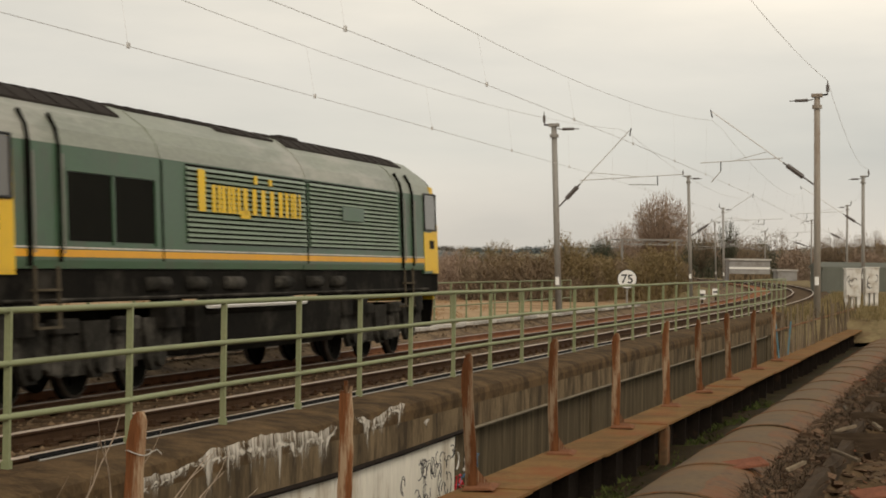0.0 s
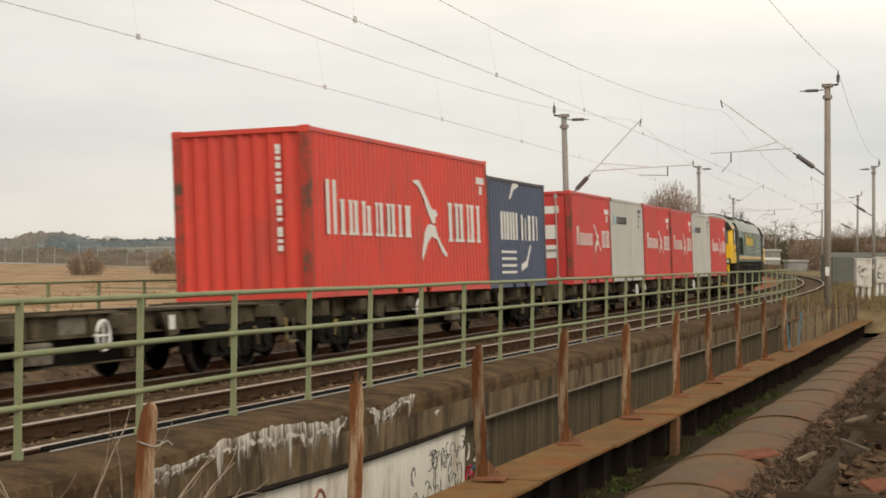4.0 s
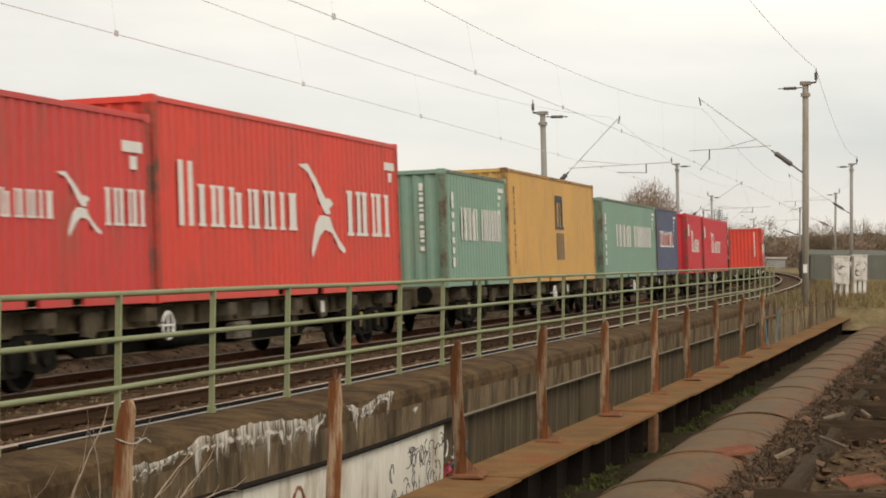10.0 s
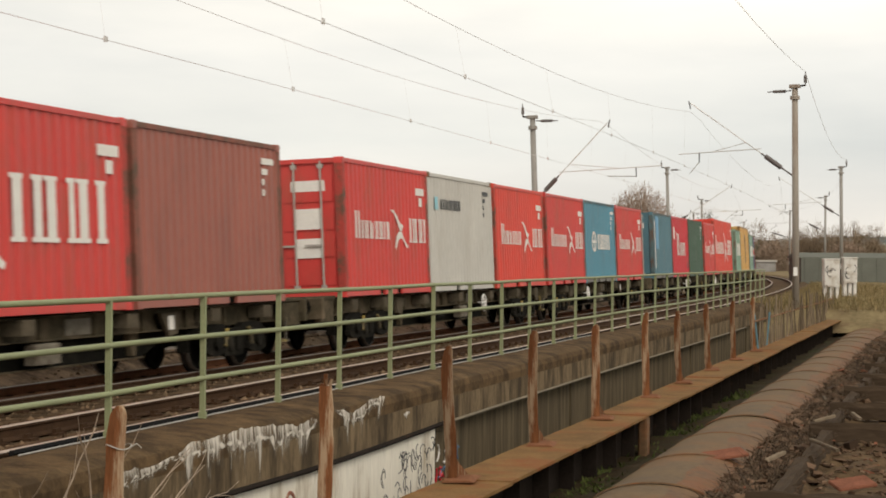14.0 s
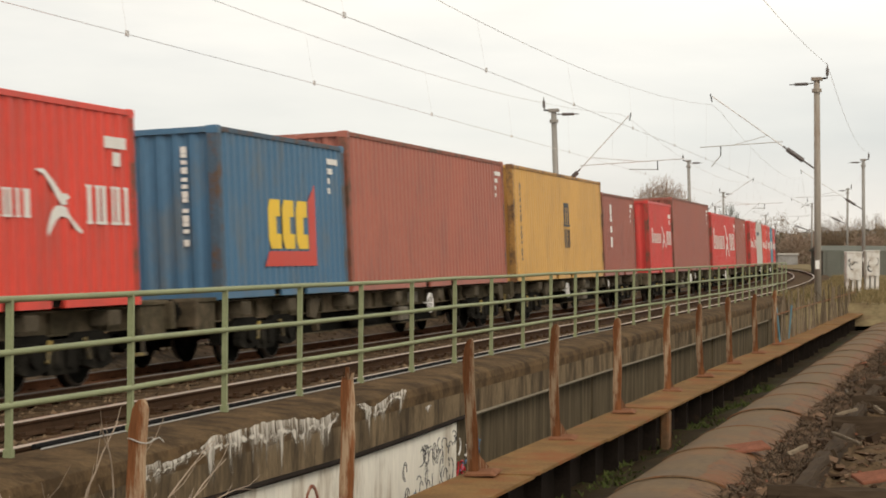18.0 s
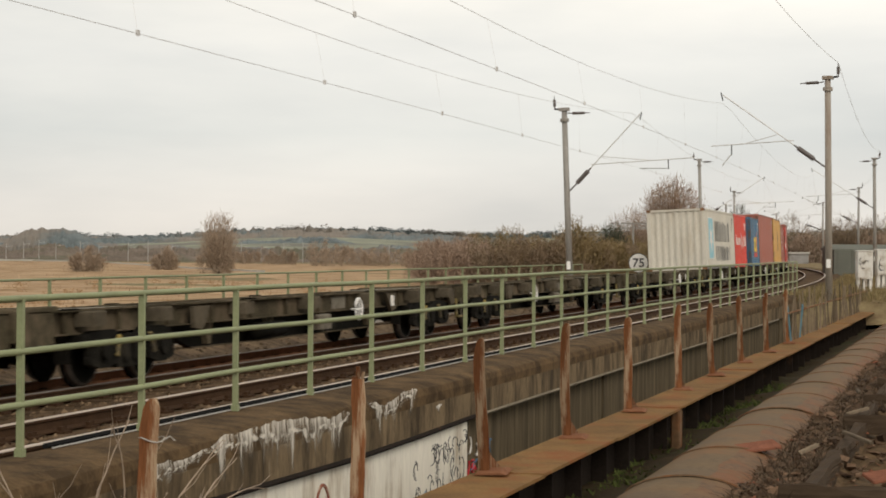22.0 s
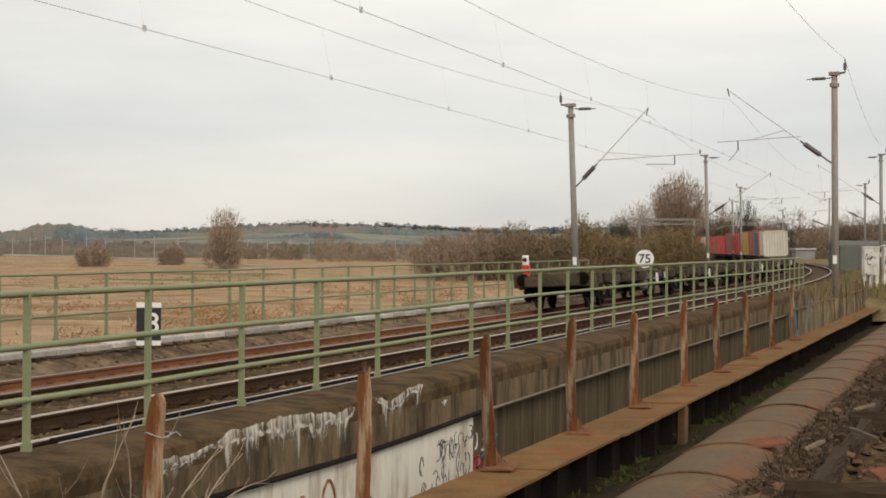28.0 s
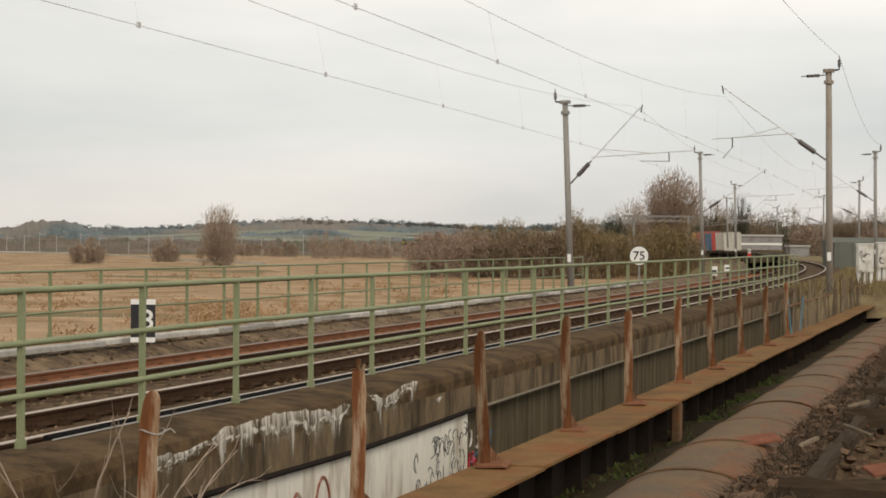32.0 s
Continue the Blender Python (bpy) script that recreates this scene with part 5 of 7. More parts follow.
def mast(px, s, top, right, lean=0.0, arm=True, thick=0.115, material=None, feeder=True):
    """A tubular mast by the line that stands in the given direction, with its bracket arm over the nearer track."""
    material = material or M_MASTGREY
    p = spot(px, 441, 1.0)
    w = (Vector(p) - Vector(EYE))
    w = w / w.y
    y = line(s).y
    base = Vector((w.x * y, y, -0.35 if right else -0.5))
    t = thing("catenary_mast", "tall grey tubular railway mast with bracket arm and insulators", "mast", "overhead line masts",
              at=Matrix.Translation(base) @ Matrix.Rotation(lean, 4, "Y"))
    h = top - base.z
    part("mast_pole", MB().tube((0, 0, -0.3), (0, 0, h), thick * 1.1, 12, thick * 0.9), material, t, smooth=True)
    part("mast_collar", MB().tube((0, 0, h - 0.42), (0, 0, h - 0.30), thick * 1.45, 12), material, t)
    part("mast_cap", MB().cham(-0.19, 0.19, -0.13, 0.13, h - 0.02, h + 0.1, 0.02), material, t)
    part("number_plate", MB().box(-0.07, 0.07, -thick * 1.1 - 0.02, -thick * 1.1, 1.6, 1.9), M_WHITE, t, "small white plate")
    side = -1.0 if right else 1.0
    if feeder:
        k = -side
        part("feeder_bracket", MB().tube((0, 0, h + 0.03), (k * 0.36, 0, h + 0.07), 0.035, 6), M_DARKSTEEL, t)
        part("post_insulator", MB().path([(k * 0.36, 0, h + 0.05), (k * 0.36, 0, h + 0.15), (k * 0.36, 0, h + 0.16), (k * 0.36, 0, h + 0.4), (k * 0.36, 0, h + 0.42), (k * 0.36, 0, h + 0.55)], [0.02, 0.02, 0.055, 0.055, 0.02, 0.015], 8), M_INSUL, t, "brown porcelain insulator")
        part("side_insulator", MB().path([(-k * 0.12, 0, h - 0.1), (-k * 0.3, 0, h - 0.12), (-k * 0.32, 0, h - 0.12), (-k * 0.75, 0, h - 0.13), (-k * 0.77, 0, h - 0.13), (-k * 0.95, 0, h - 0.14)], [0.02, 0.02, 0.055, 0.05, 0.02, 0.015], 8), M_INSUL, t, "brown porcelain insulator")
    if arm:
        inv = t.matrix_basis.inverted()
        u = NEAR_U if right else 0.0
        tip = inv @ line(s, u, 7.3 if right else 6.8)
        foot = Vector((side * thick, 0, (4.75 if right else 4.0) - base.z))
        d = tip - foot
        part("arm_insulator", MB().path([foot, foot + d * 0.1, foot + d * 0.105, foot + d * 0.26, foot + d * 0.265, foot + d * 0.3], [0.03, 0.03, 0.085, 0.085, 0.03, 0.03], 8), M_INSUL, t, "brown porcelain insulator")
        part("bracket_arm", MB().tube(foot + d * 0.28, tip, 0.020, 7), M_WIRE, t)
        part("arm_clamp", MB().tube(tip + Vector((0, 0, -0.2)), tip + Vector((side * 0.06, 0, 0.08)), 0.022, 6), M_DARKSTEEL, t)
        a = foot + d * 0.30
        b = inv @ line(s, u + (-0.4 if right else 2.0), 5.5 if right else 5.2)
        a.z = b.z + (0.14 if right else -0.08)
        part("registration_tube", MB().tube(a, b, 0.019, 6), M_WIRE, t)
        part("registration_drop", MB().tube(b.lerp(a, 0.25), b.lerp(a, 0.25) + Vector((0, 0, -0.35)), 0.02, 5), M_DARKSTEEL, t)
        c = inv @ line(s, u, CONTACT + 0.02)
        part("steady_arm", MB().tube(b.lerp(a, 0.25) + Vector((0, 0, -0.33)), c, 0.014, 5), material, t)
        part("arm_stay", MB().tube(foot + d * 0.45, b.lerp(a, 0.4), 0.014, 5), M_WIRE, t)
    return t


RIGHT_TOPS = []
for px, s, top, right, lean, mt in ((1012, 70, 6.98, False, -0.040, M_MASTGREY), (1469, 68, 7.8, True, -0.012, M_MASTBROWN), (1245, 131, 8.0, False, -0.035, M_MASTGREY),
                                    (1550, 130, 7.95, True, -0.012, M_MASTGREY), (1303, 197, 7.9, False, -0.025, M_MASTGREY), (1520, 196, 8.2, True, 0.0, M_MASTGREY),
                                    (1289, 262, 8.1, False, -0.035, M_MASTGREY), (1457, 258, 8.3, True, 0.0, M_MASTGREY), (1375, 330, 8.2, True, 0.0, M_MASTGREY)):
    m_ = mast(px, s, top, right, lean, material=mt)
    if right:
        RIGHT_TOPS.append(m_.matrix_basis @ Vector((0.36, 0, top + 0.9)))


def feeder_wire():
    t = thing("feeder_wire", "slack bare feeder wire strung along the mast tops", "wire")
    first = RIGHT_TOPS[0] + Vector((-0.2, -64, 0.6))
    pts = [first] + RIGHT_TOPS
    for a, b in zip(pts, pts[1:]):
        q = [a.lerp(b, k / 14) - Vector((0, 0, 3.2 * (k / 14) * (1 - k / 14))) for k in range(15)]
        part("wire_span", MB().path(q, 0.007, 5), M_WIRE, t)


feeder_wire()


def gantry():
    p = spot(1165, 441, 235)
    t = thing("signal_gantry", "grey lattice portal gantry over the far sidings", "gantry", at=Matrix.Translation((p.x, p.y, -0.8)) @ Matrix.Rotation(0.1, 4, "Z"))
    for x in (-3.0, 3.6):
        part("gantry_leg", MB().box(x - 0.14, x + 0.14, -0.14, 0.14, 0, 5.9), M_MASTGREY, t)
    part("gantry_beam", MB().box(-4.4, 4.4, -0.12, 0.12, 5.9, 6.1).box(-4.4, 4.4, -0.12, 0.12, 5.35, 5.5), M_MASTGREY, t)
    for k in range(8):
        x = -4.2 + k * 1.1
        part("lattice_bar", MB().tube((x, 0, 5.5), (x + 0.9, 0, 5.9), 0.05, 5), M_MASTGREY, t)


gantry()

# ---------------------------------------------------------------- signs
def text_part(body, size, material, parent, at, label=""):
    cu = bpy.data.curves.new("figure", "FONT")
    cu.body, cu.size, cu.align_x, cu.align_y, cu.extrude = body, size, "CENTER", "CENTER", 0.004
    cu.offset = 0.012 * size
    ob = new("figure_source", cu)
    me = bpy.data.meshes.new_from_object(ob.evaluated_get(bpy.context.evaluated_depsgraph_get()))
    bpy.data.objects.remove(ob)
    me.materials.clear()
    me.materials.append(material)
    o = new("figure", me)
    o.parent, o.matrix_basis = parent, at
    if label:
        o["label"] = label
    return o


def disc(r, y0, y1, n=40):
    return MB().prism([(r * math.cos(2 * math.pi * i / n), r * math.sin(2 * math.pi * i / n)) for i in range(n)], y0, y1)


def speed_sign():
    p = spot(1131, 453, 90)
    t = thing("speed_sign", "round white speed sign with black figures 75 on a post", "sign", at=Matrix.Translation(p) @ Matrix.Rotation(0.12, 4, "Z"))
    part("sign_rim", disc(0.46, 0.0, 0.03), M_BLACK, t)
    part("sign_face", disc(0.43, -0.006, -0.001), M_WHITE, t)
    text_part("75", 0.58, M_BLACK, t, pose(0, -0.012, -0.01, 90, 0, 0), "black figures")
    part("sign_post", MB().tube((0, 0.07, -1.9), (0, 0.07, 0.3), 0.04, 8), M_MASTGREY, t)


speed_sign()


def bridge_plate():
    p = line(30.0, -1.8, 0.06)
    t = thing("number_plate", "black plate with white figure 8 between white bars", "sign", at=Matrix.Translation(p) @ Matrix.Rotation(0.38, 4, "Z"))
    part("plate", MB().box(-0.205, 0.205, -0.01, 0.01, 0.0, 0.72), M_BLACK, t)
    part("white_bar", MB().box(-0.207, 0.207, -0.016, -0.011, 0.635, 0.722), M_WHITE, t)
    part("white_bar", MB().box(-0.207, 0.207, -0.016, -0.011, -0.002, 0.08), M_WHITE, t)
    text_part("8", 0.47, M_WHITE, t, pose(0.06, -0.018, 0.36, 90, 0, 0), "white figure")
    part("plate_stake", MB().box(-0.03, 0.03, 0.011, 0.05, -0.3, 0.6), M_DARKSTEEL, t)


bridge_plate()


def marker(px, py, dist, w, h, name, label):
    p = spot(px, py, dist)
    t = thing(name, label, "marker", at=Matrix.Translation(p) @ Matrix.Rotation(0.15, 4, "Z"))
    part("marker_board", MB().cham(-w, w, -0.04, 0.04, 0.0, h, 0.02), M_WHITE, t)
    part("marker_band", MB().box(-w * 0.7, w * 0.7, -0.05, -0.041, h * 0.35, h * 0.6), M_BLACK, t)
    part("marker_leg", MB().box(-0.04, 0.04, -0.03, 0.03, -0.5, 0.0), M_DARKSTEEL, t)


marker(1264, 488, 105, 0.17, 0.5, "marker_board", "small white and black lineside marker board")
marker(1288, 480, 112, 0.2, 0.36, "ground_signal", "white disc-backed ground signal beside the rails")


# ---------------------------------------------------------------- cabinets, palings, huts
def cabinet(px, py, dist, w, h, seed):
    p = spot(px, py, dist)
    t = thing("relay_cabinet", "white lineside cabinet on legs, dirty and scrawled on", "cabinet", "lineside cabinets", at=Matrix.Translation(p) @ Matrix.Rotation(0.25, 4, "Z"))
    part("cabinet_body", MB().cham(-w / 2, w / 2, -0.25, 0.25, 0.42, h, 0.03), M_CABINET, t)
    part("cabinet_door", MB().box(-w / 2 + 0.04, w / 2 - 0.04, -0.265, -0.251, 0.47, h - 0.06), M_CABINET, t)
    part("cabinet_roof", MB().cham(-w / 2 - 0.03, w / 2 + 0.03, -0.28, 0.28, h, h + 0.05, 0.02), M_CABINET, t)
    for x in (-w / 2 + 0.02, 0.0 - 0.07, w / 2 - 0.16):
        part("cabinet_leg", MB().box(x, x + 0.14, -0.2, 0.2, -0.15, 0.42), M_CABINET, t)
    rr = random.Random(seed)
    mb = MB()
    for _ in range(4):
        x, z, a = rr.uniform(-0.16, 0.16), rr.uniform(0.75, h - 0.35), rr.uniform(0, 6)
        mb.path([(x + 0.12 * math.cos(a + 0.6 * k), -0.268, z + 0.16 * math.sin(a + 0.6 * k)) for k in range(6)], 0.014, 4)
    part("scrawl", mb, M_BLACK, t, "dark sprayed scrawl")


cabinet(1530, 499, 84, 0.68, 1.62, 3)
cabinet(1563, 492, 84, 0.6, 1.5, 4)


def verge():
    secs = []
    for s in [64.5, 66.0, 67.6] + list(range(70, 150, 5)) + list(range(150, 330, 15)):
        row = []
        for u in (5.2, 6.0, 7.5, 8.3, 12, 16, 22, 30) if s > 67 else (5.95, 6.2, 6.6, 7.0, 7.4, 7.7, 8.0, 8.3):
            z = 0.05 + 0.12 * noise.noise((u * 0.5, s * 0.1, 8)) - (0.5 if u < 5.5 else 0) - max(0.0, (67.5 - s) * 0.5)
            row.append(line(s, u, z))
        secs.append(row)
    o = part("verge", MB().loft(secs, close=False, ends=False), M_VERGE)
    tagged(o, "rough straw-coloured grass verge beside the curve", "verge", kind="structure")


M_VERGE = mat("straw_verge", (0.20, 0.155, 0.085), 0.95, vary=0.35, scale=0.5, fine=6, bump=0.6, stain=(0.13, 0.085, 0.05), stain_at=(0.5, 0.65), stain_scale=0.35)
verge()
dead_plants("verge_grass", "dry tufted grass along the verge", 9000, 63, lambda r: line(67.5 + 68 * r.random() ** 1.3, 5.4 + 9 * r.random() ** 1.5, 0.0), 0.5, M_GRASS, lean=0.5, w=0.014)


def palings():
    rr = random.Random(9)
    t = thing("paling_fence", "broken fence of weathered pale palings on the old girder", "fence")
    y = 43.0
    i = 0
    me = MB().cham(-0.028, 0.028, -0.012, 0.012, 0, 1.0, 0.01).mesh("paling", M_PALING)
    mblue = MB().cham(-0.028, 0.028, -0.012, 0.012, 0, 0.85, 0.01).mesh("paling", PAINT["steel_blue"])
    while y < 71:
        h = rr.uniform(0.45, 1.1) if i % 3 else rr.uniform(0.9, 1.2)
        x = -4.25 + slide(y)
        part("paling", mblue if i in (3, 9) else me, None, t, at=Matrix.Translation((x, y, -0.24)) @ Euler((rr.uniform(-0.12, 0.12), rr.uniform(-0.14, 0.14), 1.2 + rr.uniform(-0.4, 0.4))).to_matrix().to_4x4() @ Matrix.Diagonal((1, 1, h, 1)))
        y += rr.choice((0.25, 0.35, 0.5, 0.7))
        i += 1
    part("fence_rail", MB().path([(-4.23 + slide(q), q, 0.42) for q in np.arange(43, 72, 2.0)], 0.02, 5), M_RUST, t)


palings()


def hut(px0, px1, py_base, dist, h, label, stripes):
    a, b = spot(px0, py_base, dist), spot(px1, py_base, dist)
    w = (b - a).length
    yaw = math.atan2((b - a).y, (b - a).x)
    t = thing("lineside_hut", label, "hut", at=Matrix.Translation(a) @ Matrix.Rotation(yaw, 4, "Z"))
    part("hut_wall", MB().box(0, w, 0, 4.0, -0.8, h), M_HUT, t)
    part("hut_roof", MB().cham(-0.2, w + 0.2, -0.2, 4.2, h, h + 0.28, 0.06), M_HUTROOF, t)
    if stripes:
        part("hut_band", MB().box(-0.02, w + 0.02, -0.04, -0.002, h * 0.50, h * 0.62), M_WHITE, t)
        part("hut_plinth", MB().box(-0.05, w + 0.05, -0.06, -0.003, -0.8, h * 0.22), M_CONC, t)


hut(1312, 1384, 449, 292, 2.6, "low pale concrete relay hut with a flat roof", True)
hut(1398, 1432, 451, 300, 1.2, "small low grey concrete hut by the thicket", False)


def shed():
    a, b = spot(1477, 464, 160), spot(1640, 464, 160)
    w = (b - a).length
    yaw = math.atan2((b - a).y, (b - a).x)
    t = thing("shed", "long low grey-green clad shed behind the verge", "shed", at=Matrix.Translation(a) @ Matrix.Rotation(yaw, 4, "Z"))
    part("shed_wall", MB().box(0, w, 0, 5, -0.6, 1.55), M_SHED, t)
    part("shed_roof", MB().prism([(0, 0), (0, 0.1), (2.5, 0.5), (5, 0.1), (5, 0)], -0.2, w + 0.2), M_SHED, t, at=Matrix.Translation((0, 0, 1.55)) @ Matrix(((0, 1, 0, 0), (1, 0, 0, 0), (0, 0, 1, 0), (0, 0, 0, 1))))
    for k in range(int(w / 1.2)):
        part("cladding_rib", MB().box(0.3 + k * 1.2, 0.38 + k * 1.2, -0.04, -0.001, -0.6, 1.54), M_SHED, t)


shed()

# ---------------------------------------------------------------- the train
def mesh_wheelset():
    """Two disc wheels on one axle, with spanner holes so that the turning shows."""
    mb = MB().tube((-0.72, 0, 0), (0.72, 0, 0), 0.075, 10)
    prof = [(0.42, -0.055), (0.455, -0.05), (0.46, 0.04), (0.49, 0.05), (0.49, 0.075), (0.40, 0.075), (0.36, 0.03), (0.16, 0.015), (0.13, 0.06), (0.0, 0.06)]
    n = 20
    for sx in (-1, 1):
        secs = [[(sx * (0.75 - x), r * math.cos(2 * math.pi * i / n), r * math.sin(2 * math.pi * i / n)) for i in range(n)] for r, x in prof + [(0.0, -0.04), (0.13, -0.05), (0.16, -0.02), (0.36, -0.02), (0.40, -0.05), (0.42, -0.055)]]
        mb.loft(secs, ends=False)
        for k in range(3):
            a = 2 * math.pi * k / 3
            mb.tube((sx * 0.765, 0.25 * math.cos(a), 0.25 * math.sin(a)), (sx * 0.785, 0.25 * math.cos(a), 0.25 * math.sin(a)), 0.06, 8)
    return mb.mesh("wheelset", M_UNDER, True)


WHEELSET = mesh_wheelset()


TREAD = MB().loft([[(x, r * math.cos(2 * math.pi * i / 20), r * math.sin(2 * math.pi * i / 20)) for i in range(20)] for r, x in ((0.43, 0.056), (0.461, 0.052), (0.463, -0.04), (0.43, -0.042))], ends=False).mesh("tread", M_WHEEL, True)
ROLLERS = []


def bogie(parent, y, base, frame_label, big=False):
    """A two- or three-axle bogie with deep cast side frames, spring nests and wheelsets."""
    mb = MB()
    fitted = []
    axles = (-0.9, 0.9) if not big else (-1.85, 0.0, 1.85)
    e = axles[-1] + 0.46

    def cheek(sx, x0, x1, poly):
        x0, x1 = sorted((sx * x0, sx * x1))
        n = len(poly)
        mb.add([(x0, a, b) for a, b in poly] + [(x1, a, b) for a, b in poly], [tuple(range(n)), tuple(range(2 * n - 1, n - 1, -1))] + [(i, n + i, n + (i + 1) % n, (i + 1) % n) for i in range(n)])

    for sx in (-1, 1):
        if big:
            cheek(sx, 0.93, 1.05, [(-e, 0.5), (-e, 0.86), (-e + 0.3, 0.98), (-1.2, 0.98), (-0.7, 0.80), (0.7, 0.80), (1.2, 0.98), (e - 0.3, 0.98), (e, 0.86), (e, 0.5), (e - 0.25, 0.42), (1.3, 0.42), (1.0, 0.30), (-1.0, 0.30), (-1.3, 0.42), (-e + 0.25, 0.42)])
            # sand boxes, springs and the tapered horn guides
            for a in axles:
                cheek(sx, 1.05, 1.13, [(a - 0.40, 0.98), (a + 0.40, 0.98), (a + 0.26, 0.42), (a + 0.14, 0.26), (a - 0.14, 0.26), (a - 0.26, 0.42)])
                fitted.append(("axle_box", MB().tube((sx * 1.1, a, 0.46), (sx * 1.22, a, 0.46), 0.15, 12)))
            for d in (-0.92, 0.92):
                for w in (d - 0.16, d + 0.16):
                    fitted.append(("coil_spring", MB().tube((sx * 1.06, w, 0.34), (sx * 1.06, w, 0.86), 0.11, 10)))
                fitted.append(("spring_cap", MB().cham(min(sx * 1.02, sx * 1.2), max(sx * 1.02, sx * 1.2), d - 0.34, d + 0.34, 0.84, 1.02, 0.04)))
            for d in (-e - 0.05, e + 0.05):
                fitted.append(("sand_box", MB().cham(min(sx * 0.95, sx * 1.2), max(sx * 0.95, sx * 1.2), d - 0.26, d + 0.26, 0.55, 1.1, 0.05)))
        else:
            # arched top bar, belly under the bolster, pedestals at the axles
            cheek(sx, 0.95, 1.04, [(-e, 0.50), (-e, 0.64), (-e + 0.25, 0.70), (-0.42, 0.70), (-0.3, 0.63), (0.3, 0.63), (0.42, 0.70), (e - 0.25, 0.70), (e, 0.64), (e, 0.50), (0.52, 0.47), (0.40, 0.20), (-0.40, 0.20), (-0.52, 0.47)])
            for a in axles:
                cheek(sx, 1.0, 1.10, [(a - 0.40, 0.28), (a - 0.40, 0.36), (a - 0.2, 0.60), (a + 0.2, 0.60), (a + 0.40, 0.36), (a + 0.40, 0.28), (a + 0.12, 0.22), (a - 0.12, 0.22)])
                mb.tube((sx * 1.06, a, 0.44), (sx * 1.16, a, 0.44), 0.13, 12)
                for d in (-0.29, 0.29):
                    mb.tube((sx * 1.04, a + d, 0.36), (sx * 1.04, a + d, 0.60), 0.085, 10)
                    mb.tube((sx * 1.04, a + d, 0.40), (sx * 1.04, a + d, 0.43), 0.10, 10).tube((sx * 1.04, a + d, 0.50), (sx * 1.04, a + d, 0.53), 0.10, 10)
            for d in (-0.16, 0.16):
                mb.cham(min(sx * 1.04, sx * 1.09), max(sx * 1.04, sx * 1.09), d - 0.1, d + 0.1, 0.28, 0.54, 0.02)
            # brake block hangers outside the wheels
            for d in (-e - 0.02, e + 0.02, -0.62, 0.62):
                mb.box(min(sx * 0.66, sx * 0.84), max(sx * 0.66, sx * 0.84), d - 0.05, d + 0.05, 0.30, 0.66)
    mb.box(-0.95, 0.95, -0.24, 0.24, 0.40, 0.62)
    mb.box(-0.95, 0.95, -e, -e + 0.12, 0.52, 0.66).box(-0.95, 0.95, e - 0.12, e, 0.52, 0.66)
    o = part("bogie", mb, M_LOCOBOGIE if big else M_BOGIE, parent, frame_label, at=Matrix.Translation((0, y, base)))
    for kind_name, piece in fitted:
        part(kind_name, piece, M_LOCOBOGIE, o)
    if not big:
        for sy in (-1, 1):
            part("damper", MB().tube((1.12, sy * 0.60, 0.36), (1.12, sy * 0.48, 0.62), 0.035, 6), M_YELLOWDIRTY, o, "dirty yellow damper link")
    for a in axles:
        ROLLERS.append((part("wheelset", WHEELSET, None, o, at=Matrix.Translation((0, a, 0.46))), a))
        for sx in (-1, 1):
            part("tyre_tread", TREAD, None, o, "bright worn tread", at=Matrix.Translation((sx * 0.75, a, 0.46)))
    return o


M_LOCOBOGIE = mat("dusty_loco_bogie", (0.03, 0.028, 0.024), 0.85, vary=0.5, scale=2, fine=16, bump=0.3, stain=(0.10, 0.092, 0.08), stain_at=(0.5, 0.68), stain_scale=1.5)
M_YELLOWDIRTY = mat("dirty_yellow", (0.30, 0.22, 0.06), 0.7, vary=0.3, scale=3, fine=20, bump=0.1, stain=(0.06, 0.05, 0.035), stain_at=(0.45, 0.6))


def buffer_pair(parent, y, d, base, z=1.0):
    for x in (-0.87, 0.87):
        mb = MB().tube((x, y, base + z), (x, y + d * 0.25, base + z), 0.10, 10, 0.085)
        mb.tube((x, y + d * 0.25, base + z), (x, y + d * 0.29, base + z), 0.19, 14, 0.17)
        part("buffer", mb, M_UNDER, parent)


def handwheel(parent, x, y, z):
    mb = MB().path([(x, y + 0.19 * math.cos(a), z + 0.19 * math.sin(a)) for a in [k * math.pi / 9 for k in range(19)]], 0.022, 6)
    mb.tube((x, y - 0.19, z), (x, y + 0.19, z), 0.014, 5).tube((x, y, z - 0.19), (x, y, z + 0.19), 0.014, 5).tube((x - 0.14, y, z), (x + 0.02, y, z), 0.02, 6)
    part("handbrake_wheel", mb, M_WHITE, parent, "white handbrake wheel")


DECK = 0.98
RIB_SHORT = MB().box(-0.02, 0.04, -0.03, 0.03, -0.27, 0).mesh("sill_rib", M_WAGON)
VEHICLES = []


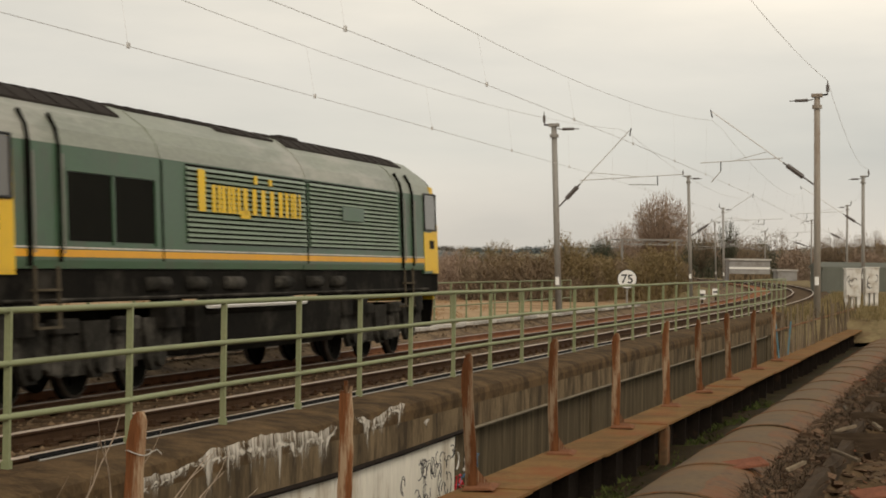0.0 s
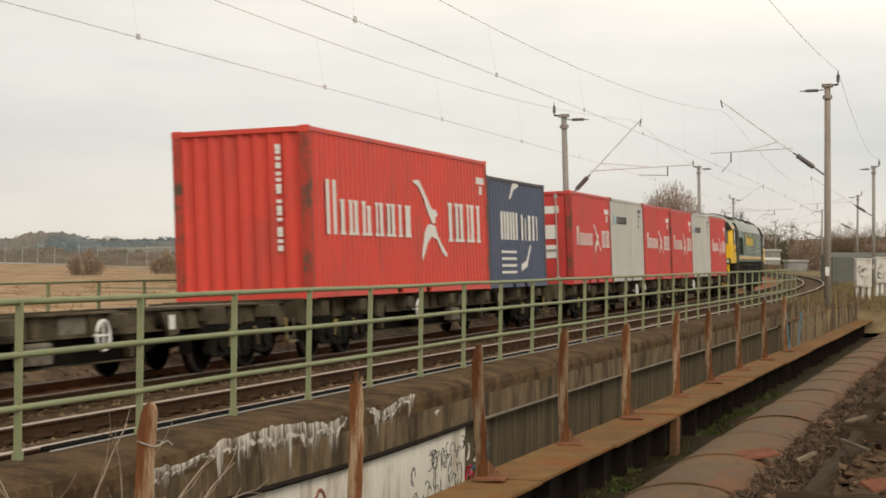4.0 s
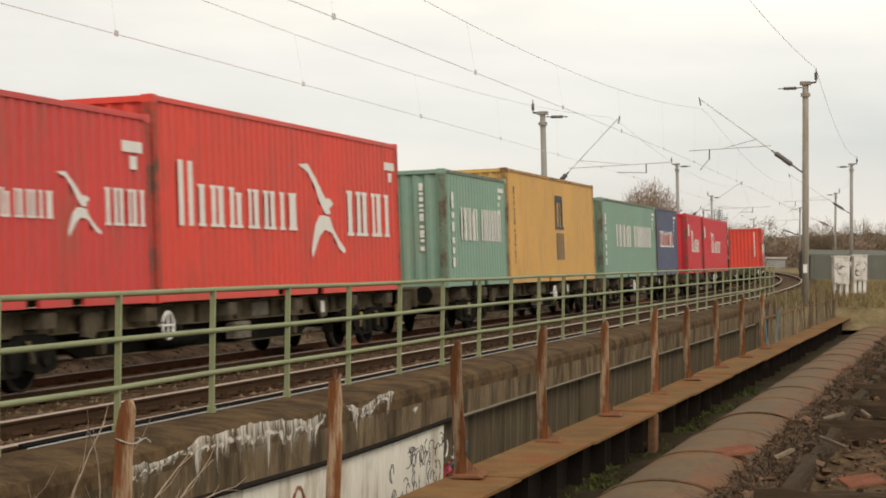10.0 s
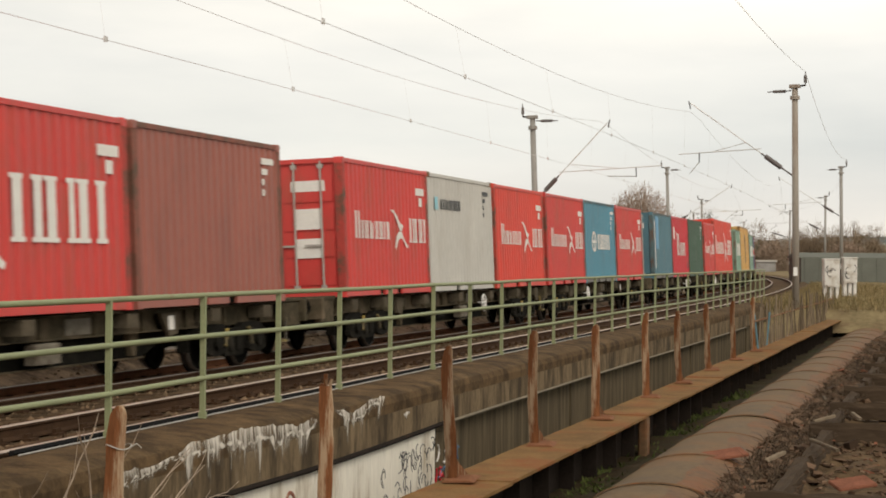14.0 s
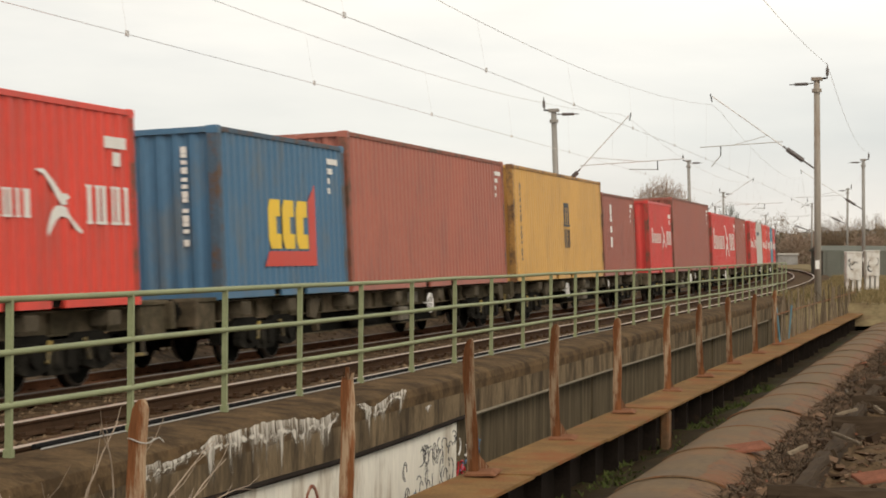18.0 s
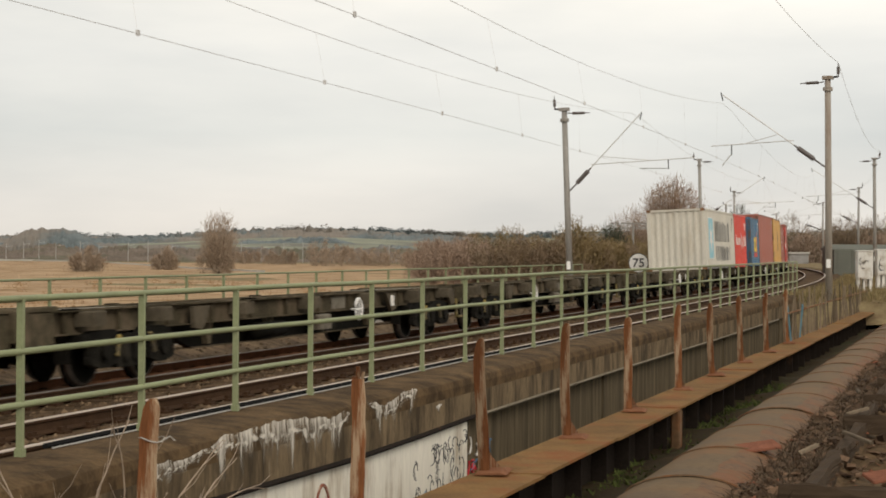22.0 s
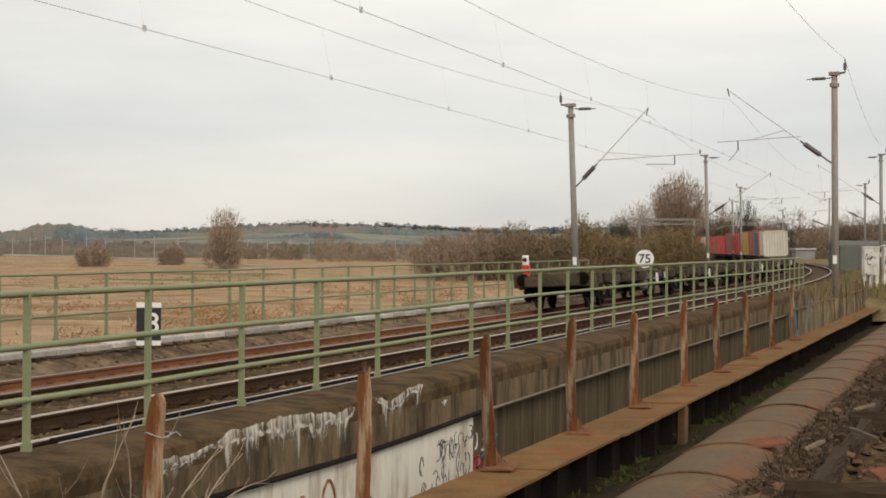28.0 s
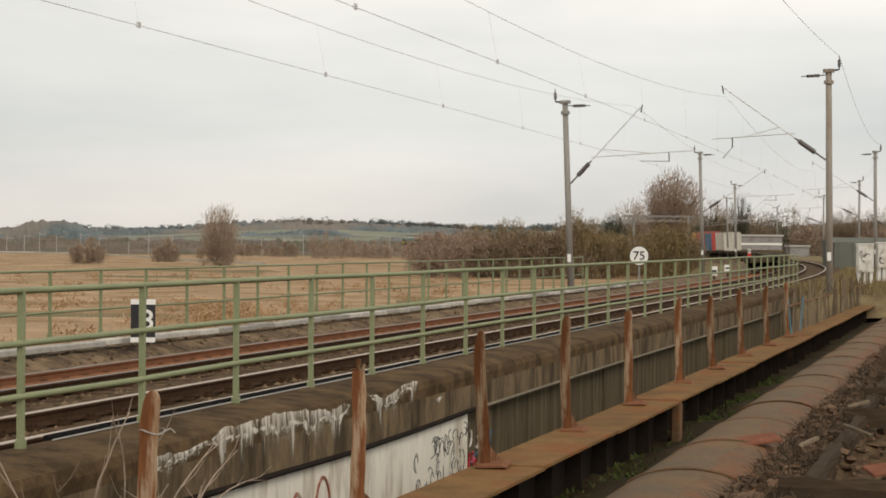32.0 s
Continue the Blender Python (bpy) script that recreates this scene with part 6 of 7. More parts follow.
def wagon(mid, first, tail=False):
    """One platform of a twin container flat; first: it leads its pair."""
    t = thing("container_wagon", "low skeletal container flat wagon, grimy brown frame on two bogies", "wagon", "container wagons")
    b = RAILTOP
    lo, hi = (-9.6, 10.4) if first else (-9.3 if tail else -10.4, 9.6)
    # shallow outer sill along the deck, a deeper girder set back between the bogies
    for sx in (-1, 1):
        f = lambda a, c: sorted((sx * a, sx * c))
        part("side_sill", MB().prism([(sx * a, c) for a, c in ((0.78, 0.645), (0.94, 0.645), (0.94, 0.662), (0.86, 0.665), (0.86, 0.932), (0.96, 0.935), (0.96, 0.962), (0.78, 0.962))], lo, hi), M_WAGON, t)
        poly = [(-5.6, 0.64), (5.6, 0.64), (4.4, 0.30), (-4.4, 0.30)]
        g0, g1 = f(0.60, 0.70)
        mb = MB().add([(g0, a, c) for a, c in poly] + [(g1, a, c) for a, c in poly], [(0, 1, 2, 3), (7, 6, 5, 4)] + [(i, 4 + i, 4 + (i + 1) % 4, (i + 1) % 4) for i in range(4)])
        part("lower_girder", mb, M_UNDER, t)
        part("lower_flange", MB().box(*f(0.56, 0.74), -4.4, 4.4, 0.28, 0.301), M_WAGON, t)
        for y in (-3.9, -1.3, 1.3, 3.9):
            part("web_hanger", MB().add([(x, y + a, z) for x in f(0.71, 0.80) for a, z in ((-0.16, 0.64), (0.16, 0.64), (0.05, 0.33), (-0.05, 0.33))], [(0, 1, 2, 3), (7, 6, 5, 4), (0, 4, 5, 1), (1, 5, 6, 2), (2, 6, 7, 3), (3, 7, 4, 0)]), M_WAGON, t)
        for y in np.arange(-8.8, 8.9, 1.6):
            part("sill_rib", RIB_SHORT, None, t, at=Matrix.Translation((sx * 0.88, float(y), 0.934)))
        # tapered gusset plates beside the bogies
        for y, d in ((4.35, 1), (-4.35, -1), (lo + 0.9, -1), (hi - 0.9, 1)):
            q0, q1 = f(0.97, 1.03)
            pl = [(y, 0.90), (y + d * 0.62, 0.90), (y + d * 0.62, 0.60), (y + d * 0.32, 0.56)]
            part("gusset", MB().add([(q0, a, c) for a, c in pl] + [(q1, a, c) for a, c in pl], [(0, 1, 2, 3), (7, 6, 5, 4)] + [(i, 4 + i, 4 + (i + 1) % 4, (i + 1) % 4) for i in range(4)]), M_BRACKET, t, "pale dusty gusset plate")
    # side plates at the buffer end, and a white tag
    for ya, yb, use in ((hi - 1.05, hi - 0.02, first), (lo + 0.02, lo + 1.05, not first)):
        if use:
            part("end_platform", MB().cham(-1.12, 1.12, ya, yb, 0.963, 1.02, 0.02), M_WAGON, t, "low platform at the buffer end")
            for sx in (-1, 1):
                part("end_panel", MB().cham(min(sx * 1.0, sx * 1.10), max(sx * 1.0, sx * 1.10), ya + 0.1, yb - 0.1, 0.56, 0.95, 0.02), M_WAGON, t)
    part("end_label", MB().box(1.031, 1.037, 4.62, 4.82, 0.66, 0.86), M_LOGOWHITE, t, "small white label")
    part("centre_sill", MB().box(-0.3, 0.3, lo, hi, 0.62, 0.94), M_WAGON, t)
    for y in (-9.6, -6.1, -3.1, 0.0, 3.1, 6.1, 9.6):
        part("cross_beam", MB().box(-0.79, 0.79, y - 0.12, y + 0.12, 0.66, 0.934), M_WAGON, t)
    for y in (-8.9, 6.6):
        part("deck_plate", MB().box(-0.77, 0.77, y, y + 2.3, 0.951, 0.962), M_DECKPLATE, t)
    for y in (-9.1, -3.08, 3.08, 9.1):
        for sx in (-1, 1):
            x = sx * 1.13
            part("container_lock", MB().cham(x - 0.09, x + 0.09, y - 0.1, y + 0.1, 0.955, 0.978, 0.01), M_UNDER, t)
    for y in (-8.3, -6.2, -3.1, 0.0, 3.1, 6.2, 8.5):
        part("support_bracket", MB().cham(0.861, 1.17, y - 0.17, y + 0.17, 0.74, 0.932, 0.02), M_BRACKET, t, "grimy load bracket")
    for sgn in (-1, 1):
        bogie(t, sgn * 7.2, b, "grimy two-axle bogie")
    for y in (lo, hi - 0.14):
        part("head_stock", MB().cham(-1.2, 1.2, y, y + 0.14, 0.62, 1.0, 0.02), M_WAGON, t)
    buffer_pair(t, hi if first else lo, 1 if first else -1, 0, 0.84)
    part("draw_bar", MB().box(-0.1, 0.1, *((lo - 0.02, lo + 1.5) if first else (hi - 1.5, hi + 0.02)), 0.64, 0.8), M_UNDER, t)
    # brake gear: air tank, distributor boxes
    part("air_tank", MB().tube((0.92, -2.4, 0.46), (0.92, -1.1, 0.46), 0.12, 12), M_UNDER, t, smooth=True)
    part("brake_box", MB().cham(0.81, 1.0, 0.5, 1.2, 0.36, 0.62, 0.03), M_DECKPLATE, t, "pale equipment box")
    part("step_iron", MB().box(1.1, 1.2, 9.0, 9.4, 0.30, 0.34).box(1.12, 1.16, 9.0, 9.04, 0.3, 0.7).box(1.12, 1.16, 9.36, 9.4, 0.3, 0.7), M_YELLOWDIRTY, t)
    handwheel(t, 1.14, -2.5 if first else 2.3, 0.66)
    part("data_panel", MB().box(0.861, 0.867, 1.6, 2.4, 0.69, 0.90), M_DECKPLATE, t)
    if tail:
        part("tail_bracket", MB().cham(-0.95, -0.72, lo - 0.05, lo + 0.12, 0.95, 1.28, 0.02), M_RED, t, "red lamp bracket")
        part("tail_lamp", MB().cham(-0.92, -0.75, lo - 0.05, lo + 0.12, 1.281, 1.56, 0.03), M_WHITE, t, "white tail lamp case")
        part("tail_lens", MB().tube((-0.835, lo - 0.09, 1.43), (-0.835, lo - 0.04, 1.43), 0.065, 10), M_BLACK, t, "dark lens")
    VEHICLES.append((t, mid, 7.2, Matrix.Identity(4)))
    return t


# ---------------------------------------------------------------- containers
BOX_MESH = {}


def corrugated(L, z0, z1, pitch, depth):
    """A pressed side sheet in the y-z plane, its outer face at x = 0."""
    n = max(2, round(L / pitch))
    p = L / n
    pts = []
    for i in range(n):
        y = -L / 2 + i * p
        pts += [(0, y + 0.14 * p), (-depth, y + 0.36 * p), (-depth, y + 0.64 * p), (0, y + 0.86 * p)]
    pts = [(0, -L / 2)] + pts + [(0, L / 2)]
    mb = MB()
    m = len(pts)
    vs = [(x, y, z0) for x, y in pts] + [(x, y, z1) for x, y in pts] + [(x - 0.006, y, z0) for x, y in pts] + [(x - 0.006, y, z1) for x, y in pts]
    fs = [(i, i + 1, m + i + 1, m + i) for i in range(m - 1)] + [(2 * m + i + 1, 2 * m + i, 3 * m + i, 3 * m + i + 1) for i in range(m - 1)]
    return mb.add(vs, fs)


def box_meshes(L, H, key):
    if (L, H, key) in BOX_MESH:
        return BOX_MESH[(L, H, key)]
    m = PAINT[key]
    h = L / 2
    d = {}
    d["side"] = corrugated(L - 0.30, 0.16, H - 0.09, 0.278, 0.034).mesh("side_wall", m)
    d["end"] = corrugated(2.14, 0.16, H - 0.1, 0.268, 0.045).mesh("end_wall", m)
    d["roof"] = MB().box(-1.17, 1.17, -h + 0.1, h - 0.1, H - 0.035, H - 0.012).mesh("roof", m)
    d["floor"] = MB().box(-1.15, 1.15, -h + 0.06, h - 0.06, 0.03, 0.14).mesh("floor", M_UNDER)
    br = MB()
    f = 1.0 if L > 8 else 0.62
    cuts = [-h + 0.16, -f - 0.18, -f + 0.18, f - 0.18, f + 0.18, h - 0.16]
    for a, b in ((cuts[0], cuts[1]), (cuts[2], cuts[3]), (cuts[4], cuts[5])):
        br.box(-0.05, 0.0, a, b, 0.012, 0.16)
    br.box(-0.05, 0.0, cuts[1], cuts[2], 0.125, 0.16).box(-0.05, 0.0, cuts[3], cuts[4], 0.125, 0.16)
    d["bottom_rail"] = br.mesh("bottom_rail", M_GREYRAIL if key in ("sky_blue", "steel_blue", "cream") else m)
    d["top_rail"] = MB().cham(-0.06, 0.0, -h + 0.16, h - 0.16, H - 0.09, H - 0.015, 0.008).mesh("top_rail", WORN[key] if key not in ("red", "crimson", "grey", "cream", "orange_red") else m)
    d["post"] = MB().cham(-0.16, 0.0, -0.16, 0.0, 0.12, H - 0.115, 0.012).mesh("corner_post", WORN[key] if key not in ("grey", "cream") else m)
    d["casting"] = MB().cham(-0.165, 0.003, -0.18, 0.004, 0, 0.118, 0.012).box(-0.12, 0.004, -0.13, 0.005, 0.035, 0.085).mesh("corner_casting", M_CASTING if key in ("cream", "grey", "ochre") else m)
    d["end_sill"] = MB().box(-1.06, 1.06, -0.1, 0.0, 0.012, 0.16).mesh("end_sill", m)
    d["end_header"] = MB().box(-1.06, 1.06, -0.1, 0.0, H - 0.1, H - 0.015).mesh("end_header", m)
    d["door"] = MB().box(-0.525, 0.525, -0.05, 0.0, 0.16, H - 0.1).box(-0.48, 0.48, 0.0, 0.02, 0.24, 0.24 + (H - 0.5) * 0.18).box(-0.48, 0.48, 0.0, 0.02, 0.30 + (H - 0.5) * 0.22, 0.2 + (H - 0.5) * 0.45).box(-0.48, 0.48, 0.0, 0.02, 0.27 + (H - 0.5) * 0.47, 0.2 + (H - 0.5) * 0.7).box(-0.48, 0.48, 0.0, 0.02, 0.27 + (H - 0.5) * 0.72, H - 0.18).mesh("door", m)
    d["rod"] = MB().tube((0, 0.05, 0.13), (0, 0.05, H - 0.06), 0.02, 8).box(-0.05, 0.05, 0.0, 0.07, 0.16, 0.24).box(-0.05, 0.05, 0.0, 0.07, H - 0.2, H - 0.12).box(-0.02, 0.34, 0.04, 0.065, 0.95, 0.99).mesh("lock_rod", M_ROD)
    BOX_MESH[(L, H, key)] = d
    return d


M_CASTING = mat("rusty_casting", (0.20, 0.105, 0.055), 0.8, vary=0.35, scale=4, fine=30, bump=0.2)
M_ROD = mat("galvanised_rod", (0.40, 0.37, 0.34), 0.5, metal=0.3, vary=0.2, bump=0.05)


def letters(y0, y1, z0, z1, n, seed, weight=0.36, gap=0.16, foot=True):
    """A word as plain upright strokes with small feet, no letters."""
    rr = random.Random(seed)
    out = []
    p = (y1 - y0) / n
    hh = z1 - z0
    t = hh * 0.075

    def stroke(a, b, c, d, e):
        if e:
            out.append(poly_plate([(a - e, c), (b + e, c), (b + e, c + t), (b, c + t), (b, d - t), (b + e * 0.5, d - t), (b + e * 0.5, d), (a - e, d), (a - e, d - t), (a, d - t), (a, c + t), (a - e, c + t)]))
        else:
            out.append(poly_plate([(a, c), (b, c), (b, d), (a, d)]))

    for i in range(n):
        a, b = y0 + i * p + p * gap / 2, y0 + (i + 1) * p - p * gap / 2
        w = (b - a) * weight
        k = rr.randrange(4)
        stems = [(a + (b - a) * 0.24, b - (b - a) * 0.24)] if k == 3 else [(a, a + w), (b - w * (0.6 if k == 2 else 0.85), b)]
        for c, d in stems:
            cut = hh * rr.choice((0, 0, 0.12)) if k == 2 else 0.0
            stroke(c, d, z0, z1 - cut, w * 0.28 if foot else 0)
    return out


def plate_data(pts):
    n = len(pts)
    return ([(0.0075, a, b) for a, b in pts] + [(0.004, a, b) for a, b in pts], [tuple(range(n)), tuple(range(2 * n - 1, n - 1, -1))] + [(i, n + i, n + (i + 1) % n, (i + 1) % n) for i in range(n)])


def bars(*rects):
    return [poly_plate([(a, c), (b, c), (b, d), (a, d)]) for a, b, c, d in rects]


def poly_plate(pts):
    """A thin plate in the side's plane from an outline in y and z."""
    return MB().add(*plate_data(pts))


def small_marks(L, H, y, seed, cols=2):
    """Rows of tiny marks near a top corner, as plain bars."""
    rr = random.Random(seed)
    out = []
    for r in range(4):
        z = H - 0.36 - r * 0.17
        out += bars((y, y + (4, 2, 1, 1)[r] * 0.15 - 0.03, z, z + 0.10))
    return out


def add_logo(t, kind, L, H, face):
    """Plain-shape markings on the side wall."""
    h = L / 2
    at = Matrix.Translation((face, 0, 0))

    def put(mb, m, label="painted marking"):
        for piece in (mb if isinstance(mb, list) else [mb]):
            part("marking", piece, m, t, label, at=at)

    if kind.startswith("bird"):
        s = 1.0 if L > 8 else 0.55
        c, m = (0.2 if L > 8 else 0.15), H * 0.5
        z0, z1 = m - 0.36 * s, m + 0.36 * s
        x0 = -h * (0.86 if L > 8 else 0.76)
        put(letters(x0 + 0.72 * s, c - 0.15 * s, z0, z1 - 0.1 * s, 6, 3, 0.30), M_LOGOWHITE)
        put(bars((x0, x0 + 0.18 * s, z0, z1 + 0.22 * s), (x0 + 0.36 * s, x0 + 0.54 * s, z0, z1 + 0.22 * s)), M_LOGOWHITE)
        b = c + 1.25 * s
        e = s * (1.0 if L > 8 else 0.92)
        wing = ((-1.44, 0.76), (-0.95, 0.80), (-0.5, 0.55), (-0.2, 0.34), (0.0, 0.22), (0.2, 0.24), (0.42, 0.14), (0.2, 0.06), (0.24, -0.04), (-0.05, -0.05), (-0.32, 0.14), (-0.62, 0.44), (-0.97, 0.66))
        body = ((-0.12, -0.07), (0.2, -0.10), (0.32, -0.26), (0.66, -0.48), (1.05, -0.66), (1.0, -0.74), (0.7, -0.66), (0.3, -0.38), (-0.1, -0.32), (-0.4, -0.44), (-0.82, -0.82), (-0.86, -0.68), (-0.6, -0.22), (-0.36, -0.08))
        for shape in (wing, body):
            put(poly_plate([(b + p * e, m + q * e) for p, q in shape]), M_LOGOWHITE, "white plain emblem")
        put(letters(b + 1.2 * s, h - 0.45 * s - (0.25 if L > 8 else 0), z0 - 0.05, z1 + 0.05, 3, 8, 0.32), M_LOGOWHITE)
        put(bars((h - 0.95, h - 0.28, H - 0.55, H - 0.40), (h - 0.7, h - 0.48, H - 0.78, H - 0.6)), M_LOGOWHITE)
    elif kind == "k":
        c, q = (-2.4, 1.85) if L > 8 else (-1.33, 1.28)
        z = H * 0.36
        put(letters(c, c + 0.62 * q, z, z + 0.92, 1, 4, 0.34) + bars((c - 0.2, c - 0.1, z + 0.86, z + 1.0)), M_LOGOWHITE)
        put(letters(c + 0.8 * q, c + 2.4 * q, z, z + 0.56, 4, 5, 0.34), M_LOGOWHITE)
        put(poly_plate([(-h + 0.5, H - 0.95), (-h + 0.95, H - 1.0), (-h + 0.95, H - 0.5), (-h + 0.5, H - 0.45)]), M_LOGOWHITE, "white plain flag shape")
        put(bars((h - 0.75, h - 0.45, 0.35, 0.62)), M_LOGODARK)
    elif kind == "line":
        put(letters(-h * 0.72, h * 0.62, H * 0.42, H * 0.42 + 0.62, 6, 14, 0.36), M_LOGOWHITE)
        for piece in letters(-h * 0.70, h * 0.60, H * 0.42 + 0.1, H * 0.42 + 0.5, 6, 15, 0.2):
            part("marking", piece, M_LOGORED, t, "red painted marking", at=Matrix.Translation((face + 0.004, 0, 0)))
        put(small_marks(L, H, h - 1.1, 2), M_LOGOWHITE)
    elif kind == "shipping":
        z = H * 0.40
        put(letters(-h * 0.55, -h * 0.02, z, z + 0.74, 4, 23, 0.36, foot=False), M_LOGOWHITE)
        put(letters(h * 0.08, h * 0.78, z, z + 0.74, 7, 24, 0.36, foot=False), M_LOGOWHITE)
        put(letters_up(-h + 0.55, 0.5, H - 0.5), M_LOGOWHITE)
        put(small_marks(L, H, h - 0.9, 3), M_LOGOWHITE)
    elif kind in ("msc", "msc_small"):
        z = H * 0.5
        q = 0.9 if kind == "msc" else 0.62
        fit = lambda *rs: bars(*[(0.55 + (a_ - 0.55) * q, 0.55 + (b_ - 0.55) * q, z + (c_ - z) * q, z + (d_ - z) * q) for a_, b_, c_, d_ in rs])
        put(fit((0.0, 0.22, z + 0.1, z + 0.95), (0.45, 0.67, z + 0.1, z + 0.95), (0.9, 1.12, z + 0.1, z + 0.95), (0.0, 1.05, z + 0.85, z + 1.05), (-0.15, 1.3, z + 0.0, z + 0.09)), M_LOGODARK)
        put(fit((0.05, 0.22, z - 0.95, z - 0.12), (0.38, 0.55, z - 0.95, z - 0.12), (0.72, 0.88, z - 0.95, z - 0.12), (1.04, 1.2, z - 0.95, z - 0.12)), M_LOGODARK)
        put(letters_up(-h + 0.75, 0.55, H - 0.45, 0.07), M_LOGODARK)
    elif kind == "star":
        c = -h + 2.1
        put(poly_plate([(c - 0.85, 0.42), (c + 0.78, 0.42), (c + 0.95, 0.6), (c + 0.95, H - 0.55), (c + 0.78, H - 0.36), (c - 0.85, H - 0.36)]), M_LOGOWHITE, "white border")
        t2 = poly_plate([(c - 0.8, 0.47), (c + 0.75, 0.47), (c + 0.9, 0.62), (c + 0.9, H - 0.57), (c + 0.75, H - 0.41), (c - 0.8, H - 0.41)])
        part("marking", t2, M_LOGOBLUE, t, "light blue square", at=Matrix.Translation((face + 0.004, 0, 0)))
        star = []
        for k in range(14):
            r = (0.66, 0.28)[k % 2]
            a = math.pi / 2 + k * math.pi / 7
            star.append((c + 0.02 + r * math.cos(a), H * 0.5 + r * math.sin(a)))
        part("marking", poly_plate(star), M_LOGOWHITE, t, "white star", at=Matrix.Translation((face + 0.008, 0, 0)))
        put(letters(-h + 3.75, h - 2.2, 1.2, 2.09, 6, 33, 0.27, 0.26, foot=False), M_LOGODARK)
        put(letters(-h + 3.9, h - 2.15, 0.36, 1.0, 7, 36, 0.27, 0.26, foot=False), M_LOGODARK)
        put(small_marks(L, H, h - 1.1, 6), M_LOGODARK)
    elif kind == "smallstar":
        put(bars((-h + 0.55, -h + 0.82, H - 0.80, H - 0.52)), M_LOGOBLUE)
        put(letters(-h + 1.05, -h + 2.9, H - 0.78, H - 0.56, 9, 41, 0.34), M_LOGODARK)
        put(small_marks(L, H, h - 0.95, 6), M_LOGODARK)
    elif kind == "cma":
        z = H * 0.44
        put(letters(-h * 0.62, -h * 0.02, z, z + 0.66, 3, 51, 0.42, foot=False), M_LOGOWHITE)
        put(letters(h * 0.08, h * 0.7, z, z + 0.62, 3, 52, 0.36, foot=False), M_LOGOWHITE)
        put(poly_plate([(-0.9, z + 1.0), (-0.5, z + 1.35), (0.1, z + 1.45), (0.1, z + 1.3), (-0.4, z + 1.2), (-0.8, z + 0.95)]), M_LOGOWHITE, "white arc")
        put(poly_plate([(0.2, z - 0.75), (0.8, z - 0.65), (1.3, z - 0.15), (1.2, z - 0.1), (0.75, z - 0.5), (0.2, z - 0.58)]), M_LOGOWHITE, "white arc")
        for k in range(4):
            put(bars((-h * 0.6, -h * 0.1, z - 0.32 - k * 0.16, z - 0.26 - k * 0.16)), M_LOGOWHITE)
    elif kind == "hj":
        c, z = -h * 0.42, H * 0.50
        ring = [(c + 0.44 * math.cos(a), z + 0.33 * math.sin(a)) for a in [k * math.pi / 10 for k in range(20)]]
        mb = MB()
        for k in range(20):
            a, b = ring[k], ring[(k + 1) % 20]
            f = lambda q: (c + (q[0] - c) * 0.72, z + (q[1] - z) * 0.76)
            mb.add([(0.0055, *a), (0.0055, *b), (0.0055, *f(b)), (0.0055, *f(a))], [(0, 1, 2, 3)])
        put(mb, M_LOGOWHITE, "white plain ring")
        put(bars((c - 0.06, c + 0.06, z - 0.24, z + 0.24), (c - 0.25, c + 0.25, z - 0.05, z + 0.05)), M_LOGOWHITE)
        put(letters(c + 0.58, h * 0.62, z - 0.24, z + 0.24, 6, 61, 0.4), M_LOGOWHITE)
        put(small_marks(L, H, h - 0.9, 7), M_LOGOWHITE)
    elif kind == "ool":
        put(poly_plate([(-1.15, 0.48), (1.35, 0.48), (1.35, 1.85), (0.98, 1.55), (0.98, 0.72), (-0.95, 0.72)]), M_LOGORED, "red plain shape")
        for k, y in enumerate((-0.95, -0.30, 0.36)):
            put(poly_plate([(y + 0.1, 0.76), (y + 0.58, 0.76), (y + 0.58, 1.0), (y + 0.36, 1.0), (y + 0.36, 1.28), (y + 0.55, 1.28), (y + 0.55, 1.55), (y + 0.1, 1.55), (y, 1.4), (y, 0.9)]), M_LOGOYELLOW, "yellow plain shape")
        put(small_marks(L, H, h - 0.95, 8), M_LOGOWHITE)
    elif kind == "tex":
        put(letters_up(-h + 1.3, 0.9, H - 0.35, 0.2), M_LOGOWHITE)
        put(small_marks(L, H, h - 0.9, 9), M_LOGOWHITE)
    elif kind == "panel":
        put(bars((-h + 0.42, -h + 0.62, 0.4, H - 0.3)), M_LOGOWHITE)
        put(bars((-h + 0.85, -h + 1.7, H * 0.45, H - 0.15)), M_PATCHBLUE, "paler blue patch")
    else:
        put(small_marks(L, H, h - 0.9, 10), M_LOGOWHITE)


def letters_up(y, z0, z1, w=0.13):
    out = []
    z = z1
    while z > z0:
        out += bars((y, y + w * 1.6, z - w * (1.0 if len(out) % 3 else 1.6), z))
        z -= w * (1.7 if len(out) % 4 else 2.6)
    return out


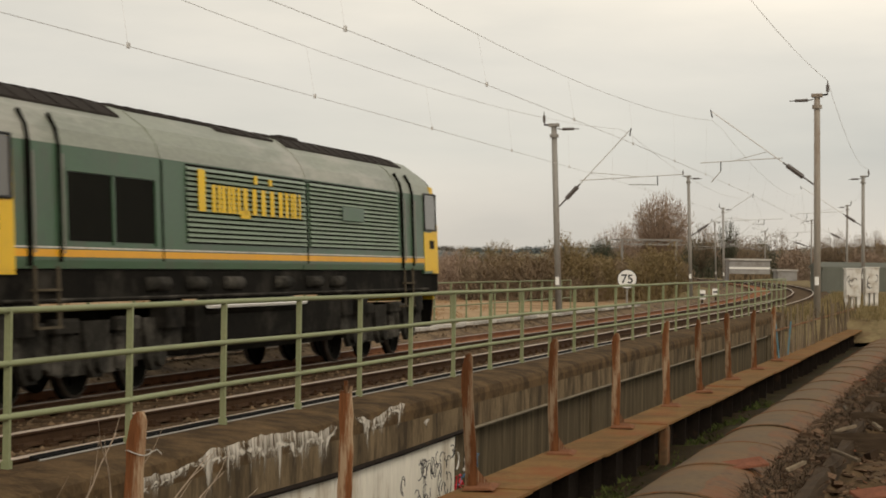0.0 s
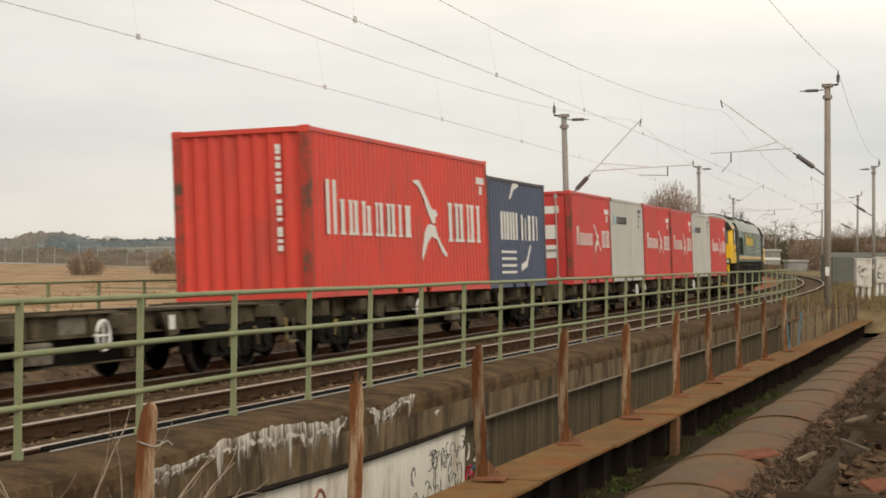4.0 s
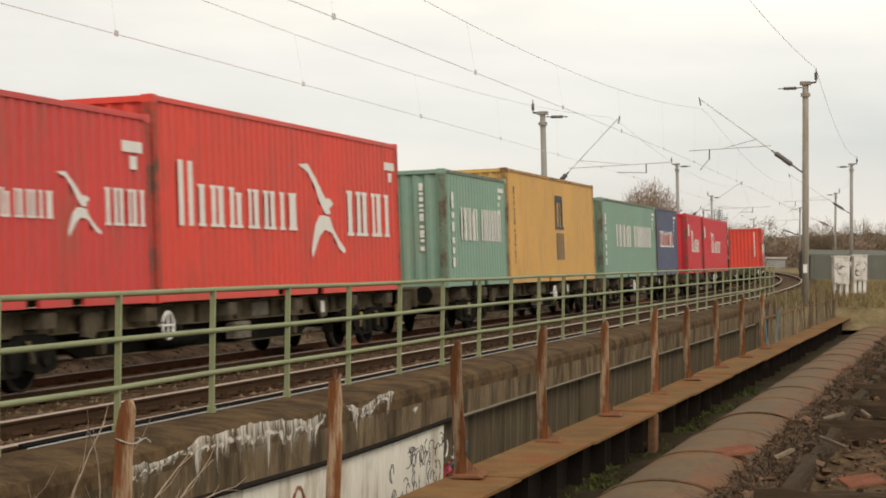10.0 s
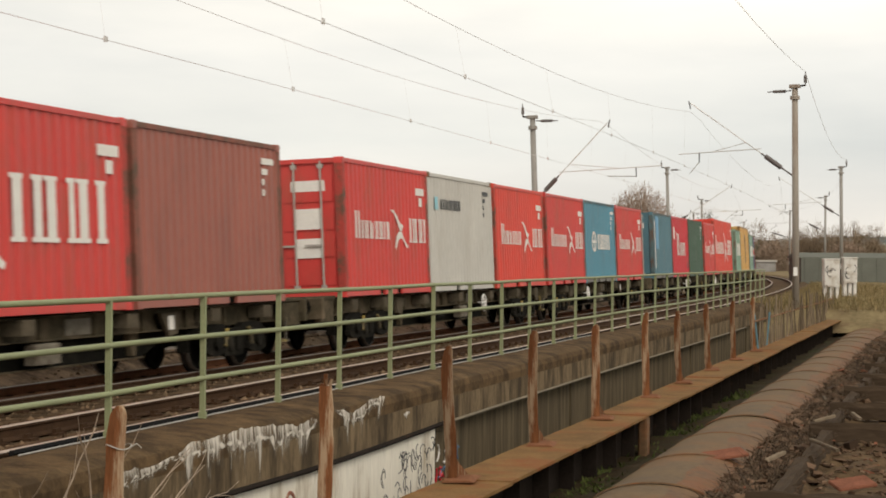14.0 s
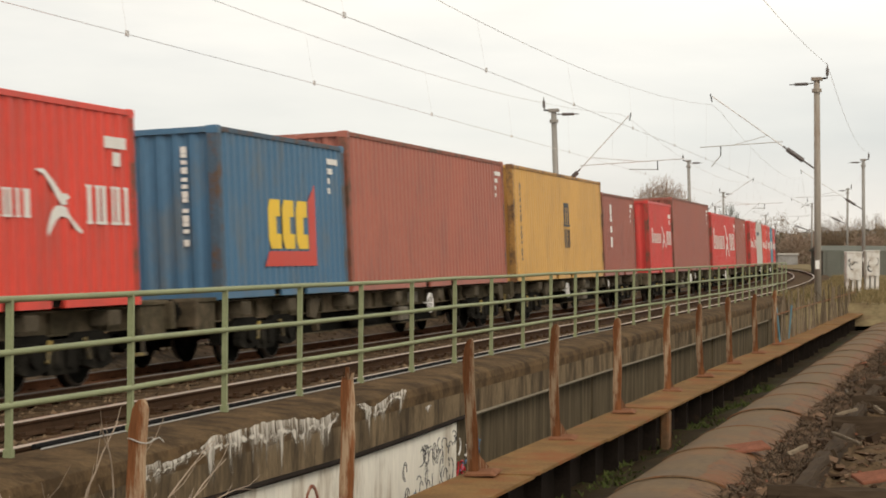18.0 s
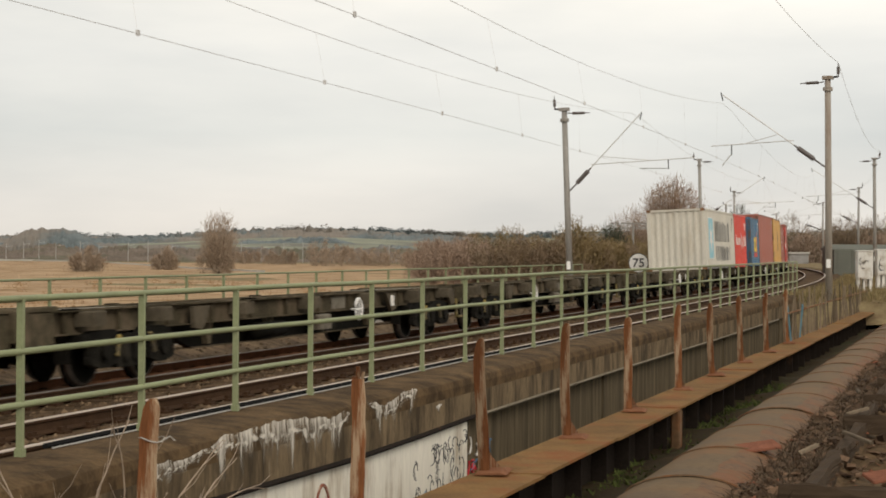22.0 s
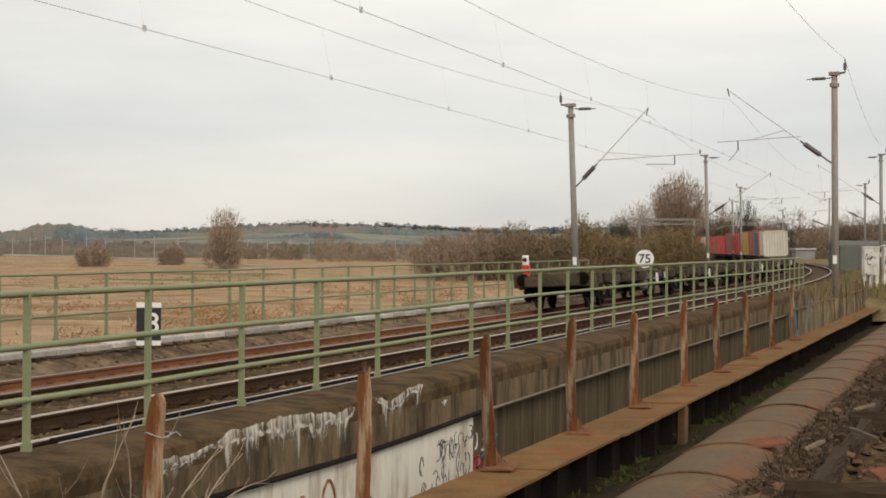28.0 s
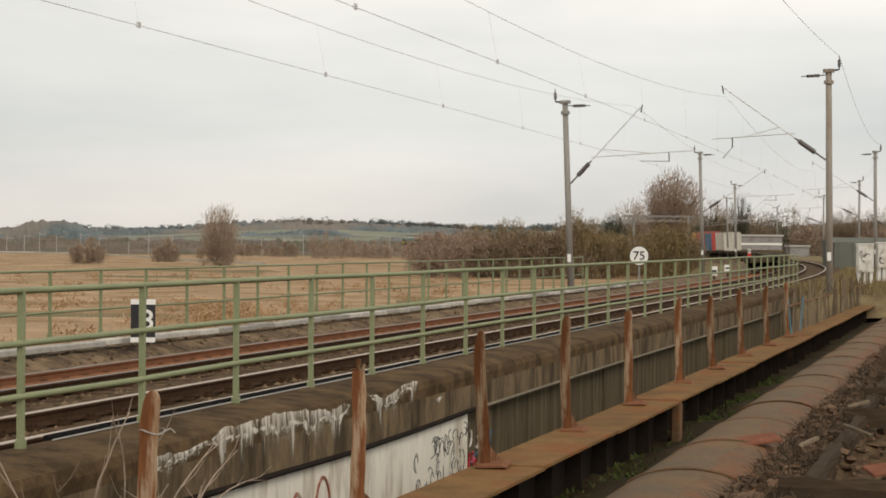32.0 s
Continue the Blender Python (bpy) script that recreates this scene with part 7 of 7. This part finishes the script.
def container(q_front, L, H, key, kind, doors, label):
    t = thing("shipping_container", label, "container", "containers on the train")
    d = box_meshes(L, H, key)
    h = L / 2
    X = 1.219
    flip = Matrix.Rotation(math.pi, 4, "Z")
    part("side_wall", d["side"], None, t, at=Matrix.Translation((X - 0.012, 0, 0)))
    part("side_wall", d["side"], None, t, at=flip @ Matrix.Translation((X - 0.012, 0, 0)))
    part("roof", d["roof"], None, t)
    part("floor", d["floor"], None, t)
    turn = Matrix.Rotation(math.pi / 2, 4, "Z")
    part("end_wall", d["end"], None, t, at=Matrix.Translation((0, h - 0.03, 0)) @ turn)
    for name in ("end_sill", "end_header"):
        part(name, d[name], None, t, at=Matrix.Translation((0, h, 0)))
        part(name, d[name], None, t, at=flip @ Matrix.Translation((0, h, 0)))
    for m in (Matrix.Identity(4), flip):
        part("bottom_rail", d["bottom_rail"], None, t, at=m @ Matrix.Translation((X - 0.002, 0, 0)))
        part("top_rail", d["top_rail"], None, t, at=m @ Matrix.Translation((X, 0, 0)))
        part("corner_post", d["post"], None, t, at=m @ Matrix.Translation((X, h, 0)))
        part("corner_post", d["post"], None, t, at=m @ Matrix.Translation((X, -h, 0)) @ Matrix.Rotation(-math.pi / 2, 4, "Z"))
        for z in (0.0, H - 0.118):
            part("corner_casting", d["casting"], None, t, at=m @ Matrix.Translation((X, h, z)))
            part("corner_casting", d["casting"], None, t, at=m @ Matrix.Translation((X, -h, z)) @ Matrix.Rotation(-math.pi / 2, 4, "Z"))
    if doors:
        for sx in (-1, 1):
            o = part("door", d["door"], None, t, at=Matrix.Translation((sx * 0.53, -h + 0.05, 0)) @ flip)
            for x in (-0.26, 0.26):
                part("lock_rod", d["rod"], None, o, "galvanised lock rod", at=Matrix.Translation((x, 0.0, 0)))
            for k, (z, w, hh) in enumerate(((H - 0.62, 0.36, 0.2), (H - 1.32, 0.3, 0.38), (H - 1.85, 0.3, 0.36))):
                part("door_label", MB().box(-w + 0.03, w - 0.03, 0.021, 0.026, z, z + hh), M_LOGOWHITE, o, "white label panel")
    else:
        part("end_wall", d["end"], None, t, at=Matrix.Translation((0, -h + 0.03, 0)) @ Matrix.Rotation(-math.pi / 2, 4, "Z"))
        if key not in ("cream", "grey"):
            mk = letters_up(0.0, 0.9, H - 0.3, 0.06)
            for piece in mk:
                part("marking", piece, M_LOGOWHITE, t, at=Matrix.Translation((0.62, -h + 0.03, 0)) @ Matrix.Rotation(-math.pi / 2, 4, "Z"))
    add_logo(t, kind, L, H, X - 0.012)
    return t, q_front - h


C20, C40, STD, HC = 6.058, 12.192, 2.591, 2.896


# ---------------------------------------------------------------- locomotive
M_LOUVRE = mat("pale_louvre_green", (0.19, 0.25, 0.185), 0.4, vary=0.2, scale=1.5, fine=20, bump=0.05)


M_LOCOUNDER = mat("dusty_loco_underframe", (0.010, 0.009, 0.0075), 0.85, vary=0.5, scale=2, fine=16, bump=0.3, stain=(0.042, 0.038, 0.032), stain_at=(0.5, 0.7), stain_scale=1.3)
M_ORANGE = mat("orange_stripe", (0.76, 0.36, 0.02), 0.45, vary=0.1, scale=2, fine=20, bump=0.02)


def loco():
    t = thing("diesel_locomotive", "dark green and yellow heavy freight diesel locomotive with soot-stained roof", "locomotive")
    b = 0.09
    S = [(-1.31, 1.52), (-1.32, 1.62), (-1.32, 3.02), (1.32, 3.02), (1.32, 1.62), (1.31, 1.52)]
    part("body_shell", MB().loft([[(x, y, z + b) for x, z in S] for y in (-8.7, 8.7)]), M_LOCOGREEN, t)
    R = [(-1.32, 3.02), (-1.26, 3.22), (-1.10, 3.45), (-0.78, 3.70), (-0.35, 3.83), (0.35, 3.83), (0.78, 3.70), (1.10, 3.45), (1.26, 3.22), (1.32, 3.02)]
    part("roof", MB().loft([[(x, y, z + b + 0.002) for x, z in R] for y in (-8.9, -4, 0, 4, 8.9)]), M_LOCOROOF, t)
    # soot and fan gratings on top
    for y0, y1, x0, x1 in ((-8.6, -5.0, -0.75, 0.98), (-4.2, -1.0, -0.6, 0.72), (-1.2, 1.3, -0.7, 0.86), (1.7, 8.5, -0.8, 0.95)):
        top = [(x, float(np.interp(x, [a for a, _ in R], [c for _, c in R]))) for x in np.linspace(x0, x1, 9)]
        part("roof_grating", MB().loft([[(x, y, z + b + 0.035) for x, z in top] + [(x, y, z + b - 0.02) for x, z in reversed(top)] for y in (y0, y1)]), M_SOOT, t, "sooty roof grating")
        for y in np.arange(y0 + 0.2, y1 - 0.1, 0.55):
            part("grating_bar", MB().loft([[(x, float(y) + d, z + b + 0.05) for x, z in top] + [(x, float(y) + d, z + b + 0.03) for x, z in reversed(top)] for d in (-0.03, 0.03)]), M_SOOT, t)
    part("exhaust_stack", MB().cham(-0.3, 0.3, 3.2, 4.2, 3.85 + b, 3.93 + b, 0.03), M_SOOT, t)
    for y in (-4.45, 1.55, 6.95):
        part("roof_strap", MB().loft([[(x * 1.006, yy, z + b + 0.012) for x, z in R] for yy in (y - 0.03, y + 0.03)]), M_LOCOROOF, t)
    for sx in (-1, 1):
        f = lambda x0, x1: (min(sx * x0, sx * x1), max(sx * x0, sx * x1))
        part("orange_stripe", MB().box(*f(1.321, 1.327), -8.75, 8.75, 1.66 + b, 1.75 + b), M_ORANGE, t, "orange waist stripe")
        part("white_line", MB().box(*f(1.321, 1.3265), -8.75, 8.75, 1.765 + b, 1.785 + b), M_CABINET, t, "thin white line")
        part("radiator_grille", MB().box(*f(1.321, 1.328), -7.35, -6.07, 1.86 + b, 2.70 + b), M_GRILLEBLACK, t, "black mesh grille")
        part("radiator_grille", MB().box(*f(1.321, 1.328), -5.99, -4.72, 1.86 + b, 2.70 + b), M_GRILLEBLACK, t, "black mesh grille")
        part("grille_frame", MB().box(*f(1.321, 1.345), -7.42, -7.36, 1.82 + b, 2.74 + b).box(*f(1.321, 1.345), -6.06, -6.0, 1.82 + b, 2.74 + b).box(*f(1.321, 1.345), -4.71, -4.65, 1.82 + b, 2.74 + b).box(*f(1.321, 1.345), -7.36, -4.71, 2.71 + b, 2.75 + b), M_LOCOGREEN, t)
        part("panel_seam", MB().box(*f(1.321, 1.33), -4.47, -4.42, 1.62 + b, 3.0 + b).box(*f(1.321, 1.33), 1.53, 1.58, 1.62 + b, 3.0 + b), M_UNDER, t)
        for y0, y1 in ((-3.6, 1.45), (1.68, 6.85)):
            # near-black backing paints the shade between the slats
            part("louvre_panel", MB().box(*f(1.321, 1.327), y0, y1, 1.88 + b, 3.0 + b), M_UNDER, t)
            for k in range(15):
                z = 1.90 + b + k * 0.0725
                lv = MB().add([(sx * 1.328, y0, z), (sx * 1.328, y1, z), (sx * 1.36, y1, z + 0.004), (sx * 1.36, y0, z + 0.004), (sx * 1.328, y0, z + 0.05), (sx * 1.328, y1, z + 0.05)], [(0, 1, 2, 3), (3, 2, 5, 4), (4, 5, 1, 0), (0, 3, 4), (1, 5, 2)])
                part("louvre", lv, M_LOUVRE, t)
        if sx > 0:
            wd = letters(-2.75, 1.15, 2.34 + b, 2.74 + b, 10, 91, 0.42, 0.1, foot=False)
            wd += bars((-3.25, -2.98, 2.34 + b, 2.94 + b))
            wd += bars((-1.6, -1.2, 2.28 + b, 2.40 + b), (-0.35, -0.2, 2.82 + b, 2.92 + b), (-1.0, -0.85, 2.82 + b, 2.95 + b))
            for piece in wd:
                part("marking", piece, M_LOGOYELLOW, t, "yellow lettering as plain bars", at=Matrix.Translation((1.362, 0, 0)))
            part("builders_plate", MB().box(1.361, 1.367, 3.35, 4.6, 2.38 + b, 2.62 + b), M_LOCOGREEN, t)
        # crew doors, handrails and steps
        for y0, y1 in ((-8.25, -7.6), (7.25, 7.85)):
            part("crew_door", MB().box(*f(1.321, 1.326), y0, y1, 1.62 + b, 3.02 + b), M_LOCOGREEN, t)
            for y in (y0 - 0.09, y1 + 0.04):
                part("door_gutter", MB().path([(sx * 1.335, y, 1.6 + b), (sx * 1.34, y, 3.0 + b), (sx * 1.29, y + 0.03, 3.2 + b), (sx * 1.17, y + 0.08, 3.4 + b)], 0.028, 6), M_UNDER, t)
            # flat dark strip on the shell, painted as the shade of a recess
            part("door_recess_shade", MB().box(*f(1.322, 1.331), y0 - 0.16, y0 - 0.02, 1.55 + b, 3.04 + b), M_UNDER, t)
            for y in (y0 - 0.06, y1 + 0.06):
                part("handrail", MB().tube((sx * 1.38, y, 1.7 + b), (sx * 1.38, y, 2.9 + b), 0.014, 6), M_MASTGREY, t, "grey grab rail")
            part("cab_ladder", (lambda q: [q.box(*f(1.2, 1.36), y0, y1, z + b, z + 0.03 + b) for z in (0.8, 1.25)] and q.box(*f(1.31, 1.34), y0, y0 + 0.04, 0.8 + b, 1.55 + b).box(*f(1.31, 1.34), y1 - 0.04, y1, 0.8 + b, 1.55 + b))(MB()), M_BRACKET, t, "worn cab steps")
    for e in (-1, 1):
        # cab: straight sides, then a raked yellow nose
        yA, yB, yC = 8.7, 9.75, 10.15
        def sec(y, top, zs, wide):
            return [(-wide, y * e, 1.45 + b), (-wide, y * e, 2.45 + b), (-wide * zs, y * e, top + b), (wide * zs, y * e, top + b), (wide, y * e, 2.45 + b), (wide, y * e, 1.45 + b)]
        part("cab_side", MB().loft([sec(yA, 3.05, 0.995, 1.322), sec(9.35, 3.05, 0.99, 1.318)]), M_YELLOW if e < 0 else M_LOCOGREEN, t)
        part("cab_nose", MB().loft([sec(9.352, 3.22, 0.985, 1.318), sec(yB, 3.22, 0.96, 1.30), sec(yC, 2.30, 0.97, 1.22)]), M_YELLOW, t, "yellow warning end")
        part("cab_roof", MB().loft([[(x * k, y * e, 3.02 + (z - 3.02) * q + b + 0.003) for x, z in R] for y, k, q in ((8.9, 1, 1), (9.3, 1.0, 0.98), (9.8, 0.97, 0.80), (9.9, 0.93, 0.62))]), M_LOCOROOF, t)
        part("cab_visor", MB().loft([[(x * k, y * e, 3.02 + (z - 3.02) * q + b + 0.012) for x, z in R] for y, k, q in ((9.76, 0.974, 0.83), (9.86, 0.955, 0.74), (9.96, 0.90, 0.60))]), M_SOOT, t, "dark visor over the windscreens")
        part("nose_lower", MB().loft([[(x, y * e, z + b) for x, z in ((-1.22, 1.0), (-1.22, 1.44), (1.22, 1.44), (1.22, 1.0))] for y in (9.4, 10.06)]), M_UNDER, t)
        part("front_panel", MB().cham(-1.12, 1.12, min(e * 10.062, e * 10.13), max(e * 10.062, e * 10.13), 0.92 + b, 1.95 + b, 0.03), M_YELLOW, t, "yellow warning panel")
        for x0, x1 in ((-1.08, -0.06), (0.06, 1.08)):
            part("windscreen", MB().add([(x0, e * 10.14, 2.42 + b), (x1, e * 10.14, 2.42 + b), (x1 * 0.98, e * 9.85, 3.1 + b), (x0 * 0.98, e * 9.85, 3.1 + b), (x0, e * 10.10, 2.42 + b), (x1, e * 10.10, 2.42 + b), (x1 * 0.98, e * 9.80, 3.1 + b), (x0 * 0.98, e * 9.80, 3.1 + b)], [(0, 1, 2, 3), (4, 7, 6, 5), (0, 4, 5, 1), (1, 5, 6, 2), (2, 6, 7, 3), (3, 7, 4, 0)]), M_CABGLASS, t, "dark cab windscreen")
            fr = MB().path([(x0, e * 10.15, 2.40 + b), (x1, e * 10.15, 2.40 + b), (x1 * 0.98, e * 9.86, 3.12 + b), (x0 * 0.98, e * 9.86, 3.12 + b), (x0, e * 10.15, 2.40 + b)], 0.03, 6)
            part("window_gasket", fr, M_BLACK, t)
        for sx in (-1, 1):
            a, c = sorted((sx * 1.323, sx * 1.333))
            part("side_window", MB().box(a, c, min(e * 8.8, e * 9.6), max(e * 8.8, e * 9.6), 2.35 + b, 3.04 + b), M_SIDEGLASS, t, "dark cab side window")
            part("side_window_frame", MB().path([(sx * 1.335, e * 8.78, 2.33 + b), (sx * 1.335, e * 9.62, 2.33 + b), (sx * 1.335, e * 9.62, 3.06 + b), (sx * 1.335, e * 8.78, 3.06 + b), (sx * 1.335, e * 8.78, 2.33 + b)], 0.022, 5), M_BLACK, t)
            part("cab_side_panel", MB().box(a, c - 0.002 * sx if sx > 0 else c, min(e * 8.72, e * 9.72), max(e * 8.72, e * 9.72), 1.5 + b, 2.28 + b), M_YELLOW, t)
            part("data_panel", MB().box(min(sx * 1.334, sx * 1.337), max(sx * 1.334, sx * 1.337), min(e * 9.1, e * 9.45), max(e * 9.1, e * 9.45), 1.95 + b, 2.12 + b), M_SOOT, t)
            part("lamp_housing", MB().cham(sx * 0.92 - 0.28, sx * 0.92 + 0.28, min(e * 10.12, e * 10.2), max(e * 10.12, e * 10.2), 1.42 + b, 1.68 + b, 0.03), M_BLACK, t)
            part("tail_light", MB().tube((sx * 0.82, e * 10.2, 1.55 + b), (sx * 0.82, e * 10.23, 1.55 + b), 0.085, 10), M_RED, t, "red tail light")
            part("head_light", MB().tube((sx * 1.04, e * 10.2, 1.55 + b), (sx * 1.04, e * 10.23, 1.55 + b), 0.085, 10), M_CABINET, t, "pale head light")
        part("kick_plate", MB().add([(x, e * y, z + b) for x, y, z in ((-1.1, 10.1, 0.9), (1.1, 10.1, 0.9), (1.0, 10.2, 0.35), (-1.0, 10.2, 0.35), (-1.1, 10.0, 0.9), (1.1, 10.0, 0.9), (1.0, 10.1, 0.35), (-1.0, 10.1, 0.35))], [(0, 1, 2, 3), (4, 7, 6, 5), (0, 4, 5, 1), (1, 5, 6, 2), (2, 6, 7, 3), (3, 7, 4, 0)]), M_YELLOW if e < 0 else M_UNDER, t)
        buffer_pair(t, e * 10.12, e, b - 0.0, 1.02)
        bogie(t, e * 6.2, RAILTOP, "grimy three-axle bogie", True)
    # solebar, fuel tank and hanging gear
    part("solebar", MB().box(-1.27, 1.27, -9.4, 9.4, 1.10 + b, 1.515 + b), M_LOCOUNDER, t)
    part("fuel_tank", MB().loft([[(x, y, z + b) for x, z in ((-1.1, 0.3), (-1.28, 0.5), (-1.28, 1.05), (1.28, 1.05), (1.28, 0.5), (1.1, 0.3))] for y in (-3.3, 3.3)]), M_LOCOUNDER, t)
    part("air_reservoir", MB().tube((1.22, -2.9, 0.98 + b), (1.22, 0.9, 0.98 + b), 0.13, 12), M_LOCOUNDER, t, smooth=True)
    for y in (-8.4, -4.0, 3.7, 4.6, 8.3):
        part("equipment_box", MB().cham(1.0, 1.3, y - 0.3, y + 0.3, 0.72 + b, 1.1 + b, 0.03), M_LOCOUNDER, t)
    for y in (-4.6, -3.2, -1.8, 0.4, 1.9, 3.1):
        part("air_filter", MB().tube((1.27, y - 0.35, 1.32 + b), (1.27, y + 0.35, 1.32 + b), 0.1, 10), M_LOCOBOGIE, t, smooth=True)
    part("pipe_run", MB().tube((1.29, -9.0, 1.14 + b), (1.29, 9.0, 1.14 + b), 0.025, 6), M_LOCOBOGIE, t)
    # the highlight line along the tank is painted as a white pipe
    part("tank_highlight_pipe", MB().tube((1.37, -3.0, 0.99 + b), (1.37, 1.2, 0.99 + b), 0.04, 6), M_WHITE, t, "pipe along the tank, its bright highlight painted white")
    VEHICLES.append((t, 26.0, 6.2, Matrix.Identity(4)))


loco()

# The pairs of wagons, by the front of the leading box, and what they carry: (place, length, height, colour, marking, doors behind).
RED20 = "red corrugated twenty-foot container with white lettering, on a flat wagon"
PAIRS = [
    (13.75, [(13.75, C20, STD, "red", "bird", 0, RED20), (7.55, C20, STD, "grey", "smallstar", 0, "pale grey twenty-foot container with a small blue emblem"), (1.40, C20, STD, "red", "bird", 0, RED20),
             (-4.95, C20, STD, "red", "bird", 0, RED20), (-11.2, C20, STD, "grey", "smallstar", 0, "pale grey twenty-foot container with a small blue emblem"), (-17.4, C20, STD, "red", "bird", 1, "red twenty-foot container with door labels, doors to the rear")]),
    (-26.9, [(-26.9, C20, STD, "navy", "cma", 0, "navy blue twenty-foot container with white lettering and arcs"), (-33.0, C40, HC, "orange_red", "bird", 0, "bright red forty-foot high container with white bird emblem")]),
    (-67.9, [(-87.0, C40, STD, "crimson", "k", 0, "crimson forty-foot container with white lettering"), (-100.1, C20, STD, "crimson", "k", 0, "crimson container with white flag and lettering")]),
    (-109.6, [(-109.6, C20, STD, "blue_slate", "line", 0, "slate blue twenty-foot container with red and white lettering"), (-115.95, C40, STD, "teal", "shipping", 0, "pale sea-green forty-foot container with white lettering"),
              (-129.6, C40, HC, "ochre", "msc", 0, "ochre yellow forty-foot high container with dark emblem"), (-141.9, C20, STD, "teal", "shipping", 0, "pale sea-green twenty-foot container with white lettering")]),
    (-151.6, [(-151.6, C40, HC, "orange_red", "bird", 0, "bright red forty-foot high container with white bird emblem"), (-163.9, C20, STD, "red", "bird", 0, RED20),
              (-170.8, C20, STD, "dark_green", "plain", 0, "dark green plain twenty-foot container"), (-177.1, C20, STD, "crimson", "k", 0, "crimson twenty-foot container with white lettering"), (-183.35, C20, STD, "steel_blue", "panel", 1, "steel blue container with white door labels and a pale patch")]),
    (-192.6, [(-192.6, C20, STD, "red", "bird", 0, RED20), (-198.9, C20, STD, "sky_blue", "hj", 0, "sky blue twenty-foot container with white ring and lettering"), (-205.05, C20, STD, "red", "bird", 0, RED20),
              (-211.5, C20, STD, "orange_red", "bird", 0, "bright red twenty-foot container with white lettering"), (-217.85, C20, STD, "grey", "smallstar", 0, "pale grey twenty-foot container with a small blue emblem"), (-224.0, C20, STD, "red", "bird", 1, "red twenty-foot container with door labels, doors to the rear")]),
    (-233.5, [(-233.5, C20, STD, "oxide", "plain", 0, "oxide brown twenty-foot container"), (-239.75, C40, STD, "red", "bird", 0, "red forty-foot container with white bird emblem"),
              (-253.0, C40, HC, "oxide", "plain", 0, "oxide brown plain forty-foot high container"), (-265.6, C20, STD, "red", "bird", 0, RED20)]),
    (-274.8, [(-274.8, C20, STD, "oxide", "tex", 0, "oxide brown twenty-foot container with a column of white marks"), (-281.05, C40, HC, "ochre", "msc_small", 0, "ochre yellow forty-foot high container with dark emblem"),
              (-294.2, C40, HC, "oxide_light", "plain", 0, "faded oxide red forty-foot high container"), (-306.6, C20, STD, "ocean", "ool", 0, "worn blue twenty-foot container with yellow and red emblem")]),
    (-315.6, [(-315.6, C20, STD, "orange_red", "bird", 0, "bright red twenty-foot container with white lettering"), (-321.8, C40, STD, "cream", "star", 0, "cream grey forty-foot container with light blue star square and dark lettering")]),
    (-355.7, []), (-395.8, []), (-435.9, []),
]
for n_, (front, boxes) in enumerate(PAIRS):
    midA, midB = front - 9.2, front - 28.45
    wagon(midA, True)
    wagon(midB, False, tail=n_ == len(PAIRS) - 1)
    for q, L_, H_, key, kind, doors, label in boxes:
        ob, mid = container(q, L_, H_, key, kind, doors, label)
        base_mid = midA if mid > front - 18.8 else midB
        VEHICLES.append((ob, base_mid, 7.2, Matrix.Translation((0, mid - base_mid, DECK))))

track_sleepers(0.0, 0.0, 70, "far_sleepers_track")
track_sleepers(NEAR_U, NEAR_W, 70, "near_sleepers_track")
cable_trough()

SPEED = 18.85


def along(t):
    """How far the train has come after t seconds."""
    return SPEED * t + 2.75 * max(0.0, 1 - t / 4.2) ** 1.3


def motions():
    times = [0, 0.5, 1, 1.5, 2, 2.5, 3, 3.5, 4, 4.5] + list(range(5, 33))
    for ob, mid, half, local in VEHICLES:
        walk(ob, [(t, ride(mid + along(t), half) @ local) for t in times])
    # the wheels roll while their vehicle is on the stretch in view, and rest before and after
    mids = {ob.name: mid for ob, mid, half, local in VEHICLES}
    for wheels, a in ROLLERS:
        root = wheels.parent
        while root.parent:
            root = root.parent
        start = min(31.5, max(0.0, (2.0 - mids[root.name]) / SPEED - 0.3))
        stop = min(32.0, max(0.5, (150.0 - mids[root.name]) / SPEED))
        ks = [0] + list(range(int(start * FPS) + 1, int(stop * FPS))) + [32 * FPS]
        first, last = int(start * FPS), int(stop * FPS)
        walk(wheels, [(k / FPS, Matrix.Translation((0, a, 0.46)) @ Matrix.Rotation(-along(min(max(k, first), last) / FPS) / 0.46, 4, "X")) for k in ks])



motions()
